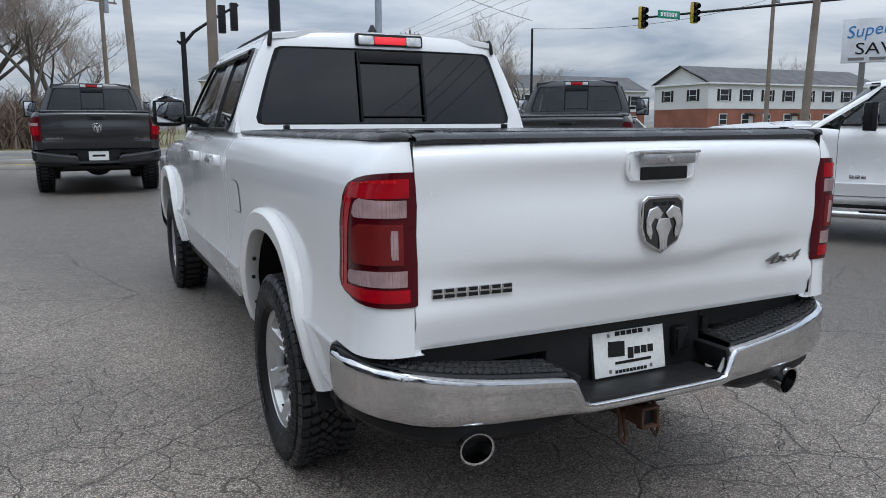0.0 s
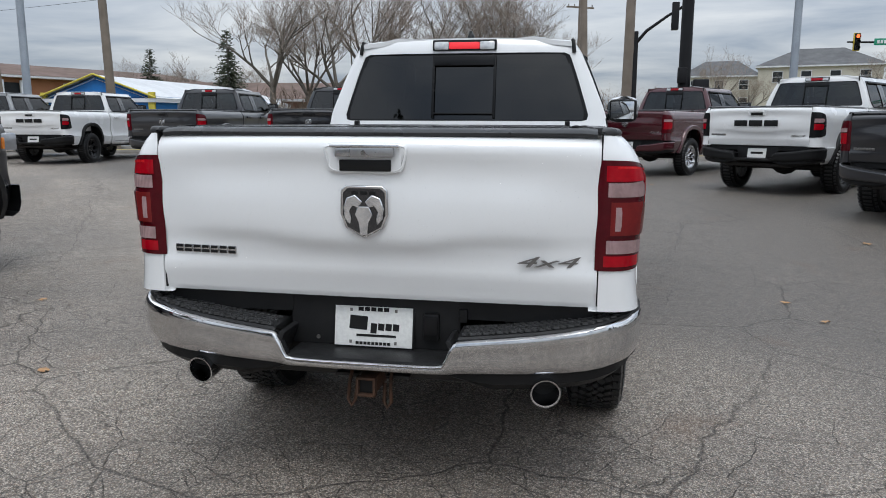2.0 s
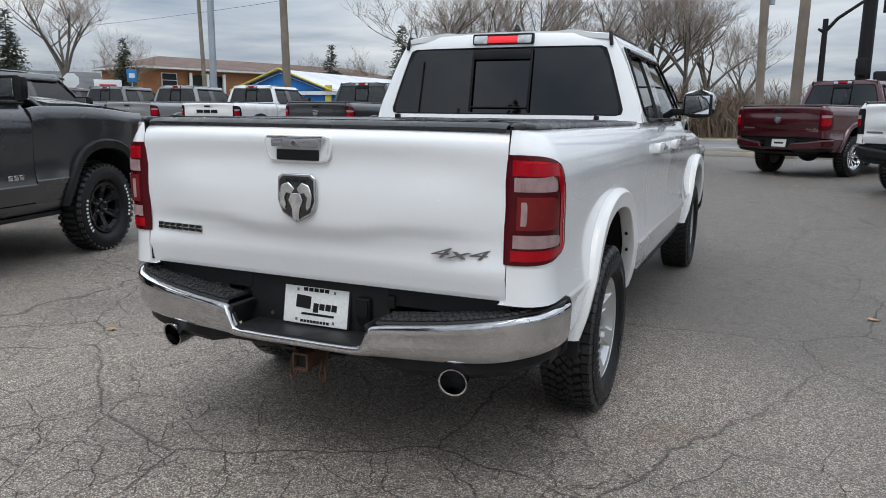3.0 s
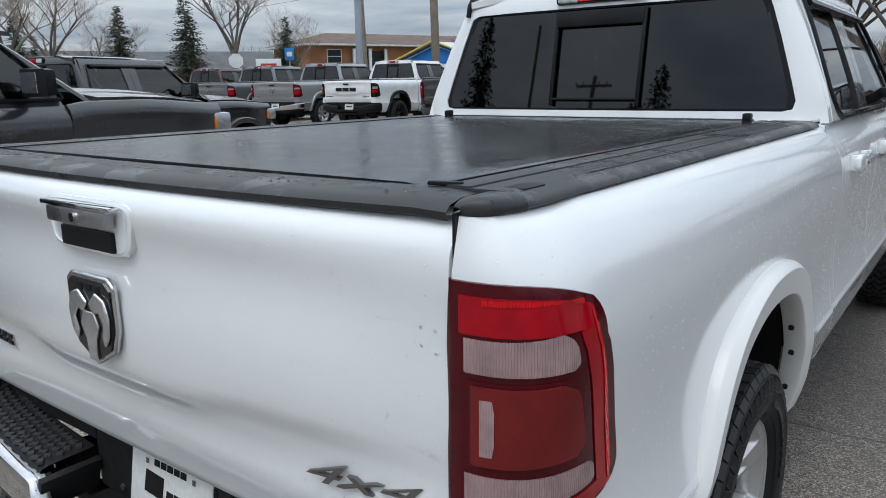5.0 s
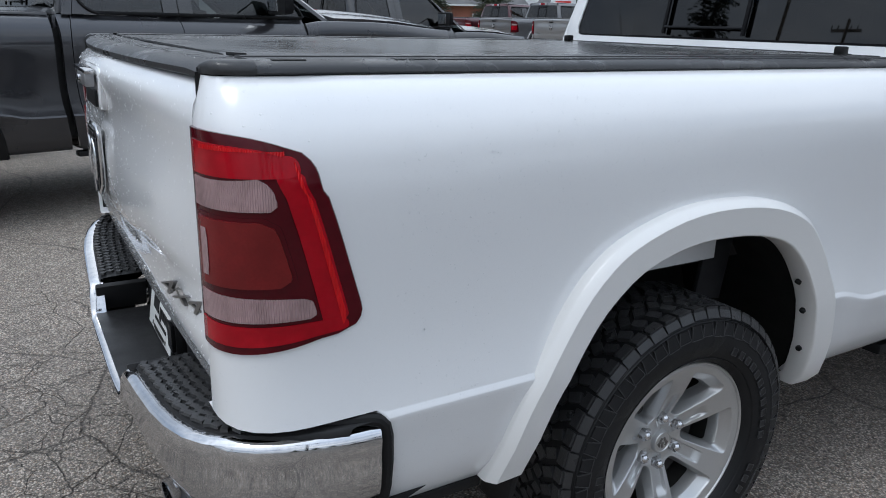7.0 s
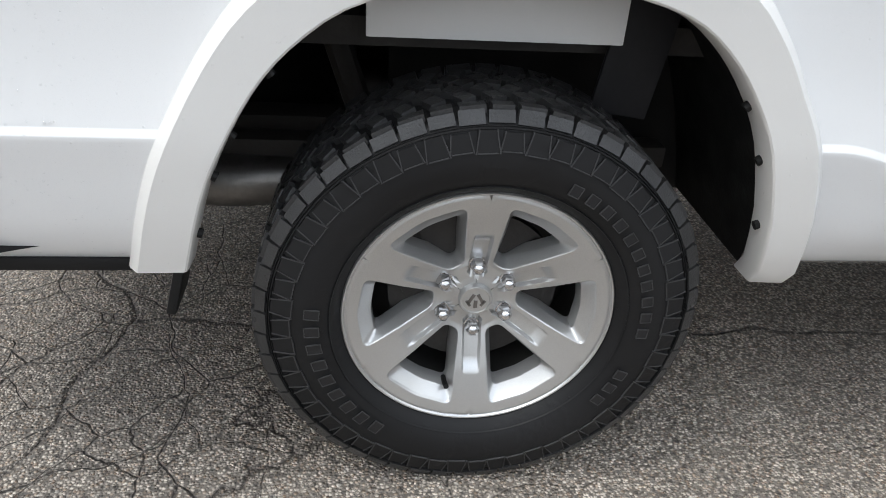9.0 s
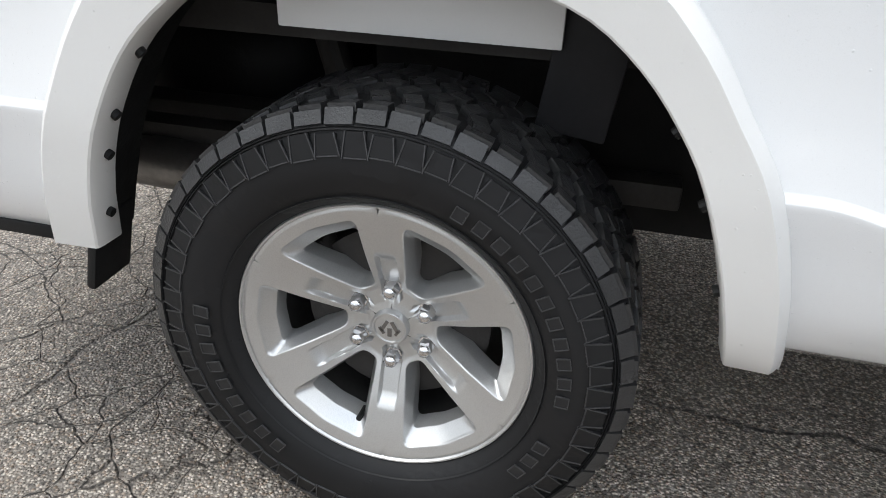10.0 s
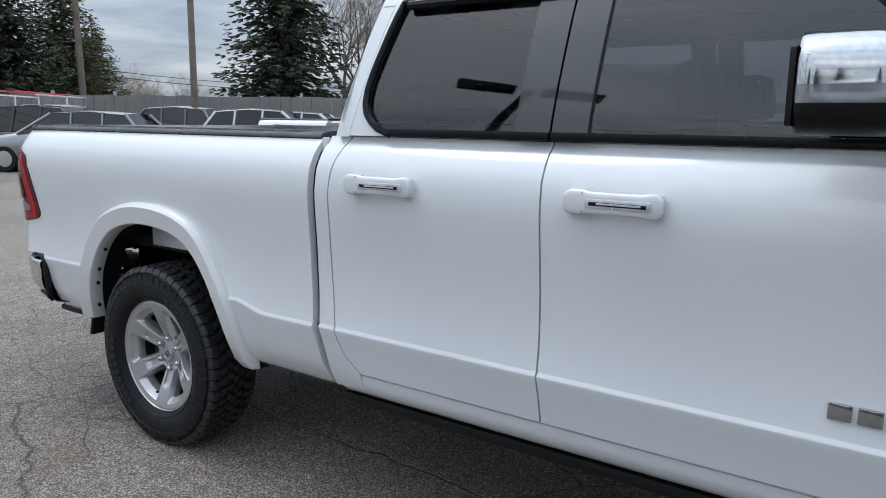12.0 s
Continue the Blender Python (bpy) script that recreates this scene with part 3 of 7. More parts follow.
# ---------------------------------------------------------------- the pickup: its parts
def make_wheel(truck, x, y, s, style, hi, r=0.407):
    """One wheel at the side s (1 right, -1 left), with tyre, rim, nuts and brake as parts of it."""
    n = 96 if hi else 36
    w = new("wheel")
    w.parent = truck
    w.location = (x * s, y, r - 0.004)
    if s < 0:
        w.rotation_euler = (0, 0, math.pi)
    # the wheel's own x points outwards; 0 is the tyre's middle plane
    bm = bmesh.new()
    side = [(0.086, 0.2475), (0.102, 0.2545), (0.116, 0.268), (0.126, 0.285), (0.132, 0.305), (0.134, 0.325), (0.131, 0.345), (0.125, 0.358), (0.1255, 0.363), (0.121, 0.371), (0.117, 0.381), (0.108, 0.390), (0.09, 0.3945), (0.05, 0.3965), (0.0, 0.397)]
    k = r / 0.407
    prof = [(d, rr * k) for d, rr in side] + [(-d, rr * k) for d, rr in side[-2::-1]]
    lathe(bm, prof, n)
    tyre = part("tyre", bm, RUBBER, w, "black all-terrain rubber tyre, wet", angle=50)
    X = Matrix.Rotation
    if hi:
        items, ribs, edges, letters, outline = [], [], [], [], []
        for i in range(52):
            a = 2 * math.pi * i / 52
            for q in (1, -1):
                # shoulder blocks over the tread's edge, long and short by turns, each with a cut behind it
                big = i % 2
                m = X(a, 4, "X") @ Matrix.Translation((q * 0.111, 0, 0.3885)) @ X(-q * 0.50, 4, "Y")
                items.append((m, (0.013, 0.042, 0.024 if big else 0.020)))
                m = X(a, 4, "X") @ Matrix.Translation((q * 0.094, 0.003, 0.3985)) @ X(-q * 0.12, 4, "Y")
                items.append((m, (0.028, 0.042 if big else 0.035, 0.013)))
                m = X(a + 0.015, 4, "X") @ Matrix.Translation((q * 0.060, 0, 0.4005)) @ X(0.45 * q, 4, "Z")
                items.append((m, (0.034, 0.026, 0.014)))
                m = X(a + 0.054, 4, "X") @ Matrix.Translation((q * 0.026, 0, 0.4015)) @ X(-0.6 * q, 4, "Z")
                items.append((m, (0.030, 0.027, 0.013)))
            m = X(a, 4, "X") @ Matrix.Translation((0, 0, 0.402)) @ X(0.6 if i % 2 else -0.3, 4, "Z")
            items.append((m, (0.022, 0.028, 0.013)))
        for i in range(27):
            # side panels in pairs, each with thin raised edges
            for h_, (da, ww, foot) in enumerate(((-0.056, 0.033, 0.0), (0.056, 0.033, 0.006))):
                m = X(2 * math.pi * i / 27 + da, 4, "X") @ Matrix.Translation((0.1278, 0, 0.3540)) @ X(-0.20, 4, "Y")
                ribs.append((m, (0.005, ww, 0.031 + foot)))
                for q in (-1, 1):
                    edges.append((m @ Matrix.Translation((0.0022, q * ww / 2, 0)) @ X(q * 0.14, 4, "X"), (0.0035, 0.0018, 0.034 + foot)))
                edges.append((m @ Matrix.Translation((0.0022, 0, -0.0155 - foot / 2)), (0.0035, ww, 0.0018)))
        mesh_part("tread", boxes_mesh("tread", items), TREAD, tyre, "wet block tread")["kind"] = "stuff"
        mesh_part("side_lug_ring", boxes_mesh("side_lug_ring", ribs), RUBBER, tyre, "flat shoulder lugs")["kind"] = "stuff"
        mesh_part("lug_edges", boxes_mesh("lug_edges", edges), PALE_RUBBER, tyre, "thin raised lug edges")["kind"] = "stuff"
        # raised writing as plain bars
        for a0, cnt, step, hgt in ((1.12, 11, -0.118, 0.020), (-0.40, 3, -0.115, 0.022), (3.05, 9, 0.125, 0.026)):
            for i in range(cnt):
                a = a0 + i * step
                m = X(a - math.pi / 2, 4, "X") @ Matrix.Translation((0.1325, 0, 0.302)) @ X(-0.03, 4, "Y")
                # a plain bar with a raised outline
                letters.append((m, (0.0025, 0.019, hgt)))
                for q in (-1, 1):
                    outline.append((m @ Matrix.Translation((0.0012, q * 0.0098, 0)), (0.0030, 0.0016, hgt)))
                    outline.append((m @ Matrix.Translation((0.0012, 0, q * hgt / 2)), (0.0030, 0.0205, 0.0016)))
        mesh_part("sidewall_print", boxes_mesh("sidewall_print", letters), PRINT, tyre, "raised black sidewall bars")["kind"] = "stuff"
        mesh_part("print_outline", boxes_mesh("print_outline", outline), PALE_RUBBER, tyre)["kind"] = "stuff"
        for xx, rr in ((0.119, 0.272), (0.1225, 0.3745), (0.1195, 0.3785)):
            part("sidewall_ring", lathe(bmesh.new(), [(xx, rr - 0.0016), (xx + 0.003, rr), (xx, rr + 0.0016)], n), RUBBER, tyre)
    else:
        items = []
        for i in range(40):
            a = 2 * math.pi * i / 40
            for q in (1, -1):
                m = X(a, 4, "X") @ Matrix.Translation((q * 0.102, 0, 0.3925 * k)) @ X(q * 0.42, 4, "Y")
                items.append((m, (0.036, 0.036, 0.024)))
            items.append((X(a + 0.07, 4, "X") @ Matrix.Translation((0, 0, 0.400 * k)), (0.11, 0.03, 0.012)))
        mesh_part("tread", boxes_mesh("tread", items), TREAD, tyre)["kind"] = "stuff"
        if style.get("lettered"):
            letters = []
            for a0, cnt in ((2.2, 9), (5.3, 9)):
                for i in range(cnt):
                    m = X(a0 - i * 0.115, 4, "X") @ Matrix.Translation((0.134, 0, 0.318 * k))
                    letters.append((m, (0.004, 0.019, 0.026)))
            mesh_part("sidewall_print", boxes_mesh("sidewall_print", letters), PLATE_W, tyre, "white raised sidewall bars")["kind"] = "stuff"
    # barrel, shade put into its dark colour on silver rims, and brake behind the face
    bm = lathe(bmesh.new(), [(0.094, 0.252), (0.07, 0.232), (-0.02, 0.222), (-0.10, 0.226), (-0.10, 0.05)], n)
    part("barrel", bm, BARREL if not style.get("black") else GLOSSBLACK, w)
    bm = lathe(bmesh.new(), [(0.0, 0.05), (0.004, 0.06), (0.004, 0.165), (-0.018, 0.165), (-0.018, 0.05)], 40)
    part("brake_disc", bm, DARKMETAL, w)
    if hi:
        part("caliper", boxed((-0.005, -0.13, 0.06), (0.05, 0.07, 0.13), X(0.45, 4, "X"), 0.01), DARKMETAL, w)
    # the rim's face, sector by sector: each runs from its opening's outline out to the spokes' middle lines
    rim_mat = style.get("rim", ALLOY)
    spokes = style.get("spokes", 6)
    per = 2 * math.pi / spokes
    nk, nm = (96, 24) if hi else (28, 6)
    kk = 6 / spokes

    def rounded(quad, r_in, r_out):
        """A closed outline with its corners rounded, in (along the opening's middle line, across)."""
        pts = []
        for a, p in enumerate(quad):
            q0, q1 = Vector(quad[a - 1]), Vector(quad[(a + 1) % len(quad)])
            c, rad_ = Vector(p), (r_in if p[0] < 0.15 else r_out)
            u0, u1 = (q0 - c).normalized(), (q1 - c).normalized()
            for t in spaced(0, 1, 7):
                pts.append((c + u0 * rad_).lerp(c, t).lerp(c.lerp(c + u1 * rad_, t), t))
        return pts

    # the opening's edge on the face, and the narrower hole at the foot of its sloping walls
    edge = rounded([(0.080, -0.015 * kk), (0.080, 0.015 * kk), (0.209, 0.076 * kk), (0.221, 0.0), (0.209, -0.076 * kk)], 0.011, 0.017)
    hole = rounded([(0.091, -0.008 * kk), (0.091, 0.008 * kk), (0.190, 0.057 * kk), (0.197, 0.0), (0.190, -0.057 * kk)], 0.008, 0.012)
    mid = Vector((0.160, 0.0))

    def cross(line, d):
        best = 0.02
        for a, b in zip(line, line[1:] + line[:1]):
            e = b - a
            den = d.x * e.y - d.y * e.x
            if abs(den) > 1e-9:
                w_ = a - mid
                t, v = (w_.x * e.y - w_.y * e.x) / den, (w_.x * d.y - w_.y * d.x) / den
                if t > 0 and -0.001 <= v <= 1.001:
                    best = t
        return best

    def reach(phi):
        d = Vector((math.cos(phi), math.sin(phi)))
        rh, best = cross(hole, d), cross(edge, d)
        lo, up_ = best, 0.4
        for _ in range(22):
            m_ = (lo + up_) / 2
            p = mid + d * m_
            if 0.029 < p.length < 0.2465 and abs(math.atan2(p.y, p.x)) < per / 2:
                lo = m_
            else:
                up_ = m_
        return rh, best, lo, d

    def dish(rr):
        return float(np.interp(rr, (0.028, 0.045, 0.070, 0.10, 0.15, 0.20, 0.228, 0.240, 0.2465), (0.040, 0.036, 0.036, 0.050, 0.071, 0.088, 0.096, 0.099, 0.097)))

    bm = bmesh.new()
    for sec in range(spokes):
        base_a = math.pi / 2 + per * (sec + 0.5)
        ca, sa = math.cos(base_a), math.sin(base_a)
        rows = []
        for k in range(nk):
            rh, r0, r1, d = reach(2 * math.pi * (k + 0.5) / nk)
            row = []
            for f in [-4, -3, -2, -1] + [v ** 1.35 for v in spaced(0, 1, nm)]:
                p = mid + d * lerp(r0, r1, max(f, 0))
                rr, th = p.length, math.atan2(p.y, p.x)
                off = (per / 2 - abs(th)) * rr
                groove = 0.011 * smooth((0.0185 - off) / 0.0045) * smooth((rr - 0.050) / 0.008) * smooth((0.158 - rr) / 0.022)
                xx = dish(rr) - groove - 0.0025 * (1 - min((r1 - r0) * max(f, 0) / 0.003, 1.0)) ** 2
                if f < 0:
                    wall = {-1: 0.06, -2: 0.94, -3: 1.0, -4: 1.0}[f]
                    p = mid + d * lerp(r0, rh, wall)
                    xx = dish((mid + d * r0).length) - {-1: 0.005, -2: 0.024, -3: 0.029, -4: 0.060}[f]
                row.append((xx, p.x * ca - p.y * sa, p.x * sa + p.y * ca))
            rows.append(row)
        grid(bm, rows, loop_v=True)
    bmesh.ops.remove_doubles(bm, verts=bm.verts, dist=0.0004)
    rim = part("rim", bm, rim_mat, w, style.get("rim_label", "silver six-spoke alloy rim"), angle=30)
    bm = lathe(bmesh.new(), [(0.090, 0.2300), (0.0955, 0.2440), (0.101, 0.2475), (0.1015, 0.2500), (0.098, 0.2525), (0.086, 0.2530)], n)
    part("rim_lip", bm, rim_mat, rim)
    bm = lathe(bmesh.new(), [(0.030, 0.0), (0.050, 0.0), (0.050, 0.026), (0.0525, 0.0275), (0.0525, 0.0300), (0.049, 0.0325), (0.030, 0.0330)], 40)
    cap = part("centre_cap", bm, rim_mat, w, "silver centre cap with a small emblem")
    if hi:
        items = []
        for q in (-1, 1):
            items.append((Matrix.Translation((0.0505, q * 0.009, 0.004)) @ X(q * 0.5, 4, "X"), (0.003, 0.006, 0.022)))
            items.append((Matrix.Translation((0.0505, q * 0.014, -0.006)) @ X(-q * 0.6, 4, "X"), (0.003, 0.005, 0.014)))
        items.append((Matrix.Translation((0.0505, 0, -0.008)), (0.003, 0.007, 0.016)))
        mesh_part("cap_emblem", boxes_mesh("cap_emblem", items), STEEL, cap)
        bm = tube(bmesh.new(), [(0.045, -0.050, -0.190), (0.070, -0.049, -0.186), (0.084, -0.048, -0.182)], 0.0055, 8)
        part("valve_stem", bm, INK, w)
    for i in range(6):
        a = math.pi / 2 + i * math.pi / 3
        c = (0.024, 0.0699 * math.cos(a), 0.0699 * math.sin(a))
        nut = bmesh.new()
        lathe(nut, [(0.0, 0.0), (0.0, 0.0175), (0.006, 0.0175), (0.007, 0.0145), (0.024, 0.0140), (0.031, 0.0105), (0.034, 0.005), (0.0345, 0.0)], 6, c)
        part("lug_nut", nut, CHROME if hi else STEEL, w)
    return w


def make_flare(truck, cy, s, material, hi, label=""):
    """A wheel-arch flare: a broad outer face that turns into the opening."""
    n = 44 if hi else 18
    ts = spaced(0, 1, n)
    fy, fz = [a for a, _ in FLARE], [b for _, b in FLARE]
    ay, az = [a for a, _ in ARCH], [b for _, b in ARCH]

    def curve(t, v):
        # Catmull-Rom through the stations
        f = t * (len(v) - 1)
        i = min(int(f), len(v) - 2)
        u = f - i
        p0, p1, p2, p3 = v[max(i - 1, 0)], v[i], v[i + 1], v[min(i + 2, len(v) - 1)]
        return 0.5 * (2 * p1 + (p2 - p0) * u + (2 * p0 - 5 * p1 + 4 * p2 - p3) * u * u + (3 * p1 - p0 - 3 * p2 + p3) * u ** 3)

    rows = []
    for t in ts:
        oy, oz, iy, iz = curve(t, fy), curve(t, fz), curve(t, ay), curve(t, az)
        zc = max(oz, 0.455)
        base = side_x(max(zc, 0.5)) - 0.004
        out = float(np.interp(zc, (0.455, 0.50, 0.60, 0.75, 1.1), (0.924, 0.962, 0.990, 1.009, 1.010)))
        row = []
        for f, x in ((-0.01, base - 0.012), (0.0, max(out - 0.024, base + 0.002)), (0.03, out - 0.017), (0.16, out - 0.003), (0.20, out), (0.95, out - 0.008), (0.985, out - 0.011), (1.0, out - 0.017), (1.01, out - 0.024), (1.03, out - 0.066), (1.00, out - 0.072)):
            row.append(((x) * s, cy + lerp(oy, iy, f), lerp(oz, iz, f)))
        rows.append(row)
    bm = grid(bmesh.new(), rows)
    for end in (rows[0], rows[-1]):
        bm.faces.new([bm.verts.new(p) for p in end])
    fl = part("wheel_flare", bm, material, truck, label, angle=32)
    if hi:
        for t in (0.035, 0.095, 0.155, 0.235, 0.80, 0.875, 0.94):
            y, z = curve(t, ay) , curve(t, az)
            nrm = Vector((0, -y / 0.5, (0.4 - z) / 0.5)).normalized()
            lean = float(np.interp(z, (0.455, 0.50, 0.60, 0.75), (0.878, 0.916, 0.944, 0.962)))
            p = Vector((lean * s, cy + y, z)) + nrm * 0.004
            bm = bmesh.new()
            tube(bm, [p - nrm * 0.012, p + nrm * 0.006], 0.0085, 10)
            part("bolt", bm, INK, fl, "black push fastener")
    # the liner inside
    rows = []
    for t in spaced(0, 1, 26):
        y, z = curve(t, ay), curve(t, az)
        y, z = y * 1.02, 0.4 + (z - 0.4) * 1.03
        deep = 0.50 if t > 0.34 or not hi else 0.84
        lip = float(np.interp(z, (0.455, 0.50, 0.60, 0.75), (0.846, 0.885, 0.912, 0.930)))
        rows.append([(lerp(lip, deep, f) * s, cy + y, z) for f in (0, 0.26, 0.6, 1)])
    bm = grid(bmesh.new(), rows)
    grid(bm, [[(0.50 * s, cy + yy, zz) for yy in (-0.16 if hi else -0.52, 0.57)] for zz in (0.45, 1.03)])
    part("wheel_liner", bm, LINER, truck)
    return fl


def make_bed(truck, paint, o, hi):
    """Bed sides, tail lamps, tailgate, rails and cover."""
    cy_us = [0, 0.12, 0.25, 0.38, 0.5, 0.62, 0.75, 0.88, 1.0]
    ystep = 0.02 if hi else 0.06
    ys = [1 + d for d in np.arange(ystep, 0.985 + 0.955 + 1e-6, ystep)]
    us = cy_us + [float(v) for v in ys]
    for s in (1, -1):
        rows = []
        for z in ROWS_Z:
            row = []
            for u in us:
                p = wrap(u, z)
                low = max(arch_z(p.y), 0.478 + 0.020 * smooth((-0.5 - p.y) / 0.1))
                if p.y < -0.86:
                    low = max(low, lerp(0.50, 0.769, smooth((-0.845 - p.y) / 0.04)))
                p = wrap(u, max(z, min(low, 1.37)))
                if p.y > 0.55:
                    p.z -= 0.033 * smooth((p.y - 0.57) / 0.17) * smooth((1.03 - p.z) / 0.2) * smooth((p.z - 0.51) / 0.15)
                    p.y += (0.013 + 0.075 * smooth((1.05 - p.z) / 0.75) ** 1.5) * smooth((p.y - 0.70) / 0.25)
                if not row:
                    row.append(mirrored(p + Vector((-0.001, 0.026, 0)), s))
                    row.append(mirrored(p + Vector((-0.001, 0.004, 0)), s))
                row.append(mirrored(p, s))
            rows.append(row)
        bm = grid(bmesh.new(), rows)
        skirt(bm, Vector((-0.03 * s, 0, 0)))
        side = part("bed_side", bm, paint, truck, angle=50)
        # tail lamp: raised patch of the same skin
        def patch(u0, z0, u1, z1, lift, mat, name, parent, label="", sag=0.0, rise_=0.0, round_=0.03, nz=12, nu=12):
            rows = []
            for i in range(nz):
                fz = i / (nz - 1)
                z = lerp(z0, z1, fz)
                e = min(fz, 1 - fz) * abs(z1 - z0)
                cut = round_ - math.sqrt(max(round_ ** 2 - max(round_ - e, 0) ** 2, 0)) if e < round_ else 0.0
                row = []
                for j in range(nu):
                    fu = j / (nu - 1)
                    ue = u1(z) if callable(u1) else u1
                    run = (ue - 1 if ue > 1 else (ue - 1) * 0.27) - cut
                    ue = 1 + run if run > 0 else 1 + run / 0.27
                    us_ = u0(z) if callable(u0) else u0
                    u = lerp(us_, ue, fu)
                    zz = z - sag * fu ** 3 * fz + rise_ * fu ** 3 * (1 - fz)
                    p = wrap(u, zz)
                    q = wrap(u + 0.01, zz)
                    d = Vector((q.x - p.x, q.y - p.y, 0)).normalized()
                    nrm = Vector((-d.y, d.x, 0))
                    if nrm.x < 0 and u > 0.5 or nrm.y > 0:
                        nrm = -nrm
                    row.append(mirrored(p + nrm * lift, s))
                rows.append(row)
            b = skirt(grid(bmesh.new(), rows), Vector((-0.02 * s, 0.012, 0)))
            return part(name, b, mat, parent, label, angle=50)

        tip = lambda z: float(np.interp(z, (0.91, 0.95, 1.02, 1.117, 1.20, 1.26, 1.29), (1.085, 1.078, 1.060, 1.034, 1.010, 0.965, 0.94)))  # noqa: E731
        lamp = patch(0.02, 0.915, tip, 1.297, 0.005, DEEP_RED if o.get("lamp") != "dark" else GLOSSBLACK, "tail_lamp", truck, "red tail lamp with clear reversing lenses", 0.020, 0.022, 0.055, nz=28, nu=18)
        if hi or o.get("lamp_detail"):
            def back_off(z, m):
                """The lamp's slanting outer edge drawn in by m metres along the skin."""
                run = (tip(z) - 1 if tip(z) > 1 else (tip(z) - 1) * 0.27) - m
                return 1 + run if run > 0 else 1 + run / 0.27

            edge_at = lambda m: (lambda z: back_off(z, m))  # noqa: E731
            patch(0.07, 1.226, edge_at(0.030), 1.279, 0.0075, RED_LENS, "upper_lens", lamp, "bright red lens", 0.016, nz=10, round_=0.022)
            patch(0.07, 0.930, edge_at(0.030), 0.968, 0.0075, RED_LENS, "lower_lens", lamp, "bright red lens", 0.0, 0.014, nz=8, round_=0.018)
            patch(edge_at(0.074), 0.950, edge_at(0.026), 1.250, 0.0070, RED_LENS, "light_band", lamp, "bright red light band", 0.010, 0.010, nz=22, nu=6, round_=0.012)
            patch(edge_at(0.040), 0.955, edge_at(0.031), 1.252, 0.0085, GLOW_RED, "light_strip", lamp, "fine bright red light strip", 0.012, 0.010, nz=22, nu=3, round_=0.004)
            patch(0.20, 1.268, edge_at(0.050), 1.276, 0.0085, GLOW_RED, "light_strip", lamp, "fine bright red light strip", 0.016, nz=4, round_=0.003)
            patch(0.10, 1.172, edge_at(0.092), 1.220, 0.0080, CLEAR_LENS, "reversing_lens", lamp, "ribbed clear lens", -0.006, nz=8, round_=0.014)
            patch(0.12, 1.033, edge_at(0.098), 1.162, 0.0070, DEEP_RED, "block_surround", lamp, "dark red surround", nz=10, round_=0.022)
            patch(0.15, 1.040, edge_at(0.107), 1.155, 0.0120, BRICK_RED, "centre_block", lamp, "matt red block", nz=12, round_=0.024)
            patch(0.19, 1.056, 0.26, 1.138, 0.0135, CLEAR_LENS, "slit_lens", lamp, "narrow clear lens", nz=6, nu=4, round_=0.003)
            patch(0.10, 0.976, edge_at(0.082), 1.022, 0.0080, CLEAR_LENS, "lower_reversing_lens", lamp, "ribbed clear lens", 0.008, nz=8, round_=0.014)
        elif o.get("lamp") == "dark":
            patch(0.2, 1.03, 0.8, 1.12, 0.010, RED_LENS, "upper_lens", lamp, nz=5, nu=5)
            patch(0.2, 1.14, 0.8, 1.20, 0.010, CLEAR_LENS, "reversing_lens", lamp, nz=5, nu=5)
        else:
            patch(0.15, 1.15, 0.9, 1.20, 0.010, CLEAR_LENS, "reversing_lens", lamp, nz=5, nu=5)
            patch(0.15, 1.0, 0.9, 1.14, 0.010, RED_LENS, "centre_block", lamp, nz=5, nu=5)
        # rail cap
        prof = ((0.740, 1.386), (0.742, 1.398), (0.752, 1.403), (0.80, 1.405), (0.846, 1.4045), (0.868, 1.4015), (0.881, 1.3965), (0.887, 1.391), (0.889, 1.385), (0.884, 1.381))
        rows = []
        cx, cy_, _ = corner_run(1.380)
        for y in (-1.138, -1.1375, -1.135, -1.130, -1.122, -1.11, -1.09, -1.07, -1.0575, -1.0565, -1.03, -1.0, -0.9, -0.6, -0.2, 0.3, 0.7, 0.90, 0.948, 0.952):
            inner = 0.822 if y < -1.057 else 0.740
            outer = max(float(np.interp(y, cy_, cx)) + 0.006, inner + 0.006) if y < -0.985 else 0.889
            k = math.sqrt(max(1 - ((-1.11 - y) / 0.0285) ** 2, 0.0)) if y < -1.11 else 1.0
            rows.append([(lerp(inner, outer, (x - 0.740) / 0.149) * s, y, 1.381 + (z - 1.381) * lerp(0.3, 1, k)) for x, z in prof])
        bm = grid(bmesh.new(), rows)
        bm.faces.new([bm.verts.new(p) for p in rows[-1]])
        rail = part("bed_rail_cap", bm, RAILCAP, side, "wet black plastic rail cap", angle=40)
        if hi:
            # stake pocket, a black block standing for the shade inside it; moulded ribs
            part("stake_pocket", boxed((0.846 * s, -0.993, 1.3995), (0.036, 0.060, 0.0105), None, 0.001), INK, rail, "stake pocket, its shaded inside a black block")
            for xx in (0.822, 0.838, 0.854):
                part("rail_rib", boxed((xx * s, 0.02, 1.4035), (0.004, 1.62, 0.004), None, 0.0015), RAILCAP, rail)
        part("gate_gap", boxed((0.8253 * s, -1.112, 1.084), (0.0048, 0.060, 0.598)), INK, truck)
        part("bed_front_gap", boxed((0.862 * s, 0.995, 0.935), (0.10, 0.12, 0.73)), INK, truck)
        part("bed_bracket", boxed((0.893 * s, 0.985, 1.345), (0.020, 0.022, 0.085), None, 0.004), paint, truck, "painted metal bed bracket")
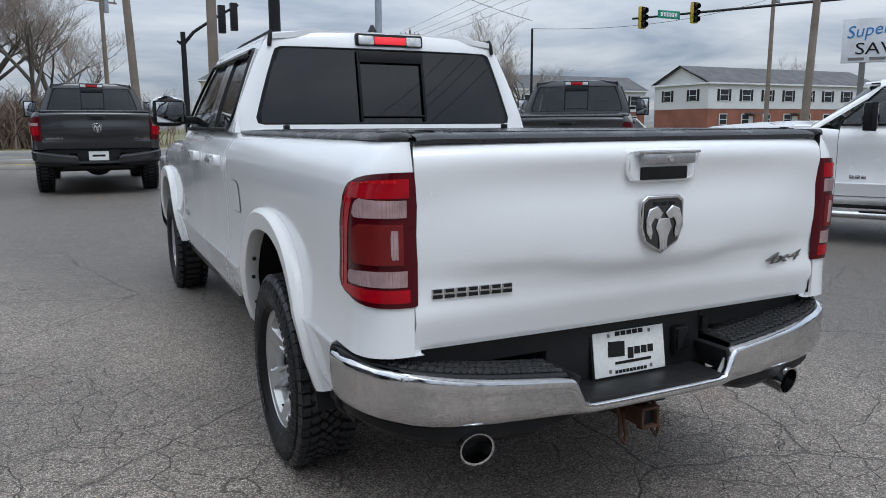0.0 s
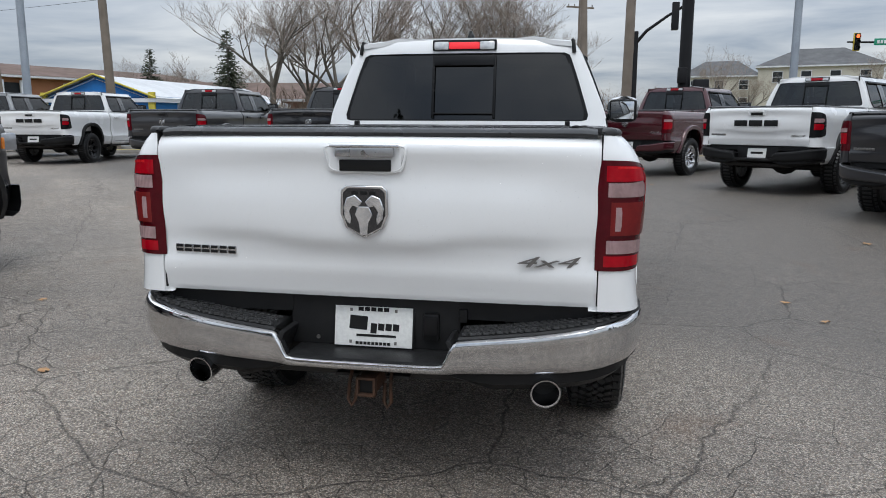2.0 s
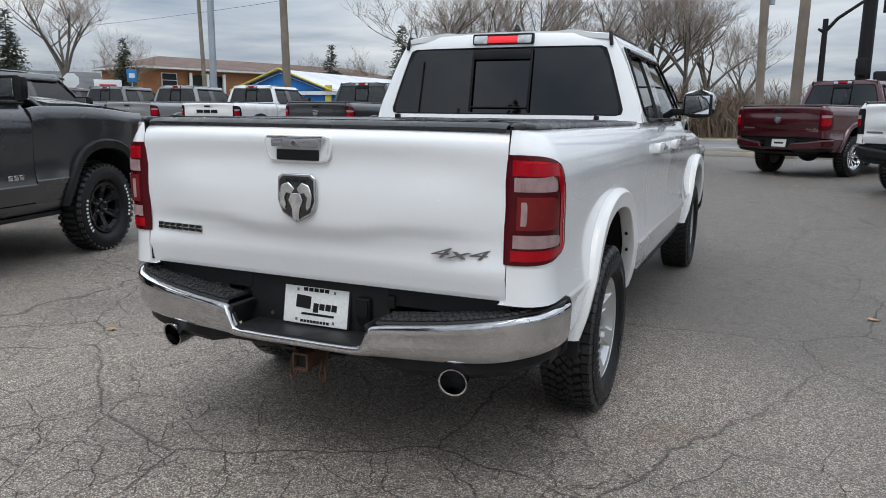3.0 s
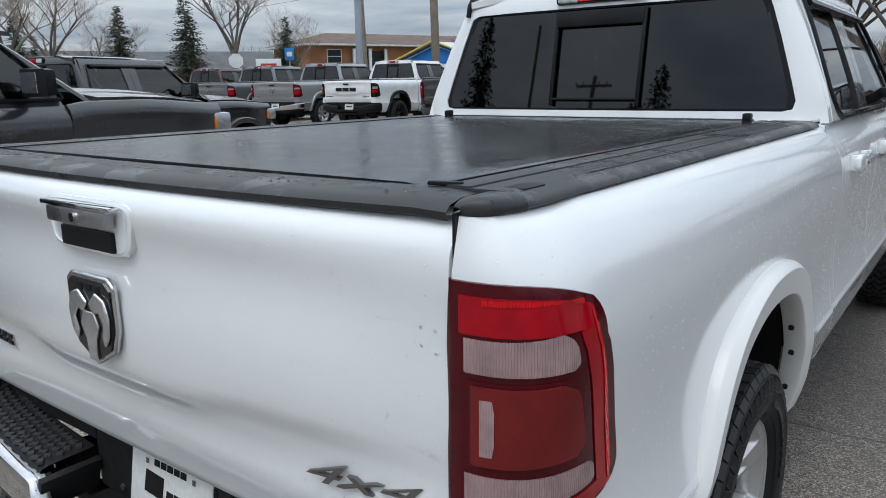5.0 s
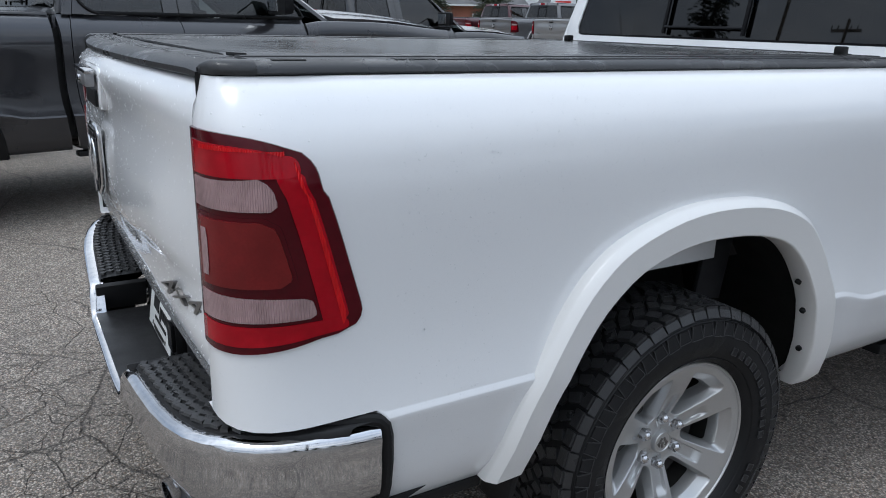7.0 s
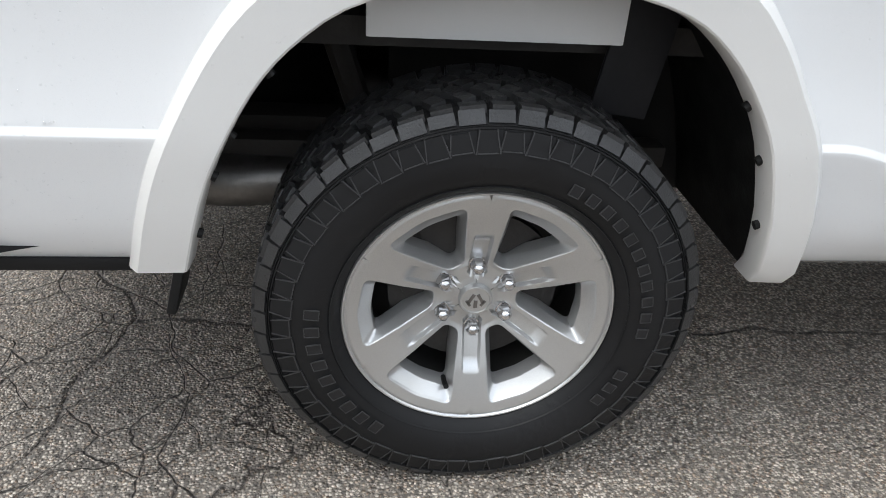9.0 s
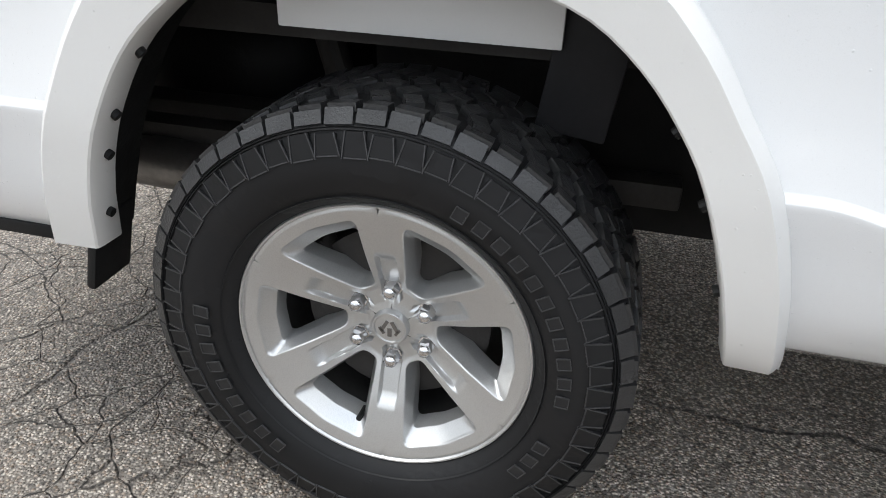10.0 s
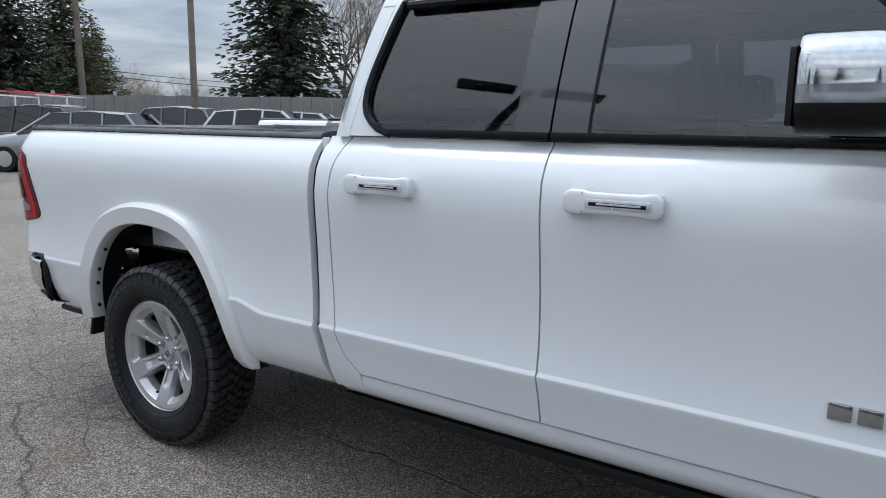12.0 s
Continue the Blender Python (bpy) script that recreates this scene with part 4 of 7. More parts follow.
    if hi:
        # fuel door in the left side: a rounded plate in a thin dark seam
        for grow, lift, mat, nm in ((1.0, 0.0012, INK, "fuel_door_seam"), (0.955, 0.0030, paint, "fuel_door")):
            rows = []
            for rr in (1.0, 0.5, 0.0):
                row = []
                for k in range(32):
                    a = 2 * math.pi * k / 32
                    cy_, cz = math.copysign(abs(math.cos(a)) ** 0.4, math.cos(a)), math.copysign(abs(math.sin(a)) ** 0.4, math.sin(a))
                    z = 1.082 + 0.080 * cz * grow * rr
                    row.append((-(side_x(z) + lift), 0.735 + 0.100 * cy_ * grow * rr, z))
                rows.append(row)
            part(nm, grid(bmesh.new(), rows, loop_u=True), mat, truck, "round-cornered fuel door" if mat == paint else "", angle=60)
    # tailgate
    xs_ = spaced(-0.8225, 0.8225, 61 if hi else 21)
    zs = (0.777, 0.785, 0.80, 0.83, 0.86, 0.90, 0.93, 0.955, 0.975, 0.995, 1.015, 1.04, 1.08, 1.12, 1.16, 1.20, 1.235, 1.265, 1.29, 1.31, 1.33, 1.35, 1.365, 1.379)
    bm = grid(bmesh.new(), [[(x, tailgate_y(x, z), z) for x in xs_] for z in zs])
    skirt(bm, Vector((0, 0.03, 0)))
    gate = part("tailgate", bm, paint, truck, o.get("gate_label", ""), angle=50)
    rows = []
    for x in spaced(-0.808, 0.808, 31):
        k = 0.052 * (abs(x) / 0.81) ** 2.2
        drop = 0.0 if abs(x) < 0.80 else -0.004
        rows.append([(x, y + k * w, z + drop) for y, z, w in ((-1.176, 1.372, 1), (-1.186, 1.376, 1), (-1.187, 1.386, 1), (-1.178, 1.395, 1), (-1.15, 1.402, 1), (-1.08, 1.4035, 0.6), (-1.066, 1.400, 0.2), (-1.063, 1.37, 0))])
    part("tailgate_cap", grid(bmesh.new(), rows), RAILCAP, gate, "wet black plastic tailgate cap", angle=40)
    # handle with chrome strip
    yh = tailgate_y(0, 1.30)
    bez = []
    for rr, yy in ((1.0, 0.004), (0.97, -0.008), (0.86, -0.012), (0.80, -0.006), (0.78, 0.01)):
        loop = []
        for k in range(40):
            a = 2 * math.pi * k / 40
            ex = 0.35
            cx, cz = math.copysign(abs(math.cos(a)) ** ex, math.cos(a)), math.copysign(abs(math.sin(a)) ** ex, math.sin(a))
            hw = 0.164 - 0.014 * (1 - cz)
            loop.append((0.009 + cx * hw * (1 - (1 - rr) * 0.45), yh + yy + 0.006, 1.297 + cz * 0.055 * (1 - (1 - rr) * 1.1)))
        bez.append(loop)
    han = part("tailgate_handle", grid(bmesh.new(), bez, loop_u=True), paint, gate, "handle recess in body colour", angle=50)
    part("recess", boxed((0.009, yh - 0.001, 1.297), (0.262, 0.006, 0.094), None, 0.002), paint, han)
    # the shade inside the finger slot, drawn as a black block
    part("handle_shadow", boxed((0.011, yh - 0.007, 1.272), (0.188, 0.010, 0.040), None, 0.004), INK, han, "black block for the finger slot's shade")
    part("handle_strip", boxed((0.013, yh - 0.020, 1.318), (0.212, 0.022, 0.032), None, 0.004), BRUSHED if o.get("chrome") else paint, han, "brushed metal strip with a camera")
    if hi:
        part("handle_trim", boxed((0.013, yh - 0.021, 1.339), (0.250, 0.022, 0.010), None, 0.003), CHROME, han, "chrome upper strip")
        part("camera_eye", tube(bmesh.new(), [(0.013, yh - 0.028, 1.317), (0.013, yh - 0.036, 1.317)], 0.009, 14), CHROME, han)
    # emblem or bars
    if o.get("emblem", True):
        ye = tailgate_y(0, 1.10) - 0.002
        out = [(-0.078, 1.178), (-0.060, 1.193), (0.060, 1.193), (0.078, 1.178), (0.080, 1.10), (0.062, 1.055), (0.0, 1.022), (-0.062, 1.055), (-0.080, 1.10)]
        sc = 1.10 if hi else 0.9
        bm = poly(bmesh.new(), [(x * sc + 0.007, ye, 1.10 + (z - 1.10) * sc) for x, z in out], Vector((0, -0.012, 0)), "y")
        em = part("emblem", bm, CHROME, gate, "chrome shield-shaped emblem", bevel=0.004)
        bm = poly(bmesh.new(), [(x * sc * 0.88 + 0.007, ye - 0.0125, 1.10 + (z - 1.10) * sc * 0.9) for x, z in out], Vector((0, -0.002, 0)), "y")
        fld = part("field", bm, BADGE_DARK, em, "dark emblem field")
        for q in (1, -1):
            horn = [(q * a * sc + 0.007, ye - 0.0145, 1.10 + b * sc) for a, b in ((0.004, 0.042), (0.028, 0.064), (0.056, 0.054), (0.067, 0.022), (0.062, -0.014), (0.046, -0.034), (0.040, -0.014), (0.047, 0.010), (0.036, 0.028), (0.018, 0.022))]
            part("horn_shape", poly(bmesh.new(), horn, Vector((0, -0.007, 0)), "y"), EMBLEM, em, bevel=0.004)
        face = [(a * sc + 0.007, ye - 0.0145, 1.10 + b * sc) for a, b in ((-0.018, 0.026), (0.018, 0.026), (0.030, 0.000), (0.016, -0.026), (0.012, -0.066), (-0.012, -0.066), (-0.016, -0.026), (-0.030, 0.000))]
        part("wedge_shape", poly(bmesh.new(), face, Vector((0, -0.006, 0)), "y"), EMBLEM, em, bevel=0.002)
        if hi:
            for k in range(3):
                part("emblem_bar", boxed((0.007 + (k - 1) * 0.032, ye - 0.013, 1.176), (0.024, 0.006, 0.013), None, 0.001), INK, em)
    if o.get("big_bars"):
        for k in range(3):
            x = (k - 1) * 0.245
            yy = tailgate_y(x, 1.13) - 0.012
            part("badge_bar", boxed((x, yy, 1.13), (0.215, 0.010, 0.092), None, 0.004), INK, gate, "black raised badge bar")
    for k in range(7):
        x = -0.770 + k * 0.0372 + 0.016
        yy = tailgate_y(x, 0.945)
        bar = part("badge_bar", boxed((x, yy - 0.002, 0.944), (0.0345, 0.008, 0.030), Matrix.Rotation(-0.075, 4, "Z"), 0.003), CHROME if hi else STEEL, gate, "chrome-edged black badge bar")
        if hi:
            for zz, ww in ((0.9525, 0.026), (0.9365, 0.029)):
                part("badge_face", boxed((x, yy - 0.0065, zz), (ww, 0.004, 0.0105), Matrix.Rotation(-0.075, 4, "Z"), 0.001), INK, bar)
    xa = 0.640
    m = Matrix.Translation((xa, tailgate_y(xa, 0.94) - 0.007, 0.938)) @ Matrix.Rotation(0.155, 4, "Z") @ Matrix.Rotation(math.pi / 2, 4, "X") @ Matrix.Diagonal((2.55, 0.95, 1, 1))
    lettering("badge_text", "4x4", 0.056, m, STEEL, gate, 0.004, 0.35, "chrome 4x4 badge")
    # cover over the bed
    rows = []
    for y in spaced(-1.056, 0.885, 24):
        rows.append([(x, y, 1.398 + 0.008 * smooth((0.735 - abs(x)) / 0.05) - 0.010 * math.cos(x * 2.3) * math.sin((y + 1.056) * math.pi / 1.94)) for x in spaced(-0.735, 0.735, 25)])
    cov = part("tonneau_cover", skirt(grid(bmesh.new(), rows), Vector((0, 0, -0.02))), VINYL, truck, "wet black soft tonneau cover", angle=40)
    for s in (1, -1):
        part("cover_rail", boxed((0.770 * s, -0.085, 1.401), (0.046, 1.94, 0.014), None, 0.004), RAILCAP, cov, "black cover side rail")
        part("cover_seam", boxed((0.722 * s, -0.085, 1.4055), (0.026, 1.93, 0.005), None, 0.0025), VINYL, cov)
        if hi:
            part("cover_clip", boxed((0.745 * s, -1.050, 1.408), (0.055, 0.012, 0.007), Matrix.Rotation(0.25 * s, 4, "Z"), 0.003), PLASTIC, cov)
            part("cover_pin", boxed((0.664 * s, 0.885, 1.418), (0.030, 0.035, 0.026), None, 0.006), PLASTIC, cov, "black plastic cover bracket")
    part("cover_front_bar", boxed((0, 0.905, 1.398), (1.36, 0.04, 0.022), None, 0.005), RAILCAP, cov)
    part("bed_front_wall", boxed((0, 0.955, 1.12), (1.74, 0.03, 0.52), None, 0.004), paint, truck)
    part("bed_underside", boxed((0, -0.1, 0.86), (1.5, 1.9, 0.05)), DARKMETAL, truck)
    for s in (1, -1):
        part("inner_bed_wall", boxed((0.80 * s, 0.01, 0.940), (0.02, 0.44, 0.15), None, 0.004), paint, truck)
        part("splash_shield", boxed((0.78 * s, 0.27, 0.86), (0.015, 0.11, 0.26), Matrix.Rotation(-0.15, 4, "X"), 0.006), SHIELD, truck, "grey splash shield")


def make_bumper(truck, o, hi):
    chrome = o.get("bumper", CHROME)
    xs_ = [-x for x in BUMP_X[:0:-1]] + BUMP_X
    rows = []
    for x in xs_:
        i = BUMP_X.index(abs(x))
        y, t, b = BUMP_Y[i], BUMP_T[i], BUMP_B[i]
        sx, hgt = math.copysign(1, x), t - b
        # outward direction in plan
        j = min(max(i, 1), len(BUMP_X) - 2)
        tx, ty = BUMP_X[j + 1] - BUMP_X[j - 1], BUMP_Y[j + 1] - BUMP_Y[j - 1]
        ln = math.hypot(tx, ty)
        nx, ny = (ty / ln, -tx / ln) if i else (0, -1)
        row = []
        for f, d in ((1.0, -0.040), (1.01, -0.030), (1.0, -0.012), (0.96, -0.002), (0.86, 0.003), (0.72, 0.0), (0.66, -0.002), (0.45, 0.0), (0.22, -0.004), (0.08, -0.012), (0.0, -0.026), (-0.01, -0.045)):
            row.append(((abs(x) + nx * d) * sx, y + ny * d, b + hgt * f))
        rows.append(row)
    bump = part("rear_bumper", grid(bmesh.new(), rows), chrome, truck, o.get("bumper_label", "chrome step bumper with black pads"), angle=40)
    # lower valance
    rows = []
    for x in xs_:
        i = BUMP_X.index(abs(x))
        y, b = BUMP_Y[i], BUMP_B[i]
        dep = 0.060 * smooth((abs(x) - 0.30) / 0.2) * (1 - 0.3 * smooth((abs(x) - 0.9) / 0.1)) + 0.006
        f = 1 - 0.03 / max(abs(x), 0.3)
        rows.append([(x * f, y + 0.028, b + 0.006), (x * f, y + 0.032, b - dep * 0.6), (x * f * 0.985, y + 0.06, b - dep), (x * f * 0.96, y + 0.14, b - dep * 0.9)])
    part("lower_valance", grid(bmesh.new(), rows), PLASTIC, bump, "black lower valance", angle=40)
    # pads on top
    for s in (1, -1):
        rows = []
        for x in (0.345, 0.40, 0.50, 0.62, 0.72, 0.80, 0.86, 0.905, 0.94, 0.965, 0.982, 0.99):
            i = BUMP_X.index(x) if x in BUMP_X else -1
            y = float(np.interp(x, BUMP_X, BUMP_Y))
            t = float(np.interp(x, BUMP_X, BUMP_T))
            back = float(np.interp(x, (0.345, 0.8, 0.86, 0.94, 0.99), (-1.085, -1.085, -1.06, -1.0, -0.87)))
            rows.append([(x * s, lerp(y + 0.028, back, f), t + dz) for f, dz in ((0, -0.004), (0.06, 0.008), (0.2, 0.012), (0.9, 0.014), (1.0, 0.016))])
        pad = part("step_pad", grid(bmesh.new(), rows), PAD, bump, "black ribbed step pad", angle=40)
        if hi:
            items = []
            for ix in range(22):
                for iy in range(5):
                    x = 0.37 + ix * 0.0245
                    y0 = float(np.interp(x, BUMP_X, BUMP_Y)) + 0.045
                    y = y0 + iy * 0.024
                    t = float(np.interp(x, BUMP_X, BUMP_T)) + 0.0155
                    items.append((Matrix.Translation(((x + (iy % 2) * 0.012) * s, y, t)) @ Matrix.Rotation(0.5 * (1 if ix % 2 else -1), 4, "Z"), (0.021, 0.014, 0.007)))
            mesh_part("pad_tread", boxes_mesh("pad_tread", items), STEP, pad)["kind"] = "stuff"
        part("pad_wall", boxed((0.575 * s, -1.082, 0.735), (0.50, 0.012, 0.075), None, 0.004), PAD, bump)
        # riser at the notch
        part("notch_wall", boxed((0.328 * s, -1.165, 0.612), (0.020, 0.15, 0.095), Matrix.Rotation(-0.35 * s, 4, "Y"), 0.006), PAD, bump)
        if hi:
            trim_line = [(0.905, -1.060), (0.942, -1.000), (0.964, -0.945), (0.975, -0.905)]
            path_ = [(x * s, y, 0.755) for x, y in trim_line] + [(0.9800 * s, -0.884, 0.750), (0.9810 * s, -0.872, 0.738), (0.9805 * s, -0.868, 0.715), (0.9780 * s, -0.866, 0.66), (0.9730 * s, -0.868, 0.60), (0.9700 * s, -0.874, 0.552), (0.950 * s, -0.885, 0.530)]
            part("end_trim", tube(bmesh.new(), path_, [0.007, 0.010, 0.012, 0.013, 0.014, 0.014, 0.015, 0.015, 0.015, 0.014, 0.012], 10), PLASTIC, bump, "black end trim")
            part("side_guard", boxed((0.904 * s, -0.735, 0.488), (0.030, 0.27, 0.026), None, 0.006), PLASTIC, truck, "black lower side trim")
    part("centre_step", boxed((0, -1.165, 0.566), (0.60, 0.165, 0.014), None, 0.004), PAD, bump, "black centre step")
    fas = part("fascia", boxed((0, -1.075, 0.672), (0.665, 0.02, 0.20), None, 0.006), PAD, bump, "black plate recess")
    part("upper_gap", boxed((0, -1.06, 0.79), (1.62, 0.02, 0.05)), LINER, bump)
    if o.get("plate", True):
        tilt = Matrix.Rotation(radians(-9), 4, "X")
        pl = part("licence_plate", boxed((0, -1.100, 0.655), (0.305, 0.004, 0.152), tilt, 0.002), PLATE_W, bump, "white dealer plate with black bars")
        if hi:
            def on_plate(x, z, w, h, name="print_bar", mat=INK, rz=0.0):
                m = Matrix.Translation((0, -1.100, 0.655)) @ tilt @ Matrix.Translation((x, -0.0032, z)) @ Matrix.Rotation(rz, 4, "Y")
                bm = bmesh.new()
                box(bm, (0, 0, 0), (w, 0.0015, h))
                bmesh.ops.transform(bm, matrix=m, verts=bm.verts)
                part(name, bm, mat, pl)
            part("plate_frame", boxed((0, -1.0945, 0.656), (0.318, 0.004, 0.166), tilt, 0.003), PLASTIC, pl, "black plate frame")
            # the script as plain bars, over thin rows
            on_plate(-0.058, 0.014, 0.070, 0.052, rz=0.06)
            for k in range(4):
                on_plate(0.002 + k * 0.029, 0.000 - 0.006 * (k == 0), 0.024, 0.026 + 0.012 * (k == 0), rz=0.06)
            on_plate(0.012, -0.034, 0.155, 0.009)
            for k in range(5):
                on_plate(-0.050 + k * 0.025, 0.066, 0.020, 0.015)
            for k in range(9):
                on_plate(-0.062 + k * 0.0155, -0.064, 0.012, 0.011)
            for q in (-1, 1):
                for z in (0.062, -0.060):
                    on_plate(q * 0.088, z, 0.010, 0.012, "plate_screw", STEEL)
        else:
            m = boxes_mesh("print_bar", [(Matrix.Translation((0, -1.1035, 0.655)), (0.20, 0.002, 0.04)), (Matrix.Translation((0, -1.1045, 0.612)), (0.15, 0.002, 0.010))])
            mesh_part("print_bar", m, INK, pl)
    if hi:
        part("trailer_socket", boxed((0.225, -1.095, 0.665), (0.062, 0.035, 0.105), None, 0.012), PLASTIC, bump, "black trailer socket")
        part("socket_lid", boxed((0.225, -1.116, 0.672), (0.052, 0.012, 0.075), None, 0.005), GLOSSBLACK, bump)
        part("fascia_screw", tube(bmesh.new(), [(-0.225, -1.083, 0.60), (-0.225, -1.090, 0.60)], 0.008, 10), STEEL, bump)
        part("side_latch", boxed((0.345, -1.09, 0.712), (0.03, 0.02, 0.05), None, 0.004), PLASTIC, bump)
        # hitch
        hitch = part("hitch_receiver", boxed((0.0, -1.07, 0.455), (0.066, 0.25, 0.064), None, 0.004), RUST, truck, "rusty hitch receiver")
        bm = bmesh.new()
        for c, sz in (((0, -1.205, 0.487), (0.074, 0.03, 0.010)), ((0, -1.205, 0.423), (0.074, 0.03, 0.010)), ((-0.032, -1.205, 0.455), (0.010, 0.03, 0.072)), ((0.032, -1.205, 0.455), (0.010, 0.03, 0.072))):
            box(bm, c, sz, None, 0.003)
        part("receiver_collar", bm, RUST, hitch, weld=False)
        # black plate on the solid receiver, drawn for the shade in its opening
        part("receiver_hole_shade", boxed((0, -1.197, 0.455), (0.054, 0.006, 0.054)), INK, hitch)
        for s in (1, -1):
            loop = [(0.078 * s, -1.13, 0.49), (0.080 * s, -1.16, 0.44), (0.084 * s, -1.165, 0.385), (0.070 * s, -1.17, 0.362), (0.056 * s, -1.165, 0.385), (0.054 * s, -1.14, 0.45)]
            part("chain_loop", tube(bmesh.new(), loop, 0.007, 8), RUST, hitch, "rusty safety-chain loop")
            part("hitch_plate", boxed((0.10 * s, -1.06, 0.47), (0.09, 0.14, 0.012), None, 0.003), DARKMETAL, hitch)
    part("hitch_beam", tube(bmesh.new(), [(-0.55, -1.03, 0.47), (0.55, -1.03, 0.47)], 0.035, 10), DARKMETAL, truck)
    for s in (1, -1) if hi else ():
        a, d = Vector((0.630 * s, -1.02, 0.508)), Vector((0.030 * s, -0.20, -0.030))
        bm = bmesh.new()
        pts = [a, a + d * 0.7, a + d]
        tube(bm, pts, [0.046, 0.050, 0.054], 28, False)
        tube(bm, [a + d, a + d * 0.99, a + d * 0.6], [0.054, 0.048, 0.046], 28, False)
        ex = part("exhaust_tip", bm, CHROME, truck, "chrome exhaust tip")
        part("exhaust_bore", tube(bmesh.new(), [a + d * 0.60, a + d * 0.55], 0.047, 24), INK, ex)
        part("exhaust_pipe", tube(bmesh.new(), [a, (0.61 * s, -0.8, 0.505), (0.60 * s, -0.62, 0.505), (0.60 * s, -0.48, 0.50), (0.50 * s, 0.3, 0.50)], [0.042, 0.042, 0.056, 0.056, 0.042], 14), STEEL, truck, "dull steel exhaust pipe")


LEAN = Matrix.Rotation(-0.164, 4, "X")


def make_cab(truck, paint, o, hi):
    gl = REAR_GLASS if hi else FAR_GLASS
    sg = DOOR_GLASS if hi else FAR_GLASS

    def ring(pts, y_of):
        return [(x, y_of(x, z), z) for x, z in pts]

    def full(half):
        return half + [(-x, z) for x, z in half[-2:0:-1]]

    outer = full([(0, 1.385), (0.45, 1.385), (0.80, 1.385), (0.885, 1.40), (0.898, 1.46), (0.878, 1.52), (0.845, 1.60), (0.795, 1.72), (0.735, 1.84), (0.700, 1.90), (0.672, 1.930), (0.46, 1.948), (0.20, 1.950), (0, 1.950)])
    inner = full([(0, 1.432), (0.45, 1.432), (0.745, 1.432), (0.780, 1.440), (0.788, 1.47), (0.770, 1.53), (0.748, 1.60), (0.712, 1.71), (0.676, 1.81), (0.662, 1.842), (0.630, 1.856), (0.46, 1.858), (0.20, 1.858), (0, 1.858)])
    ywall = lambda x, z: 0.992 + 0.055 * (abs(x) / 0.9) ** 2.5 + 0.165 * (z - 1.41)  # noqa: E731
    mid = [(lerp(a[0], b[0], 0.15), lerp(a[1], b[1], 0.15)) for a, b in zip(outer, inner)]
    bm = grid(bmesh.new(), [[(x, y + 0.012, z) for x, y, z in ring(outer, ywall)], ring(mid, ywall), ring(inner, ywall), [(x * 0.995, y + 0.02, z) for x, y, z in ring(inner, ywall)]], loop_u=True)
    back = part("cab_back", bm, paint, truck, angle=45)
    if hi:
        part("lower_back", boxed((0, 1.03, 1.05), (1.70, 0.03, 0.70)), paint, truck)
    # rear window: gloss-black surround, outer panes, sliding pane
    win = []
    for k in (1.0, 0.960):
        win.append([(x * k, ywall(x * k, z) + 0.006, 1.645 + (z - 1.645) * (1 - (1 - k) * 0.9)) for x, z in inner])
    bm = grid(bmesh.new(), win, loop_u=True)
    rw = part("rear_window", bm, GLOSSBLACK, truck, "dark tinted rear window with a sliding pane")
    rim_z, rim_x = [z for x, z in inner[2:11]], [x * 0.972 for x, z in inner[2:11]]
    sheet_rows = []
    for z in spaced(1.440, 1.853, 9):
        hw = float(np.interp(z, rim_z, rim_x))
        sheet_rows.append([(x, ywall(x, z) + 0.016 - 0.020 * (abs(x) / 0.9) ** 2.5, z) for x in spaced(-hw, hw, 41)])
    part("pane", grid(bmesh.new(), sheet_rows), gl, rw)
    for s in (1, -1):
        part("slider_post", boxed((0.197 * s, ywall(0.2, 1.65) - 0.001, 1.648), (0.016, 0.012, 0.40), LEAN, 0.003), GLOSSBLACK, rw)
    part("slider_header", boxed((0, ywall(0, 1.8) - 0.002, 1.812), (0.39, 0.012, 0.066), LEAN, 0.004), GLOSSBLACK, rw)
    part("slider_sill", boxed((0, ywall(0, 1.47) - 0.001, 1.478), (0.39, 0.012, 0.010), LEAN, 0.003), GLOSSBLACK, rw)
    # high brake lamp
    bl = part("high_brake_lamp", boxed((0, 1.080, 1.906), (0.415, 0.05, 0.070), LEAN, 0.014), GLOSSBLACK, truck, "high brake lamp, red between clear lenses")
    part("brake_lens", boxed((0, 1.055, 1.904), (0.196, 0.012, 0.044), LEAN, 0.006), LAMP_RED if hi else RED_LENS, bl)
    for s in (1, -1):
        part("cargo_lens", boxed((0.147 * s, 1.055, 1.904), (0.094, 0.012, 0.052), LEAN, 0.010), CLEAR_LAMP, bl, "clear cargo lens")
    # roof with two raised runs
    rows = []
    for y in (1.088, 1.10, 1.14, 1.25, 1.6, 2.1, 2.45, 2.66, 2.74, 2.78):
        row = []
        f = smooth((y - 2.3) / 0.48)
        for x in spaced(-0.672, 0.672, 33):
            z = 1.930 + 0.030 * (1 - (abs(x) / 0.672) ** 2.4) + 0.014 * smooth(1 - abs(abs(x) - 0.44) / 0.13) - 0.045 * f - 0.008 * smooth((1.15 - y) / 0.07)
            row.append((x, y, z))
        rows.append(row)
    part("roof", skirt(grid(bmesh.new(), rows), Vector((0, 0, -0.03))), paint, truck, angle=50)
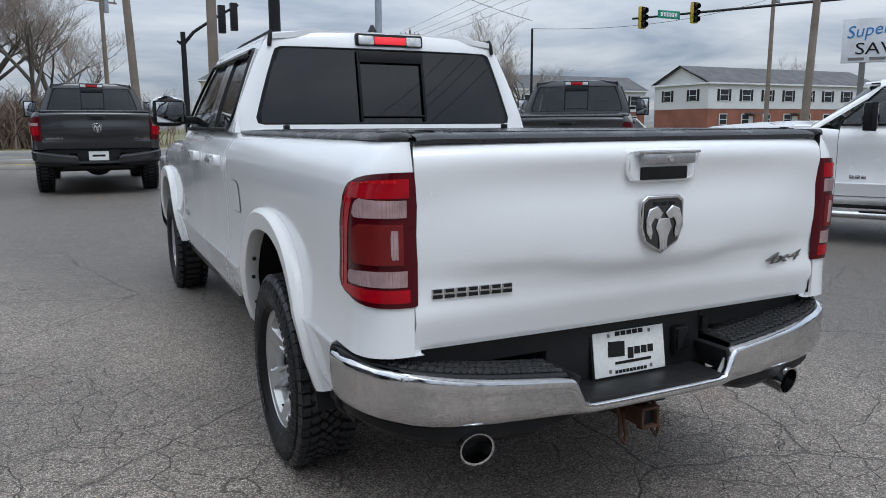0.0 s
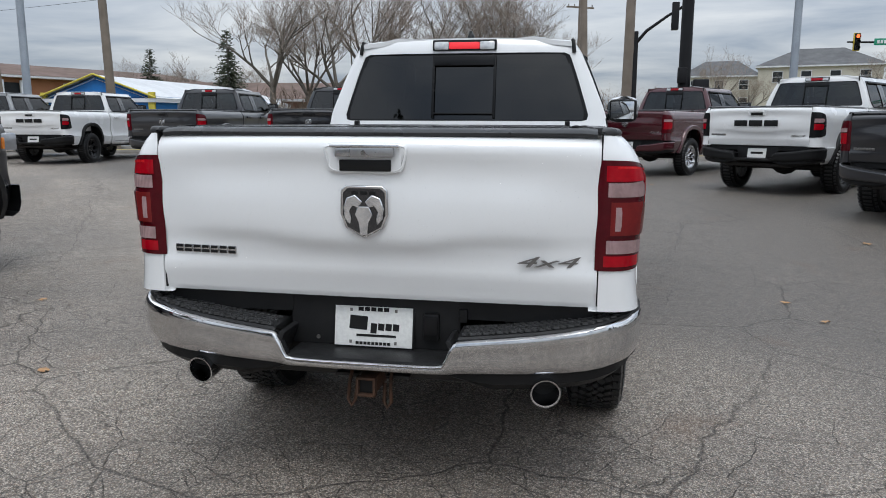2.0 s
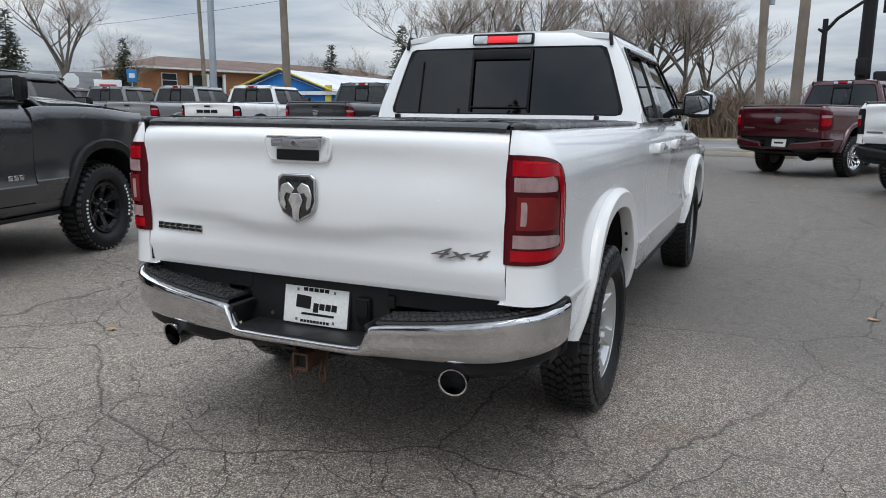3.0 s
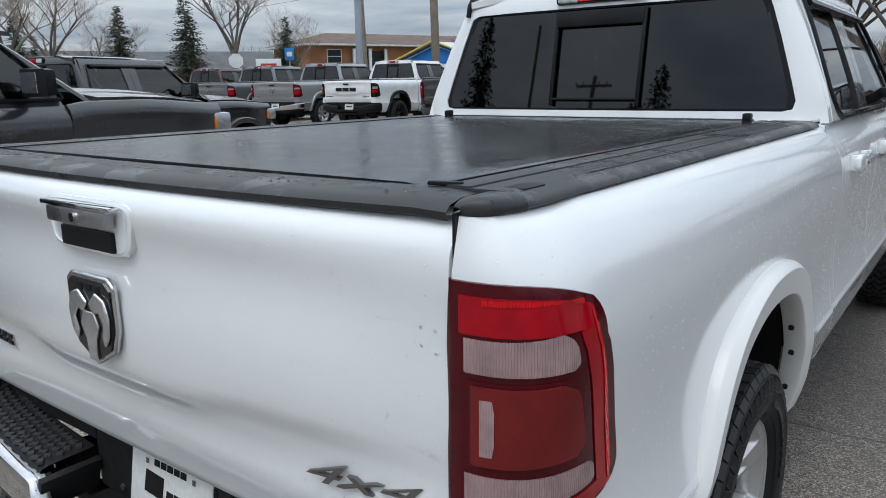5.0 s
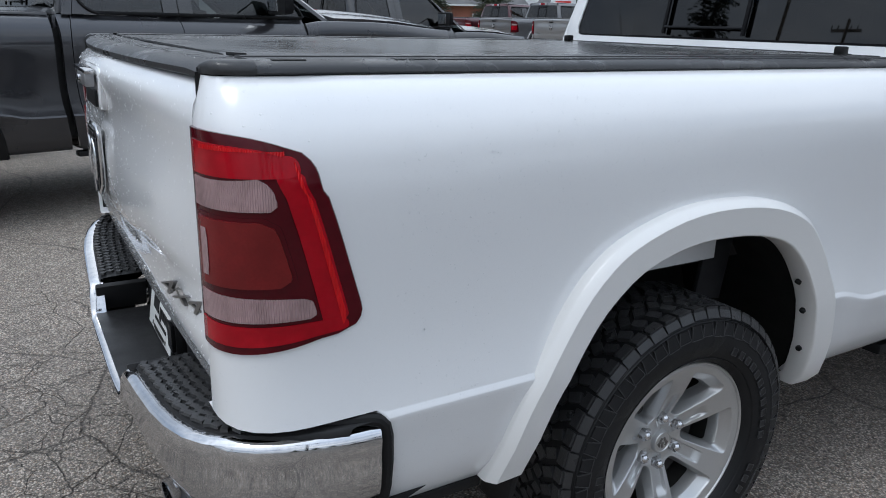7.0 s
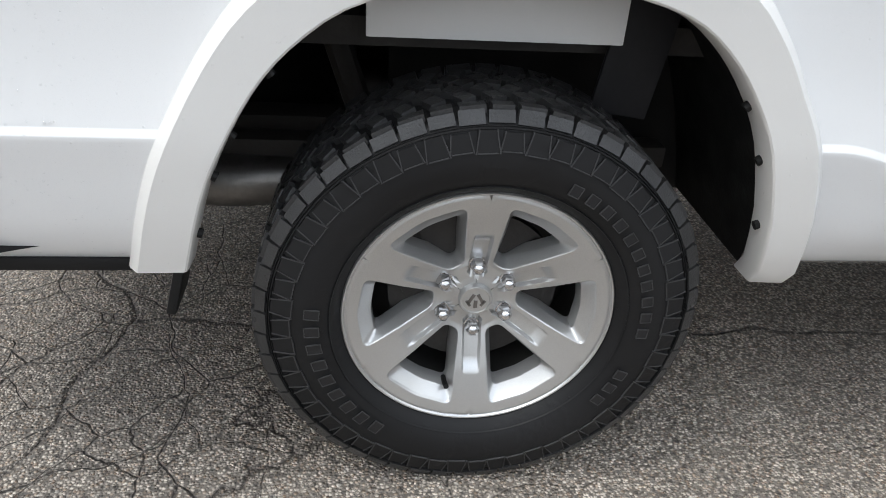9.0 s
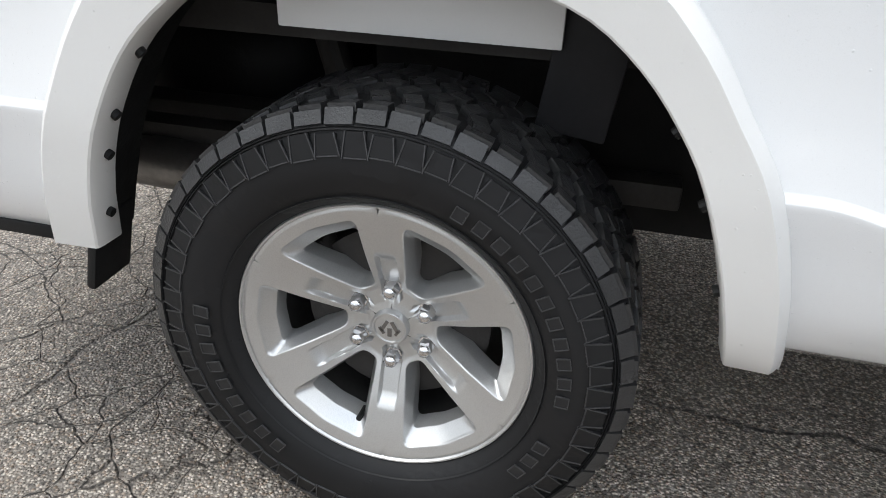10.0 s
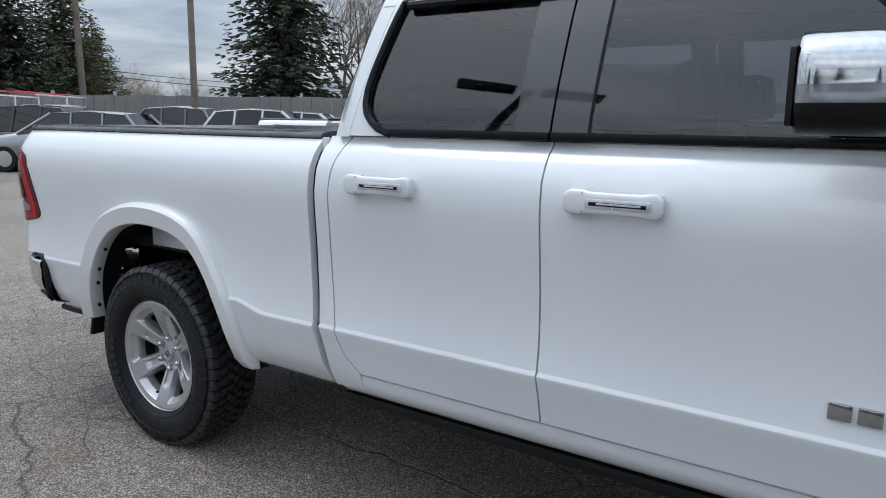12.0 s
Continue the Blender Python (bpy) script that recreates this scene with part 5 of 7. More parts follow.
    for s in (1, -1):
        part("roof_ditch_trim", tube(bmesh.new(), [(0.690 * s, 1.088, 1.855), (0.684 * s, 1.092, 1.905), (0.678 * s, 1.104, 1.931), (0.676 * s, 1.15, 1.933), (0.676 * s, 1.9, 1.930), (0.676 * s, 2.7, 1.885)], [0.012, 0.012, 0.012, 0.009, 0.008, 0.008], 8), INK, truck, "black roof trim")
    if hi:
        bm = bmesh.new()
        rows = [[(x * w, 1.30 + y * 1.0, 1.962 + h * k) for y, h in ((0, 0.0), (0.015, 0.045), (0.035, 0.066), (0.055, 0.068), (0.085, 0.045), (0.13, 0.018), (0.16, 0.0))] for x, w, k in ((-1, 0.034, 0), (-1, 0.020, 0.55), (-1, 0.008, 0.95), (1, 0.0, 1.0), (1, 0.008, 0.95), (1, 0.020, 0.55), (1, 0.034, 0))]
        part("antenna_fin", grid(bm, rows), PLASTIC, truck, "dark shark-fin antenna")
    for s in (1, -1):
        # side skin below the belt, door by door
        def panel(name, y0, y1, z0, z1, y0f=None, y1f=None, label=""):
            rows = []
            zs = [z0] + [z - 0.03 * smooth((1.03 - z) / 0.2) for z in ROWS_Z if z0 < z - 0.03 * smooth((1.03 - z) / 0.2) and z < z1] + [z1]
            for z in zs:
                a = y0f(z) if y0f else y0
                b = y1f(z) if y1f else y1
                rows.append([((side_x(z + 0.03 * smooth((1.0 - z) / 0.2)) - 0.004) * s, y, z) for y in spaced(a, b, 14)])
            return part(name, skirt(grid(bmesh.new(), rows), Vector((-0.03 * s, 0, 0))), paint, truck, label, angle=50)

        rear_edge = lambda z: float(np.interp(z, (0.573, 0.590, 0.604, 0.64, 0.68, 0.75, 0.824, 0.90, 0.983, 1.214, 1.30, 1.369, 1.395), (1.189, 1.160, 1.144, 1.123, 1.107, 1.090, 1.079, 1.072, 1.067, 1.065, 1.074, 1.092, 1.104)))  # noqa: E731
        door_gap = lambda z: float(np.interp(z, (0.57, 0.75, 1.0, 1.2, 1.392), (1.893, 1.886, 1.880, 1.877, 1.868)))  # noqa: E731
        panel("cab_corner", 0.988, 1.056, 0.50, 1.392, y0f=lambda z: 1.000 + 0.070 * smooth((1.05 - z) / 0.75) ** 1.5, y1f=lambda z: rear_edge(z) - 0.006)
        rd = panel("rear_door", 1.06, 1.882, 0.572, 1.392, y0f=rear_edge, y1f=lambda z: door_gap(z) - 0.003)
        fd = panel("front_door", 1.888, 2.960, 0.572, 1.392, y0f=lambda z: door_gap(z) + 0.003)
        part("door_gap_shell", boxed((0.845 * s, 2.0, 0.94), (0.06, 2.0, 0.74)), INK, truck)
        rows = [[(x * s, y, z) for x, z in ((0.925, 0.566), (0.938, 0.560), (0.937, 0.535), (0.925, 0.500), (0.885, 0.470))] for y in (1.075, 1.1, 1.5, 2.0, 2.5, 3.0, 3.3)]
        part("rocker_panel", grid(bmesh.new(), rows), paint, truck, angle=50)
        part("sill_trim", boxed((0.848 * s, 2.2, 0.440), (0.08, 2.3, 0.040), None, 0.012), PLASTIC, truck, "black lower sill trim")
        # greenhouse: corner pillar, roof rail, window pillar, front pillar
        def strip(name, edge0, edge1, z0, z1, mat, lift=0.0, nz=10, parent=truck, depth=0.03, label=""):
            rows = []
            for z in spaced(z0, z1, nz):
                rows.append([((house_x(z) + lift) * s, y, z) for y in spaced(edge0(z), edge1(z), 5)])
            return part(name, skirt(grid(bmesh.new(), rows), Vector((-depth * s, 0, 0))), mat, parent, label, angle=50)

        wr = lambda z: 0.010 + float(np.interp(z, (1.400, 1.412, 1.425, 1.447, 1.475, 1.505, 1.55, 1.60, 1.70, 1.80, 1.845), (1.285, 1.240, 1.213, 1.183, 1.160, 1.149, 1.147, 1.153, 1.175, 1.198, 1.212)))  # noqa: E731
        dr = lambda z: 1.104 + 0.075 * (z - 1.39) / 0.45  # noqa: E731
        yb = lambda z: 1.046 + 0.165 * (z - 1.41)  # noqa: E731
        front = lambda z: 2.96 + 0.0 * z - 0.42 * max(z - 1.44, 0) / 0.42  # noqa: E731
        strip("corner_pillar", yb, lambda z: max(dr(z) - 0.004, yb(z) + 0.010), 1.392, 1.915, paint)
        strip("door_frame", dr, lambda z: wr(z) - 0.008, 1.396, 1.845, paint, 0.002, parent=rd)
        strip("window_pillar", lambda z: 1.748, lambda z: 1.862, 1.405, 1.84, WET_GLOSS, 0.002, parent=rd, label="wet gloss black pillar trim")
        strip("window_pillar", lambda z: 1.869, lambda z: 1.978, 1.405, 1.84, WET_GLOSS, 0.002, parent=fd, label="wet gloss black pillar trim")
        rows = [[((house_x(z) + 0.002) * s, y, z) for z in (1.838, 1.86, 1.885, 1.91, 1.93)] for y in spaced(1.125, 2.60, 12)]
        part("roof_rail", skirt(grid(bmesh.new(), rows), Vector((-0.03 * s, 0, 0))), paint, truck, angle=50)
        rows = []
        for k in spaced(0, 1, 8):
            y, z = lerp(2.50, 3.30, k), lerp(1.895, 1.34, k)
            x = lerp(0.715, 0.895, k)
            rows.append([((x) * s, y, z), ((x + 0.004) * s, y - 0.05, z - 0.005), ((x - 0.06) * s, y + 0.03, z + 0.02)])
        part("front_pillar", grid(bmesh.new(), rows, loop_u=True), paint, truck)
        # windows with their black mouldings
        g1 = strip("rear_door_glass", wr, lambda z: 1.75, 1.412, 1.836, sg, -0.010, 10, rd, 0.004, "wet tinted glass")
        g2 = strip("front_door_glass", lambda z: 1.976, lambda z: front(z) - 0.03, 1.412, 1.836, sg, -0.010, 10, fd, 0.004, "wet tinted glass")
        for door, a, b in ((rd, 1.262, 1.864), (fd, 1.869, 2.95)):
            part("belt_moulding", boxed((0.905 * s, (a + b) / 2, 1.408), (0.018, b - a, 0.026), None, 0.006), GLOSSBLACK, door, "black belt moulding")
        zz = spaced(1.402, 1.842, 26)
        part("window_moulding", tube(bmesh.new(), [((house_x(z) + 0.003) * s, wr(z) - 0.004, z) for z in zz] + [((house_x(1.845) + 0.003) * s, y, 1.845) for y in spaced(1.25, 1.80, 4)], 0.012, 8), GLOSSBLACK, rd, "black window moulding")
        part("window_moulding", tube(bmesh.new(), [((house_x(1.845) + 0.003) * s, y, 1.845) for y in (1.80, 2.2, 2.53)] + [((house_x(z) + 0.003) * s, front(z), z) for z in spaced(1.84, 1.41, 8)], 0.011, 8), GLOSSBLACK, fd, "black window moulding")
        part("rain_guard", tube(bmesh.new(), [((house_x(1.83) + 0.012) * s, y, 1.83) for y in (1.25, 1.5, 1.8, 2.1, 2.5)], 0.016, 8), GLOSSBLACK, truck, "black window deflector")
        # handles
        for door, yc, zc in ((rd, 1.300, 1.240), (fd, 2.097, 1.240)):
            xh = side_x(zc) - 0.004
            # a grip that narrows above and below its middle, on two feet, over a shallow cup
            rows = []
            for f in spaced(-1, 1, 25):
                hh = 0.034 - 0.0045 * smooth((0.70 - abs(f - 0.10)) / 0.20)
                end = 1 - max(abs(f) - 0.90, 0) * 4.0
                hh, bow = hh * end, 0.010 * (1 - f * f)
                row = []
                for k in range(16):
                    a = 2 * math.pi * k / 16
                    cx, cz = math.copysign(abs(math.cos(a)) ** 0.5, math.cos(a)), math.copysign(abs(math.sin(a)) ** 0.6, math.sin(a))
                    row.append(((xh + 0.024 + bow + 0.012 * cx) * s, yc + f * 0.135, zc + hh * cz))
                rows.append(row)
            bm = grid(bmesh.new(), rows, loop_u=True)
            for end in (rows[0], rows[-1]):
                bm.faces.new([bm.verts.new(p) for p in end])
            hd = part("door_handle", bm, paint, door, "white pull handle with a chrome insert" if hi else "", angle=50)
            for yy, ww in ((-0.108, 0.052), (0.112, 0.040)):
                part("handle_foot", boxed(((xh + 0.012) * s, yc + yy, zc), (0.030, ww, 0.062), None, 0.010), paint, hd)
            if hi:
                part("handle_seam", boxed(((xh + 0.022) * s, yc - 0.078, zc), (0.040, 0.0025, 0.058), None, 0.001), INK, hd)
                part("handle_insert", boxed(((xh + 0.0450) * s, yc + 0.022, zc - 0.001), (0.005, 0.178, 0.024), None, 0.002), BRIGHT, hd, "chrome insert")
                part("insert_slot", boxed(((xh + 0.0468) * s, yc + 0.022, zc - 0.001), (0.004, 0.156, 0.010), None, 0.001), GLOSSBLACK, hd)
                part("insert_bar", boxed(((xh + 0.0485) * s, yc + 0.026, zc), (0.004, 0.120, 0.005), None, 0.001), BRIGHT, hd)
        # badge on the front door: chrome bars in place of a brand
        for k in range(3):
            part("badge_bar", boxed(((side_x(0.80) + 0.001) * s, 2.665 + k * 0.062, 0.800), (0.008, 0.052, 0.042), None, 0.004), CHROME, fd, "chrome raised badge bar")
        # mirror
        big = o.get("tow_mirror")
        mz, mh = (1.50, 0.33) if big else (1.525, 0.19)
        mx = 1.075 if not big else 1.14
        arm = part("mirror_arm", boxed((0.93 * s, 2.70, 1.47), (0.17, 0.07, 0.055), None, 0.015), PLASTIC, fd)
        if hi:
            # a rounded housing in three bands: chrome, clear lens, black foot; the dark frame and the pane behind
            def band(name, z0, z1, mat, grow, parent, label):
                rows = []
                for z in spaced(z0, z1, 9):
                    f = max(1 - abs((z - 1.531) / 0.106) ** 3.2, 0.0) ** (1 / 3.2) + grow
                    row = []
                    for k in range(40):
                        a = 2 * math.pi * k / 40
                        cx, cy = math.copysign(abs(math.cos(a)) ** 0.32, math.cos(a)), math.copysign(abs(math.sin(a)) ** 0.42, math.sin(a))
                        row.append(((mx + 0.125 * cx * f) * s, 2.650 + (0.125 * f if cy > 0 else 0.094) * cy - 0.025 * cx, z))
                    rows.append(row)
                bm = grid(bmesh.new(), rows, loop_u=True)
                bm.faces.new([bm.verts.new(p) for p in rows[0]])
                bm.faces.new([bm.verts.new(p) for p in rows[-1]])
                return part(name, bm, mat, parent, label, angle=50)
            mir = band("door_mirror", 1.528, 1.636, CHROME, 0.0, fd, "chrome-capped door mirror")
            band("turn_lens", 1.492, 1.528, HEADLAMP, -0.02, mir, "clear turn-signal lens")
            band("mirror_foot", 1.428, 1.492, PLASTIC, 0.0, mir, "black lower housing")
        else:
            mir = part("door_mirror", boxed((mx * s, 2.65, mz), (0.235, 0.115, mh), Matrix.Rotation(-0.12 * s, 4, "Z"), 0.040), GLOSSBLACK, fd)
        part("mirror_back", boxed((mx * s, 2.556 if hi else 2.598, mz), (0.214 if hi else 0.236, 0.012 if hi else 0.06, mh - 0.03 if hi else mh), Matrix.Rotation(-0.2 * s, 4, "Z"), 0.012), PLASTIC, mir)
        part("mirror_pane", boxed(((mx - 0.006) * s, 2.548 if hi else 2.566, mz), (0.185 if hi else 0.205, 0.006, mh - 0.05), Matrix.Rotation(-0.2 * s, 4, "Z"), 0.002), MIRROR, mir, "mirror pane")
    # glass in front
    rows = [[(lerp(0.66, 0.84, k) * f, lerp(2.76, 3.42, k) - 0.16 * abs(f) ** 2.5, lerp(1.885, 1.345, k)) for f in spaced(-1, 1, 11)] for k in spaced(0, 1, 6)]
    part("windscreen", grid(bmesh.new(), rows), FAR_GLASS, truck, "windscreen")
    # interior
    part("cab_floor", boxed((0, 2.1, 0.60), (1.66, 2.2, 0.05)), SEAT, truck)
    for x in (-0.40, 0.40):
        st = part("front_seat", boxed((x, 2.22, 1.12), (0.50, 0.16, 0.66), Matrix.Rotation(0.2, 4, "X"), 0.05), SEAT, truck, "dark cloth seat")
        part("seat_cushion", boxed((x, 2.48, 0.86), (0.50, 0.50, 0.16), None, 0.04), SEAT, st)
        part("head_rest", boxed((x, 2.13, 1.555), (0.26, 0.10, 0.17), Matrix.Rotation(0.15, 4, "X"), 0.035), SEAT, st)
        part("rear_head_rest", boxed((x * 1.05, 1.20, 1.50), (0.26, 0.09, 0.15), None, 0.035), SEAT, truck)
    part("rear_bench", boxed((0, 1.22, 1.10), (1.42, 0.16, 0.62), Matrix.Rotation(0.12, 4, "X"), 0.04), SEAT, truck, "dark rear bench")
    part("dashboard", boxed((0, 3.10, 1.22), (1.50, 0.40, 0.24), None, 0.06), SEAT, truck)
    bm = bmesh.new()
    ring_ = [(-0.40 + 0.19 * math.cos(a), 2.80 + 0.06 * math.sin(a), 1.24 + 0.18 * math.sin(a)) for a in spaced(0, 2 * math.pi, 25)]
    part("steering_wheel", tube(bm, ring_, 0.015, 8, False), INK, truck)


def make_front(truck, paint, o, hi):
    tall = o.get("tall", 0.0)

    def nose(x, y):
        f = max(y - 3.9, 0) / 0.9
        return x * (1 - 0.10 * f ** 2)

    for s in (1, -1):
        rows = []
        ys = [2.966] + spaced(3.0, 4.72, 60 if hi else 30)
        zs = [z for z in ROWS_Z if z < 1.2] + [1.21, 1.25, 1.28, 1.30]
        for z in zs:
            row = []
            for y in ys:
                zl = max(z, arch_z(y - 3.898), 0.50)
                zl = min(zl, 1.29)
                row.append((nose(side_x(zl) - 0.004 - 0.03 * smooth((zl - 1.22) / 0.09), y) * s, y, zl + (tall * smooth((y - 2.5) / 0.7) - 0.06 * smooth((y - 3.6) / 1.2)) * smooth((zl - 1.0) / 0.15)))
            rows.append(row)
        part("front_fender", skirt(grid(bmesh.new(), rows), Vector((-0.03 * s, 0, 0))), paint, truck, angle=50)
        hl = part("headlamp", boxed((0.80 * s, 4.72, 1.06 + tall), (0.30, 0.20, 0.17), Matrix.Rotation(-0.35 * s, 4, "Z"), 0.03), HEADLAMP, truck, "clear headlamp")
        part("side_marker", boxed((0.905 * s, 4.64, 1.05 + tall), (0.04, 0.10, 0.11), None, 0.012), AMBER, hl, "amber side marker")
    rows = []
    for y in (3.28, 3.40, 3.6, 4.0, 4.4, 4.65, 4.74, 4.78):
        k = smooth((y - 3.6) / 1.2)
        rows.append([(nose(x, y), y - 0.10 * (abs(x) / 0.9) ** 2 * (y > 4.3), 1.315 + tall * smooth((y - 2.5) / 0.7) + 0.055 * (1 - (abs(x) / 0.9) ** 3) - 0.06 * k - 0.06 * smooth((y - 4.6) / 0.2) + 0.035 * smooth(1 - abs(abs(x) - 0.30) / 0.22) * o.get("scoop", 0.4)) for x in spaced(-0.90, 0.90, 25)])
    part("bonnet", skirt(grid(bmesh.new(), rows), Vector((0, 0, -0.05))), paint, truck, angle=50)
    part("nose", boxed((0, 4.60, 0.92 + tall / 2), (1.60, 0.30, 0.62 + tall), None, 0.05), paint, truck)
    gr = part("grille", boxed((0, 4.775, 1.00 + tall / 2), (1.14, 0.06, 0.40 + tall), None, 0.03), GLOSSBLACK, truck, "black grille")
    for k in range(4):
        part("grille_bar", boxed((0, 4.80, 0.86 + k * 0.09), (1.06, 0.03, 0.022), None, 0.006), STEEL, gr)
    fb = o.get("front_bumper", PLASTIC)
    rows = []
    for x in spaced(-0.985, 0.985, 21):
        y = 4.93 - 0.22 * abs(x / 0.985) ** 3
        rows.append([(x, y - 0.10, 0.76), (x, y - 0.01, 0.755), (x, y, 0.70), (x, y, 0.58), (x * 0.99, y - 0.03, 0.50), (x * 0.97, y - 0.12, 0.46)])
    part("front_bumper", grid(bmesh.new(), rows), fb, truck)
    part("frame_rail", boxed((0.42, 1.7, 0.52), (0.09, 5.4, 0.15), None, 0.01), DARKMETAL, truck)
    part("frame_rail", boxed((-0.42, 1.7, 0.52), (0.09, 5.4, 0.15), None, 0.01), DARKMETAL, truck)
    part("engine_shield", boxed((0, 3.9, 0.62), (1.3, 1.2, 0.5), None, 0.05), DARKMETAL, truck)
    part("rear_axle", tube(bmesh.new(), [(-0.75, 0, 0.40), (-0.2, 0, 0.40), (-0.12, 0, 0.40), (0.0, 0, 0.40), (0.12, 0, 0.40), (0.2, 0, 0.40), (0.75, 0, 0.40)], [0.05, 0.05, 0.11, 0.14, 0.11, 0.05, 0.05], 14), DARKMETAL, truck, "dark axle with differential")
    # added unseen plate that darkens the ground beneath by blocking light
    part("light_block_plate", boxed((0, 1.75, 0.468), (0.98, 5.2, 0.02), None, 0.004), DARKMETAL, truck)
    part("fuel_tank", boxed((-0.1, 1.9, 0.47), (0.5, 1.2, 0.24), None, 0.04), DARKMETAL, truck)
    if hi:
        bm = lathe(bmesh.new(), [(-0.10, 0.20), (-0.12, 0.27), (-0.11, 0.36), (-0.06, 0.39), (0.06, 0.39), (0.11, 0.36), (0.12, 0.27), (0.10, 0.20), (-0.10, 0.20)], 40)
        bmesh.ops.rotate(bm, matrix=Matrix.Rotation(math.pi / 2, 3, "Y"), verts=bm.verts)
        bmesh.ops.translate(bm, vec=(0, -0.62, 0.64), verts=bm.verts)
        part("spare_tyre", bm, RUBBER, truck, "black spare tyre under the bed")
        for s in (1, -1):
            part("leaf_spring", boxed((0.56 * s, -0.30, 0.565), (0.065, 1.5, 0.05), None, 0.008), DARKMETAL, truck)
            part("shock_absorber", tube(bmesh.new(), [(0.52 * s, -0.15, 0.42), (0.46 * s, -0.30, 0.86)], 0.03, 10), DARKMETAL, truck)
            part("mud_guard", boxed((0.900 * s, -0.528, 0.478), (0.105, 0.018, 0.15), Matrix.Rotation(-0.25, 4, "X"), 0.006), PLASTIC, truck, "short black mud guard")
            part("mud_guard", boxed((0.86 * s, 0.59, 0.52), (0.09, 0.018, 0.14), None, 0.006), PLASTIC, truck, "short black mud guard")


def rain_drops(truck):
    """Standing drops on the panels: one mesh of small clear domes."""
    r_ = random.Random(21)
    vs, fs = [], []

    def dome(p, nrm, rad):
        t1 = nrm.orthogonal().normalized()
        t2 = nrm.cross(t1)
        k, n_ = len(vs), 7
        for ring_r, hgt in ((1.0, -0.05), (0.72, 0.36)):
            for i in range(n_):
                a = 2 * math.pi * i / n_
                vs.append(p + (t1 * math.cos(a) + t2 * math.sin(a) * 1.15) * rad * ring_r + nrm * rad * hgt)
        vs.append(p + nrm * rad * 0.52)
        for i in range(n_):
            j = (i + 1) % n_
            fs.append((k + i, k + j, k + n_ + j, k + n_ + i))
            fs.append((k + n_ + i, k + n_ + j, k + 2 * n_))

    for _ in range(1500):
        x_, z_ = r_.uniform(-0.80, 0.80), r_.uniform(0.82, 1.355)
        dome(Vector((x_, tailgate_y(x_, z_), z_)), Vector((0, -1, 0.1)).normalized(), r_.choice((0.0011, 0.0014, 0.0018, 0.0024)))
    for _ in range(2600):
        y_, z_ = r_.uniform(-0.96, 0.90), r_.uniform(0.60, 1.34)
        if ARCH[0][0] - 0.11 < y_ < ARCH[-1][0] + 0.10 and z_ < 1.10 or y_ < -0.84 and z_ < 1.32:
            continue
        dome(Vector((side_x(z_), y_, z_)), Vector((1, 0, 0.12)).normalized(), r_.choice((0.0011, 0.0014, 0.0018, 0.0026)))
    for _ in range(1500):
        y_, z_ = r_.uniform(1.12, 2.8), r_.uniform(0.78, 1.34)
        if abs(y_ - 1.88) > 0.02:
            dome(Vector((side_x(z_) - 0.0035, y_, z_)), Vector((1, 0, 0.12)).normalized(), r_.choice((0.0012, 0.0016, 0.0022)))
    for _ in range(700):
        x_, y_ = r_.uniform(-0.80, 0.80), r_.uniform(-1.15, -1.075)
        dome(Vector((x_, y_ + 0.03 * abs(x_), 1.4025)), Vector((0, 0, 1)), r_.choice((0.0012, 0.0018, 0.0028)))
    for _ in range(700):
        x_, y_ = r_.uniform(0.745, 0.868), r_.uniform(-1.05, 0.92)
        dome(Vector((x_, y_, 1.4035)), Vector((0, 0, 1)), r_.choice((0.0012, 0.0018, 0.0028)))
    me = bpy.data.meshes.new("rain_water")
    me.from_pydata(vs, [], fs)
    me.update()
    mesh_part("rain_water", me, WATER, truck, "clear standing rain drops", angle=80)["kind"] = "stuff"


def pickup(label, paint, m, hi=False, **o):
    t = thing("pickup_truck", label, "pickup truck", "" if hi else "parked pickup trucks")
    make_bed(t, paint, o, hi)
    make_bumper(t, o, hi)
    make_cab(t, paint, o, hi)
    make_front(t, paint, o, hi)
    style = o.get("wheel", {})
    fm = o.get("flare", paint)
    r = o.get("radius", 0.407)
    for s in (1, -1):
        for y in (0.0, 3.898):
            make_flare(t, y, s, fm, hi and y == 0.0, "broad off-white wheel flare" if hi else "")
            make_wheel(t, 0.856, y, s, style, hi and y == 0.0 or hi and s > 0, r)
    if o.get("step"):
        for s in (1, -1):
            bar = part("side_step", tube(bmesh.new(), [(0.90 * s, 0.80, 0.40), (1.02 * s, 0.95, 0.36), (1.03 * s, 2.0, 0.36), (1.02 * s, 3.05, 0.36), (0.90 * s, 3.2, 0.40)], 0.045, 12), CHROME, t, "chrome tubular side step")
            for yy in (1.35, 2.45):
                part("step_plate", boxed((1.02 * s, yy, 0.402), (0.09, 0.45, 0.012), None, 0.004), PLASTIC, bar, "black step plate")
    if hi:
        rain_drops(t)
    t.matrix_world = m
    return t


# ---------------------------------------------------------------- ground and road
def sheet(name, x0, x1, y0, y1, z, mat, label, nx=2, ny=2):
    bm = grid(bmesh.new(), [[(x, y, z) for x in spaced(x0, x1, nx)] for y in spaced(y0, y1, ny)])
    return tagged(part(name, bm, mat), label, name, kind="structure")


def rise(y):
    """The lot lies flat round the white truck and climbs a little towards the road."""
    return 0.30 * smooth((y - 3.0) / 6.5)


ys = [-900, -100, -30, -10, 0, 2] + spaced(3, 10, 15) + [14, 20, 30, 60, 200, 900]
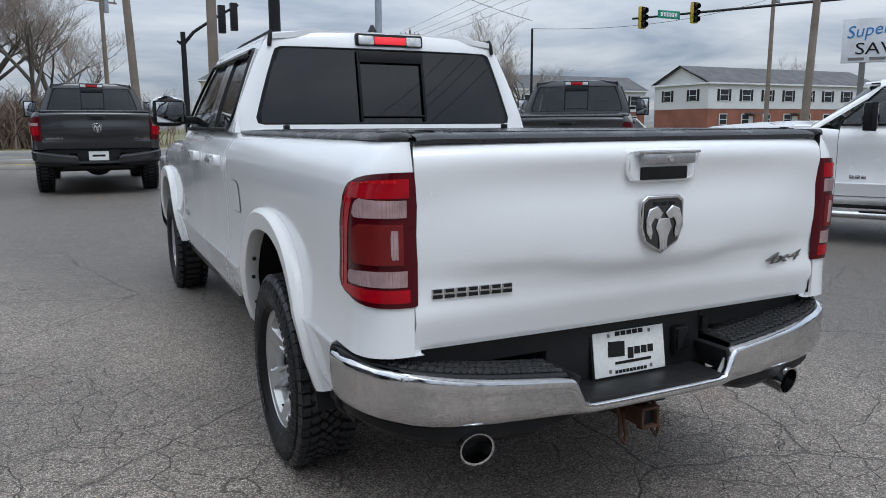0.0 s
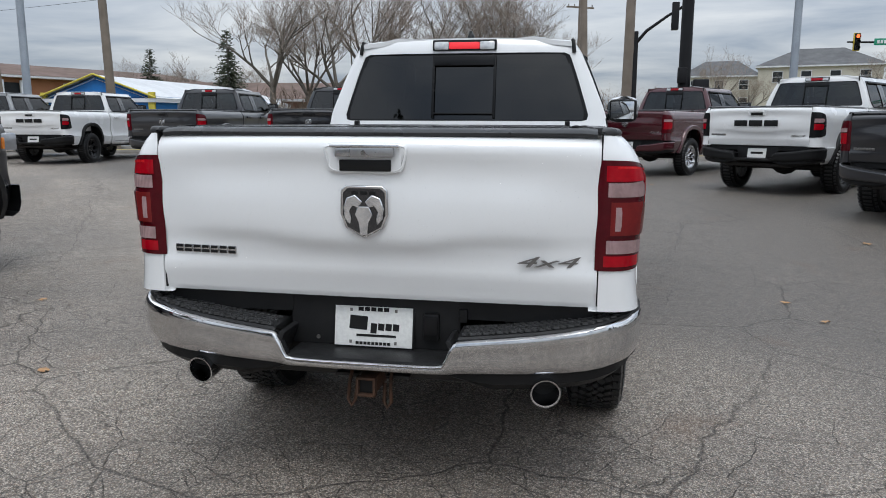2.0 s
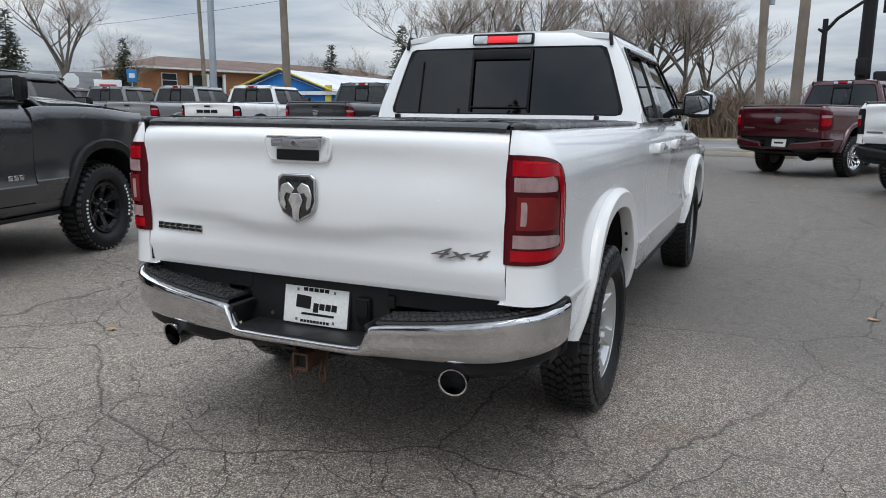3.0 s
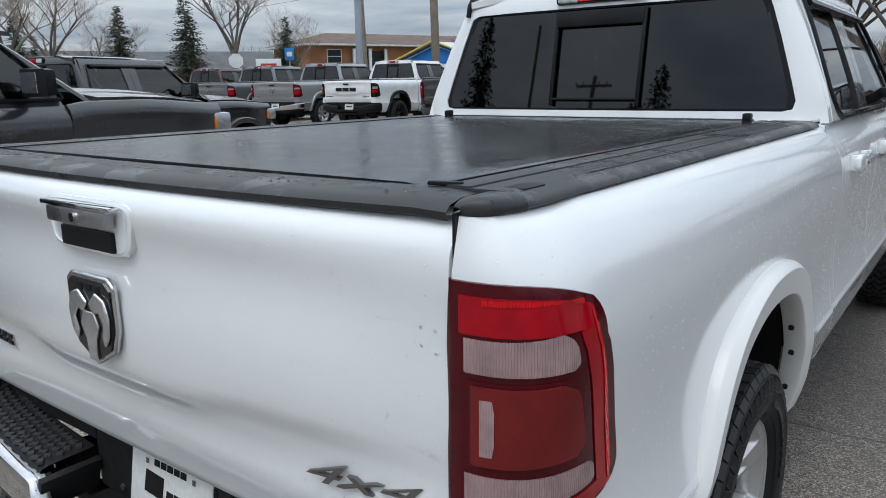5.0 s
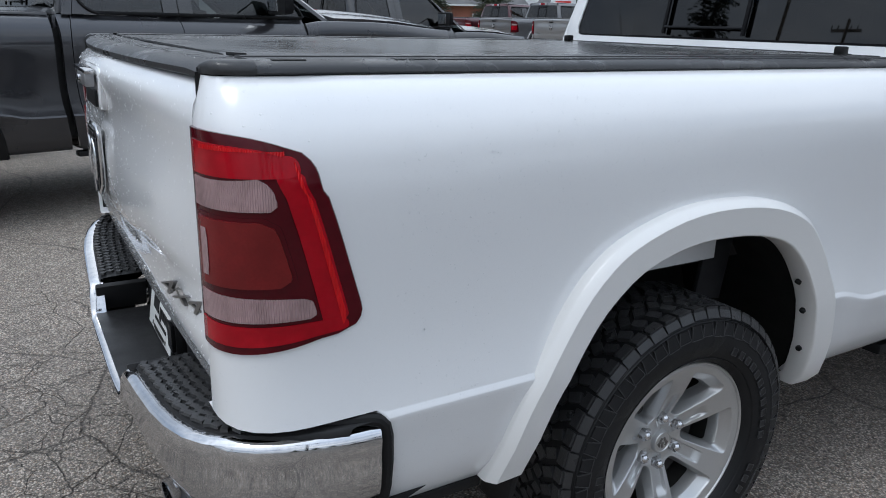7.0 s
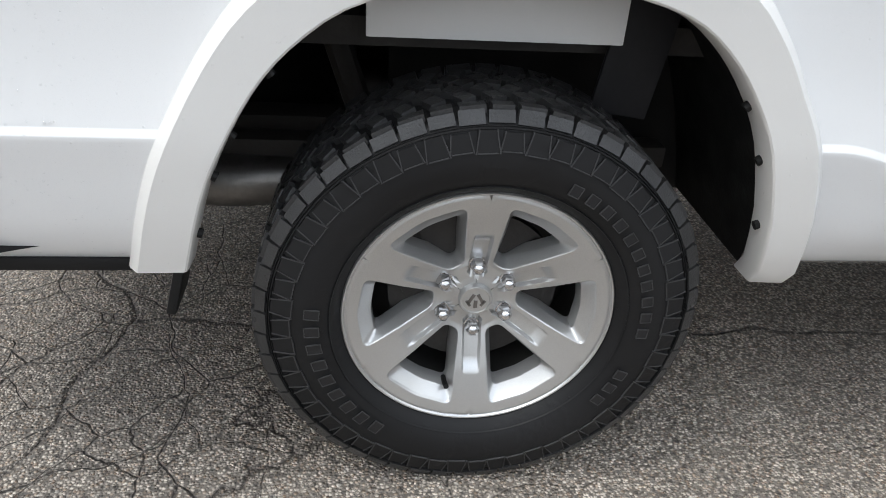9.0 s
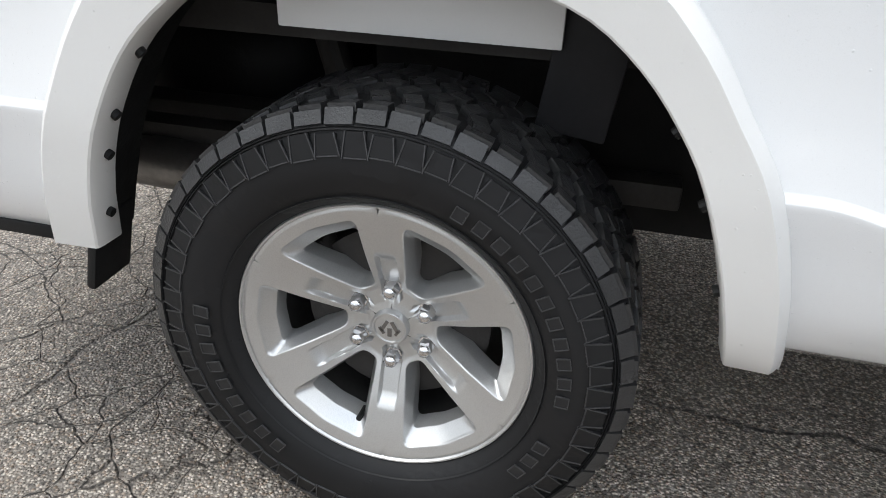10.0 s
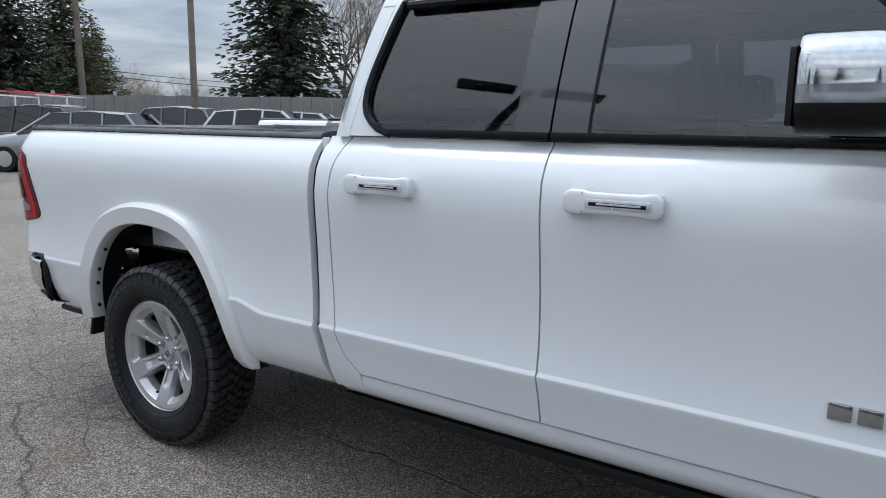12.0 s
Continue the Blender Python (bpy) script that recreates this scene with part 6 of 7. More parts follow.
bm = grid(bmesh.new(), [[(x, y, rise(y)) for x in (-900, -200, -60, -20, 0, 20, 60, 200, 900)] for y in ys])
tagged(part("ground", bm, ASPHALT), "damp cracked grey-brown asphalt of a car lot", "ground", kind="structure")
UP = 0.30
sheet("verge", -120, -4, 20.6, 23.5, UP + 0.012, GRASS, "strip of dry winter grass")
sheet("road", -200, 200, 24.2, 34.0, UP + 0.012, ROAD, "two-lane grey asphalt road")
sheet("far_verge", -300, 300, 35.0, 300, UP + 0.016, GRASS, "dry winter grass beyond the road")
for y, x0, x1 in ((20.3, -40, 12), (24.0, -90, 60), (34.4, -90, 60)):
    k = tagged(part("kerb", boxed(((x0 + x1) / 2, y, UP + 0.06), (x1 - x0, 0.16, 0.14), None, 0.02), CONCRETE), "pale concrete kerb beside the road", "kerb", kind="structure")
    if y == 20.3:
        part("kerb_stripe", boxed(((x0 + x1) / 2, y, UP + 0.132), (x1 - x0, 0.15, 0.004)), YELLOW, k, "worn yellow kerb paint")
for k in range(18):
    tagged(part("lane_line", boxed((-45 + k * 6, 29.2, UP + 0.018), (3.0, 0.12, 0.004)), YELLOW), "worn yellow lane mark on the road", "road marking", kind="structure")

# ---------------------------------------------------------------- the white pickup
HERO = pickup("white crew-cab pickup truck, wet, with a black bed cover", WHITE, pose(0, 0, 0), True, chrome=True, flare=FLARE_W, gate_label="white tailgate with a chrome emblem")

# ---------------------------------------------------------------- parked pickups
BLACKRIM = dict(rim=GLOSSBLACK, rim_label="gloss black alloy rim", black=True)
CHROMERIM = dict(rim=CHROME, rim_label="chrome alloy rim", spokes=8, lettered=True)


def parked(x, y, turn=0.0, high=1.0):
    """On the rising ground: level across, pitched as the ground under its axles is."""
    m = pose(x, y, 0, 0, 0, turn)
    a, b = rise(y), rise((m @ Vector((0, 3.9, 0))).y)
    return pose(x, y, a, math.degrees(math.atan2(b - a, 3.9)), 0, 0) @ pose(0, 0, 0, 0, 0, turn) if turn == 0 else pose(x, y, a, 0, 0, turn) @ pose(0, 0, 0, math.degrees(math.atan2(b - a, 3.9)), 0, 0)


pickup("dark grey heavy-duty pickup truck parked at the road", GREY_P, parked(-1.40, 11.8), bumper=GREY_P, bumper_label="grey step bumper", tow_mirror=True, wheel=BLACKRIM)
pickup("black heavy-duty pickup truck parked at the road", BLACK_P, parked(-4.95, 12.5), bumper=BLACK_P, bumper_label="black step bumper", wheel=CHROMERIM)
pickup("charcoal pickup truck with black wheels, no plate", GREY_P, parked(-8.75, 13.2), bumper=GREY_P, bumper_label="grey step bumper", wheel=BLACKRIM, plate=False)
pickup("white pickup truck with black badge bars and black bumper", WHITE_FAR, parked(-13.4, 14.5, 5), bumper=PLASTIC, bumper_label="black step bumper", wheel=BLACKRIM, emblem=False, big_bars=True, lamp="dark", flare=PLASTIC)
pickup("silver pickup truck with a chrome bumper", SILVER_P, parked(-16.5, 14.5, 5))
pickup("grey pickup truck between a silver and a red one", TAN_P, parked(-19.9, 14.7, 6))
pickup("red pickup truck at the end of the row", RED_P, parked(-23.3, 15.0, 7), bumper=RED_P, bumper_label="red step bumper")
pickup("maroon heavy-duty pickup truck with chrome wheels", RED_P, parked(2.28, 13.7, -32), bumper=RED_P, bumper_label="maroon step bumper", wheel=CHROMERIM)
pickup("white off-road pickup truck with black flares and badge bars", WHITE_FAR, parked(4.2, 9.9, -37), bumper=PLASTIC, bumper_label="black step bumper", emblem=False, big_bars=True, lamp="dark", flare=PLASTIC, wheel=BLACKRIM)
pickup("dark grey heavy-duty pickup truck with a dealer plate", GREY_P, parked(5.5, 6.95, -40), bumper=GREY_P, bumper_label="grey step bumper", tow_mirror=True)
pickup("white heavy-duty pickup truck with chrome wheels", WHITE_FAR, pose(8.70, 0.74, 0, 0, 0, 28), wheel=CHROMERIM, tow_mirror=True, tall=0.08, step=True)
PW = pickup("charcoal off-road pickup truck with black lettered tyres", CHAR_P, pose(-4.64, -2.25, 0, 0, 0, 13.6) @ Matrix.Scale(1.05, 4), bumper=PLASTIC, bumper_label="black step bumper", wheel=dict(BLACKRIM, lettered=True), flare=PLASTIC, scoop=0.7, tall=0.10, radius=0.425, lamp_detail=False)
for i in range(10):
    part("decal_bar", boxed((side_x(1.1) + 0.002, -0.72 + (i % 2) * 0.10, 1.24 - (i // 2) * 0.105), (0.004, 0.075, 0.085)), DECAL, PW, "grey side decal bar")
pickup("black pickup truck parked beside a charcoal one", BLACK_P, pose(-8.15, 1.60, 0, 0, 0, 13.6), wheel=BLACKRIM, bumper=PLASTIC, bumper_label="black step bumper", scoop=0.7, tall=0.05)
pickup("tall white pickup truck behind the charcoal one", WHITE_FAR, pose(-6.9, -6.0, 0, 0, 0, 13.6) @ Matrix.Scale(1.04, 4), tow_mirror=True)


# ---------------------------------------------------------------- trees
def limb(bm, p, d, length, r, depth, rng, spread, up, twigs):
    """A limb and its branches; the thinnest are three-sided and go into twigs."""
    n = 4
    pts, rad, q, dd = [p.copy()], [r], p.copy(), d.copy()
    for i in range(n):
        dd = (dd + Vector((rng.uniform(-1, 1), rng.uniform(-1, 1), rng.uniform(-0.6, 1) * up)) * 0.16).normalized()
        q = q + dd * length / n
        pts.append(q.copy())
        rad.append(r * (1 - 0.55 * (i + 1) / n))
    tube(bm if depth > 2 else twigs, pts, rad, 6 if depth > 3 else 3, False)
    if depth == 0:
        return
    kids = 4 if depth > 2 else 5
    for k in range(kids):
        f = 0.35 + 0.65 * (k + rng.random()) / kids
        i = min(int(f * n), n - 1)
        at = pts[i].lerp(pts[i + 1], f * n - i)
        side = Vector((rng.uniform(-1, 1), rng.uniform(-1, 1), rng.uniform(-0.1, 0.7))).normalized()
        nd = (dd * (1 - spread) + side * spread).normalized()
        limb(bm, at, nd, length * rng.uniform(0.5, 0.72), max(rad[i] * 0.58, 0.007), depth - 1, rng, spread, up, twigs)


def bare_tree(seed, height, label, spread=0.55):
    rng = random.Random(seed)
    t = thing("bare_tree", label, "tree", "bare trees")
    bm, tw = bmesh.new(), bmesh.new()
    base = 0.30 * height
    tube(bm, [(0, 0, -0.1), (0.03, 0, base * 0.5), (0, 0.04, base)], [0.024 * height, 0.019 * height, 0.016 * height], 8, False)
    for k in range(5):
        a = k * 2 * math.pi / 5 + rng.uniform(-0.4, 0.4)
        tilt = 0.25 if k == 0 else rng.uniform(0.45, 0.95)
        limb(bm, Vector((0, 0.03, base * rng.uniform(0.75, 1.0))), Vector((math.cos(a) * tilt, math.sin(a) * tilt, 1)).normalized(), height * rng.uniform(0.30, 0.40), 0.0105 * height, 4, rng, spread, 0.8, tw)
    part("trunk", bm, BARK, t, weld=False)
    part("crown", tw, TWIG, t, "leafless twigs", weld=False)
    return t


def conifer(seed, height, width, mat, label, name="spruce_tree", bare=0.12, droop=0.35):
    rng = random.Random(seed)
    t = thing(name, label, "tree", "evergreen trees")
    part("trunk", tube(bmesh.new(), [(0, 0, -0.1), (0, 0, height * 0.5), (0, 0, height)], [0.022 * height, 0.014 * height, 0.02], 7, False), BARK, t)
    vs, fs = [], []

    def tuft(p, d, size):
        side = d.cross(Vector((0, 0, 1)))
        side = side.normalized() if side.length > 0.01 else Vector((1, 0, 0))
        up = side.cross(d)
        for s in (-1, 1, 0):
            k = len(vs)
            out = (d + side * s * rng.uniform(0.5, 0.9) + up * rng.uniform(-0.5, 0.2)).normalized() * size * rng.uniform(0.7, 1.2)
            w = (side * 0.15 + up * rng.uniform(-0.2, 0.2)) * size
            vs.extend((p - w, p + w, p + out + w * 0.4, p + out - w * 0.4))
            fs.append((k, k + 1, k + 2, k + 3))

    z = bare * height
    while z < height * 0.985:
        f = (z - bare * height) / (height * (1 - bare))
        reach = width / 2 * (1 - f) ** 0.8 * (0.55 + 0.45 * min(f * 6, 1)) + 0.12
        for k in range(max(6, int(15 * (1 - f) + 6))):
            a = rng.uniform(0, 2 * math.pi)
            r = reach * rng.uniform(0.6, 1.12)
            d = Vector((math.cos(a), math.sin(a), -droop * rng.uniform(0.2, 1.2)))
            steps = max(3, int(r / (0.035 * height) * 2.6))
            for i in range(1, steps + 1):
                q = i / steps
                p = Vector((d.x * r * q, d.y * r * q, z + d.z * r * q * (1 - 0.5 * q)))
                tuft(p + Vector((rng.uniform(-1, 1), rng.uniform(-1, 1), rng.uniform(-1, 1))) * 0.012 * height, Vector((d.x, d.y, d.z * 0.4)).normalized(), 0.025 * height * (0.7 + 0.5 * (1 - q)))
        z += height * 0.022 * rng.uniform(0.7, 1.3)
    me = bpy.data.meshes.new("crown")
    me.from_pydata(vs, [], fs)
    me.update()
    mesh_part("crown", me, mat, t, "dark green needles")
    return t


TREES = [bare_tree(k + 3, 11.0, "leafless grey tree with fine twigs", sp) for k, sp in enumerate((0.50, 0.60, 0.55))]


def at_bearing(eye, deg, dist):
    return eye[0] + dist * math.sin(radians(deg)), eye[1] + dist * math.cos(radians(deg))


def plant(src, x, y, sc, turn, sz=None):
    m = Matrix.LocRotScale((x, y, rise(y)), Euler((0, 0, turn)), None)
    t = copy_thing(src, m)
    t.scale = (sc, sc, sz or sc)
    return t


C0, C15, C45 = (-1.64, -3.02), (0.11, -3.75), (1.65, -2.4)
spots = [(C15, -22.6, 47, 1.02), (C15, -20.0, 50, 0.95), (C15, -17.8, 46, 1.05), (C15, -15.4, 52, 1.1), (C15, -12.2, 50, 1.0), (C15, -9.6, 48, 1.05), (C15, -7.0, 53, 1.0), (C15, -4.6, 50, 0.95),
         (C0, -5.5, 52, 1.15), (C0, -1.6, 58, 1.0), (C0, 0.2, 70, 0.9), (C15, 27.5, 84, 1.15), (C15, 30.5, 78, 0.95), (C15, 23.5, 110, 1.0), (C15, 20.4, 95, 0.85), (C0, 11, 95, 0.8), (C0, 13, 100, 0.8), (C0, 37.6, 130, 0.85), (C0, 50.0, 132, 1.0),
         ((0, 0), -52.7, 49.5, 0.95), (C45, -60.4, 66, 0.8), (C45, -66.0, 50, 0.9), (C45, -69.0, 58, 1.0), (C45, -63.5, 62, 0.95), (C15, -28.2, 80, 0.75), (C15, -30.0, 84, 0.7), (C15, -33.0, 86, 0.7), (C45, -47.4, 75, 0.7), (C15, -25.0, 78, 0.8)]
for i, (eye, deg, dist, sc) in enumerate(spots):
    x, y = at_bearing(eye, deg, dist)
    if i < 3:
        TREES[i].matrix_world = Matrix.LocRotScale((x, y, rise(y)), Euler((0, 0, i)), (sc, sc, sc))
    else:
        plant(TREES[i % 3], x, y, sc, i * 1.7, sc * (1.0 + 0.08 * (i % 4 - 1)))

SPRUCES = [conifer(11, 9.0, 4.4, NEEDLE, "dark green spruce with drooping branches"), conifer(12, 14.0, 7.2, NEEDLE, "tall dense dark green spruce"), conifer(13, 11.0, 6.8, PINE, "yellowish-green pine with an open crown", "pine_tree", 0.28, 0.05)]
cams = (2.816, 2.831)
ahead12, right12 = Vector((-0.821, -0.571)), Vector((-0.571, 0.821))


def behind(px, dist):
    d = ahead12 + right12 * ((px - 784) / 1305)
    return cams[0] + dist * d.x, cams[1] + dist * d.y


# the six at x 40 to 47 are unseen, added to darken the door glass reflections
ev = [(0, *at_bearing(C15, -25.9, 62), 0.92), (0, *at_bearing(C15, -31.2, 60), 0.72), (0, -34.3, 30, 0.60), (0, -44.4, 30, 0.84), (0, -52.8, 30, 0.82), (0, -60.0, 27, 0.6), (0, -52.0, 22, 0.68), (0, -48.0, 16, 0.9),
      (1, *behind(508, 36), 1.0), (1, *behind(22, 32), 0.82), (1, *behind(-70, 34), 1.05), (2, *behind(128, 38), 0.82), (2, *behind(178, 44), 0.66), (1, 44, 14, 0.8), (1, 47, 6, 0.75), (0, 42, -3, 1.1), (1, 46, -10, 0.8), (0, 43, 21, 1.0), (1, 40, -18, 0.8), (1, 10, -38, 0.30), (1, 17, -44, 0.36), (0, 4, -46, 0.42), (0, 25, -40, 0.42)]
seen = set()
for i, (k, x, y, sc) in enumerate(ev):
    if k in seen:
        plant(SPRUCES[k], x, y, sc, i * 2.1)
    else:
        seen.add(k)
        SPRUCES[k].matrix_world = Matrix.LocRotScale((x, y, rise(y)), Euler((0, 0, i)), (sc, sc, sc))
for i, (px, d, sc) in enumerate(((225, 52, 0.45), (262, 54, 0.5), (330, 50, 0.42), (610, 44, 0.95), (640, 47, 1.0))):
    plant(TREES[i % 3], *behind(px, d), sc, i * 2.3)

# brown undergrowth below the bare trees, and a far belt of woods
rng = random.Random(5)


def thicket(name, label, spots_, h, mat, dens):
    vs, fs = [], []
    for x, y in spots_:
        for _ in range(dens):
            b = Vector((x + rng.gauss(0, 1.3), y + rng.gauss(0, 1.3), rise(y)))
            top = b + Vector((rng.gauss(0, 0.6), rng.gauss(0, 0.6), h * rng.uniform(0.4, 1.1)))
            for _ in range(7):
                q = b.lerp(top, rng.uniform(0.25, 1))
                e = q + Vector((rng.gauss(0, 0.5), rng.gauss(0, 0.5), rng.uniform(0.1, 0.9)))
                w = Vector((0.018, 0.012, 0)) * rng.uniform(0.5, 1.6)
                k = len(vs)
                vs.extend((q - w, q + w, e))
                fs.append((k, k + 1, k + 2))
            w = Vector((0.03, 0.02, 0))
            k = len(vs)
            vs.extend((b - w, b + w, top))
            fs.append((k, k + 1, k + 2))
    me = bpy.data.meshes.new(name)
    me.from_pydata(vs, [], fs)
    me.update()
    return tagged(mesh_part(name, me, mat), label, "undergrowth", kind="stuff")


thicket("undergrowth", "brown leafless thicket below bare trees", [at_bearing(C15, -21 + k * 0.45, 46 + (k % 5)) for k in range(50)], 2.8, BRUSH, 44)
thicket("undergrowth_by_the_road", "brown leafless thicket along the road", [at_bearing(C0, -9 + k * 0.42, 56 + (k % 4)) for k in range(26)], 2.3, BRUSH, 60)
thicket("far_woods", "far belt of leafless grey-brown woods", [at_bearing((0, 0), -75 + k * 0.62, 120 + 10 * math.sin(k * 2.1)) for k in range(240)], 7.0, TWIG, 16)

thicket("woods_behind_the_lot", "leafless grey-brown woods behind the lot", [at_bearing((0, 0), 100 + k * 0.62, 92 + 8 * math.sin(k * 1.7)) for k in range(205)], 6.0, TWIG, 18)


# ---------------------------------------------------------------- buildings
BRICK = stuff("orange_brick", (0.36, 0.165, 0.085), 0.9, color2=(0.27, 0.12, 0.065), scale=0.6, fine=14, bump=0.3)
BRICK2 = stuff("red_brick", (0.27, 0.105, 0.07), 0.9, color2=(0.20, 0.085, 0.06), scale=0.6, fine=14, bump=0.3)
SIDING = stuff("white_siding", (0.62, 0.63, 0.64), 0.7, color2=(0.55, 0.56, 0.57), scale=0.4, fine=8)
BEIGE = stuff("beige_siding", (0.56, 0.53, 0.45), 0.75, color2=(0.49, 0.46, 0.39), scale=0.4, fine=8)
SHINGLE = stuff("grey_shingles", (0.115, 0.115, 0.118), 0.9, color2=(0.085, 0.085, 0.088), scale=0.8, fine=10, bump=0.5)
BROWNROOF = stuff("brown_shingles", (0.15, 0.095, 0.075), 0.9, color2=(0.11, 0.075, 0.06), scale=0.8, fine=10, bump=0.5)
WHITEROOF = stuff("white_metal_roof", (0.68, 0.69, 0.70), 0.5, scale=0.5, fine=4)
BLUEWALL = stuff("bright_blue_wall", (0.015, 0.17, 0.50), 0.6, scale=0.5, fine=6)
YELLOWTRIM = stuff("yellow_trim", (0.60, 0.50, 0.06), 0.6)
WINDOWPANE = stuff("window_pane", (0.03, 0.035, 0.04), 0.1, scale=1, fine=3)
SHUTTER = stuff("black_shutter", (0.02, 0.02, 0.022), 0.7)


def window(parent, m, w, h, shutters=False, frame_mat=None):
    win = part("window", box(bmesh.new(), (0, 0, 0), (w + 0.16, 0.10, h + 0.16)), frame_mat or SIGNWHITE, parent)
    win.matrix_local = m
    part("pane", boxed((0, -0.045, 0), (w, 0.04, h)), WINDOWPANE, win)
    part("glazing_bar", boxed((0, -0.06, 0), (w, 0.04, 0.06)), frame_mat or SIGNWHITE, win)
    if shutters:
        for s in (1, -1):
            part("shutter", boxed((s * (w / 2 + 0.28), -0.03, 0), (0.36, 0.06, h + 0.1)), SHUTTER, win)
    return win


def house(label, m, w, d, h, roof_h, wall, roof, hip=0.0, lower=None, windows=(), over=0.4, category="house", gable_mat=None):
    """A block w wide (local x), d deep (local y, its front at -y), with the ridge along x; hip: how far the ridge is drawn in."""
    t = thing("house", label, category, "buildings round the lot")
    if lower:
        part("lower_wall", boxed((0, 0, h * 0.24), (w, d, h * 0.48)), lower, t)
        part("wall", boxed((0, 0, h * 0.74), (w + 0.10, d + 0.10, h * 0.52)), wall, t)
    else:
        part("wall", boxed((0, 0, h / 2), (w, d, h)), wall, t)
    a, b, r = w / 2 + over, d / 2 + over, w / 2 + over - hip
    z0, z1 = h - 0.1, h + roof_h
    bm = bmesh.new()
    for zz in (0.0, -0.22):
        vs = [bm.verts.new((x, y, z + zz)) for x, y, z in ((-a, -b, z0), (a, -b, z0), (a, b, z0), (-a, b, z0), (-r, 0, z1), (r, 0, z1))]
        for f in ((0, 1, 5, 4), (2, 3, 4, 5)) + (((1, 2, 5), (3, 0, 4)) if hip else ()):
            bm.faces.new([vs[i] for i in f])
    part("roof", bm, roof, t, weld=False)
    part("fascia", boxed((0, 0, z0 - 0.12), (2 * a - 0.04, 2 * b - 0.04, 0.22)), SIGNWHITE, t)
    if not hip:
        for s in (1, -1):
            bm = poly(bmesh.new(), [(s * w / 2, -d / 2, h - 0.1), (s * w / 2, d / 2, h - 0.1), (s * w / 2, 0, h + roof_h * 0.92)], Vector((-0.2 * s, 0, 0)), "x")
            part("gable", bm, gable_mat or wall, t)
    for side, u, z, ww, hh, sh in windows:
        if side == "front":
            mm = pose(u, -d / 2 - 0.06, z)
        else:
            q = -1 if side == "left" else 1
            mm = pose(q * (w / 2 + 0.06), u, z, 0, 0, 90 * q)
        window(t, mm, ww, hh, sh)
    t.matrix_world = Matrix.Translation((0, 0, rise(m.translation.y))) @ m
    return t


rowwin = [("front", -13 + k * 3.7, 4.6, 1.3, 1.3, True) for k in range(8)] + [("front", -13 + k * 3.7, 1.7, 1.1, 1.2, False) for k in range(8)] + [("left", -2.2, 4.6, 1.1, 1.3, True), ("left", 2.2, 4.6, 1.1, 1.3, True)]
ap = house("two-storey apartment house, white siding over red brick", pose(81.5, 68.5, 0), 31, 9.2, 6.2, 2.1, SIDING, SHINGLE, 0.0, BRICK2, rowwin, category="apartment house")
for k in range(3):
    dr = part("door", boxed((-8.5 + k * 8, -4.66, 1.05), (1.0, 0.12, 2.1)), SIGNWHITE, ap)
    part("door_canopy", boxed((-8.5 + k * 8, -5.2, 2.4), (1.9, 1.1, 0.15)), SHINGLE, dr)
house("white two-storey apartment house with a grey roof", pose(60, 90, 0), 30, 9.2, 6.2, 2.1, SIDING, SHINGLE, 0.0, BRICK2, rowwin, category="apartment house")
house("beige three-storey house with a grey hip roof", pose(33.0, 110, 0, 0, 0, -16), 15, 11, 9.0, 2.5, BEIGE, SHINGLE, 5.0, None, [("front", u, z, 1.2, 1.4, False) for u in (-5, -1.5, 2, 5.5) for z in (1.8, 4.7, 7.4)])
house("beige row house with a grey roof", pose(22.0, 122, 0, 0, 0, -12), 11, 10, 8.4, 2.4, BEIGE, SHINGLE, 3.5, None, [("front", u, z, 1.2, 1.3, False) for u in (-3.5, 0, 3.5) for z in (1.7, 4.3, 6.9)])
mo = house("two-storey orange brick building with a brown roof", pose(-55.1, 70.4, 0, 0, 0, 70), 34, 10, 5.6, 1.3, BRICK, BROWNROOF, 5.0, None, [("front", u, z, 1.5, 1.3, False) for u in (-14.3, -3.0, 1.5, 6.0, 11.0, 14.5) for z in (1.6, 4.2)], 0.9, "brick building")
for k in range(3):
    part("porch_post", boxed((-12.2 + k * 1.9, -5.5, 2.5), (0.28, 0.28, 5.0), None, 0.02), SIGNWHITE, mo)
part("stair_glass", boxed((-10.3, -5.06, 2.7), (3.8, 0.1, 4.2)), WINDOWPANE, mo)
house("low brown-roofed brick building behind a row of trucks", pose(-24.0, 63, 0, 0, 0, 14), 30, 9, 3.2, 1.5, BRICK2, BROWNROOF, 3.5, None, [("front", u, 1.7, 1.4, 1.2, False) for u in (-9, -4, 1, 6, 10)], 0.8, "brick building")
house("long low brick building with a grey roof", pose(-78.0, 46.2, 0, 0, 0, 56), 30, 9, 3.4, 1.9, BRICK2, SHINGLE, 0.0, None, [("front", u, 1.6, 1.2, 1.2, False) for u in (-10, -6, -1, 4, 9)], 0.6, "brick building")
ph = house("small brick house with a white columned porch", pose(-84.0, 41.0, 0, 0, 0, 64), 13, 8, 3.6, 1.9, BRICK2, SHINGLE, 0.0, None, [("front", u, 1.7, 1.1, 1.3, True) for u in (-4, 4)])
bm = poly(bmesh.new(), [(-2.6, -6.2, 3.2), (2.6, -6.2, 3.2), (0, -6.2, 4.9)], Vector((0, 2.2, 0)), "y")
part("porch_gable", bm, SIGNWHITE, ph)
for k in range(4):
    part("porch_column", tube(bmesh.new(), [(-2.2 + k * 1.47, -6.0, 0), (-2.2 + k * 1.47, -6.0, 3.2)], 0.16, 10), SIGNWHITE, ph)
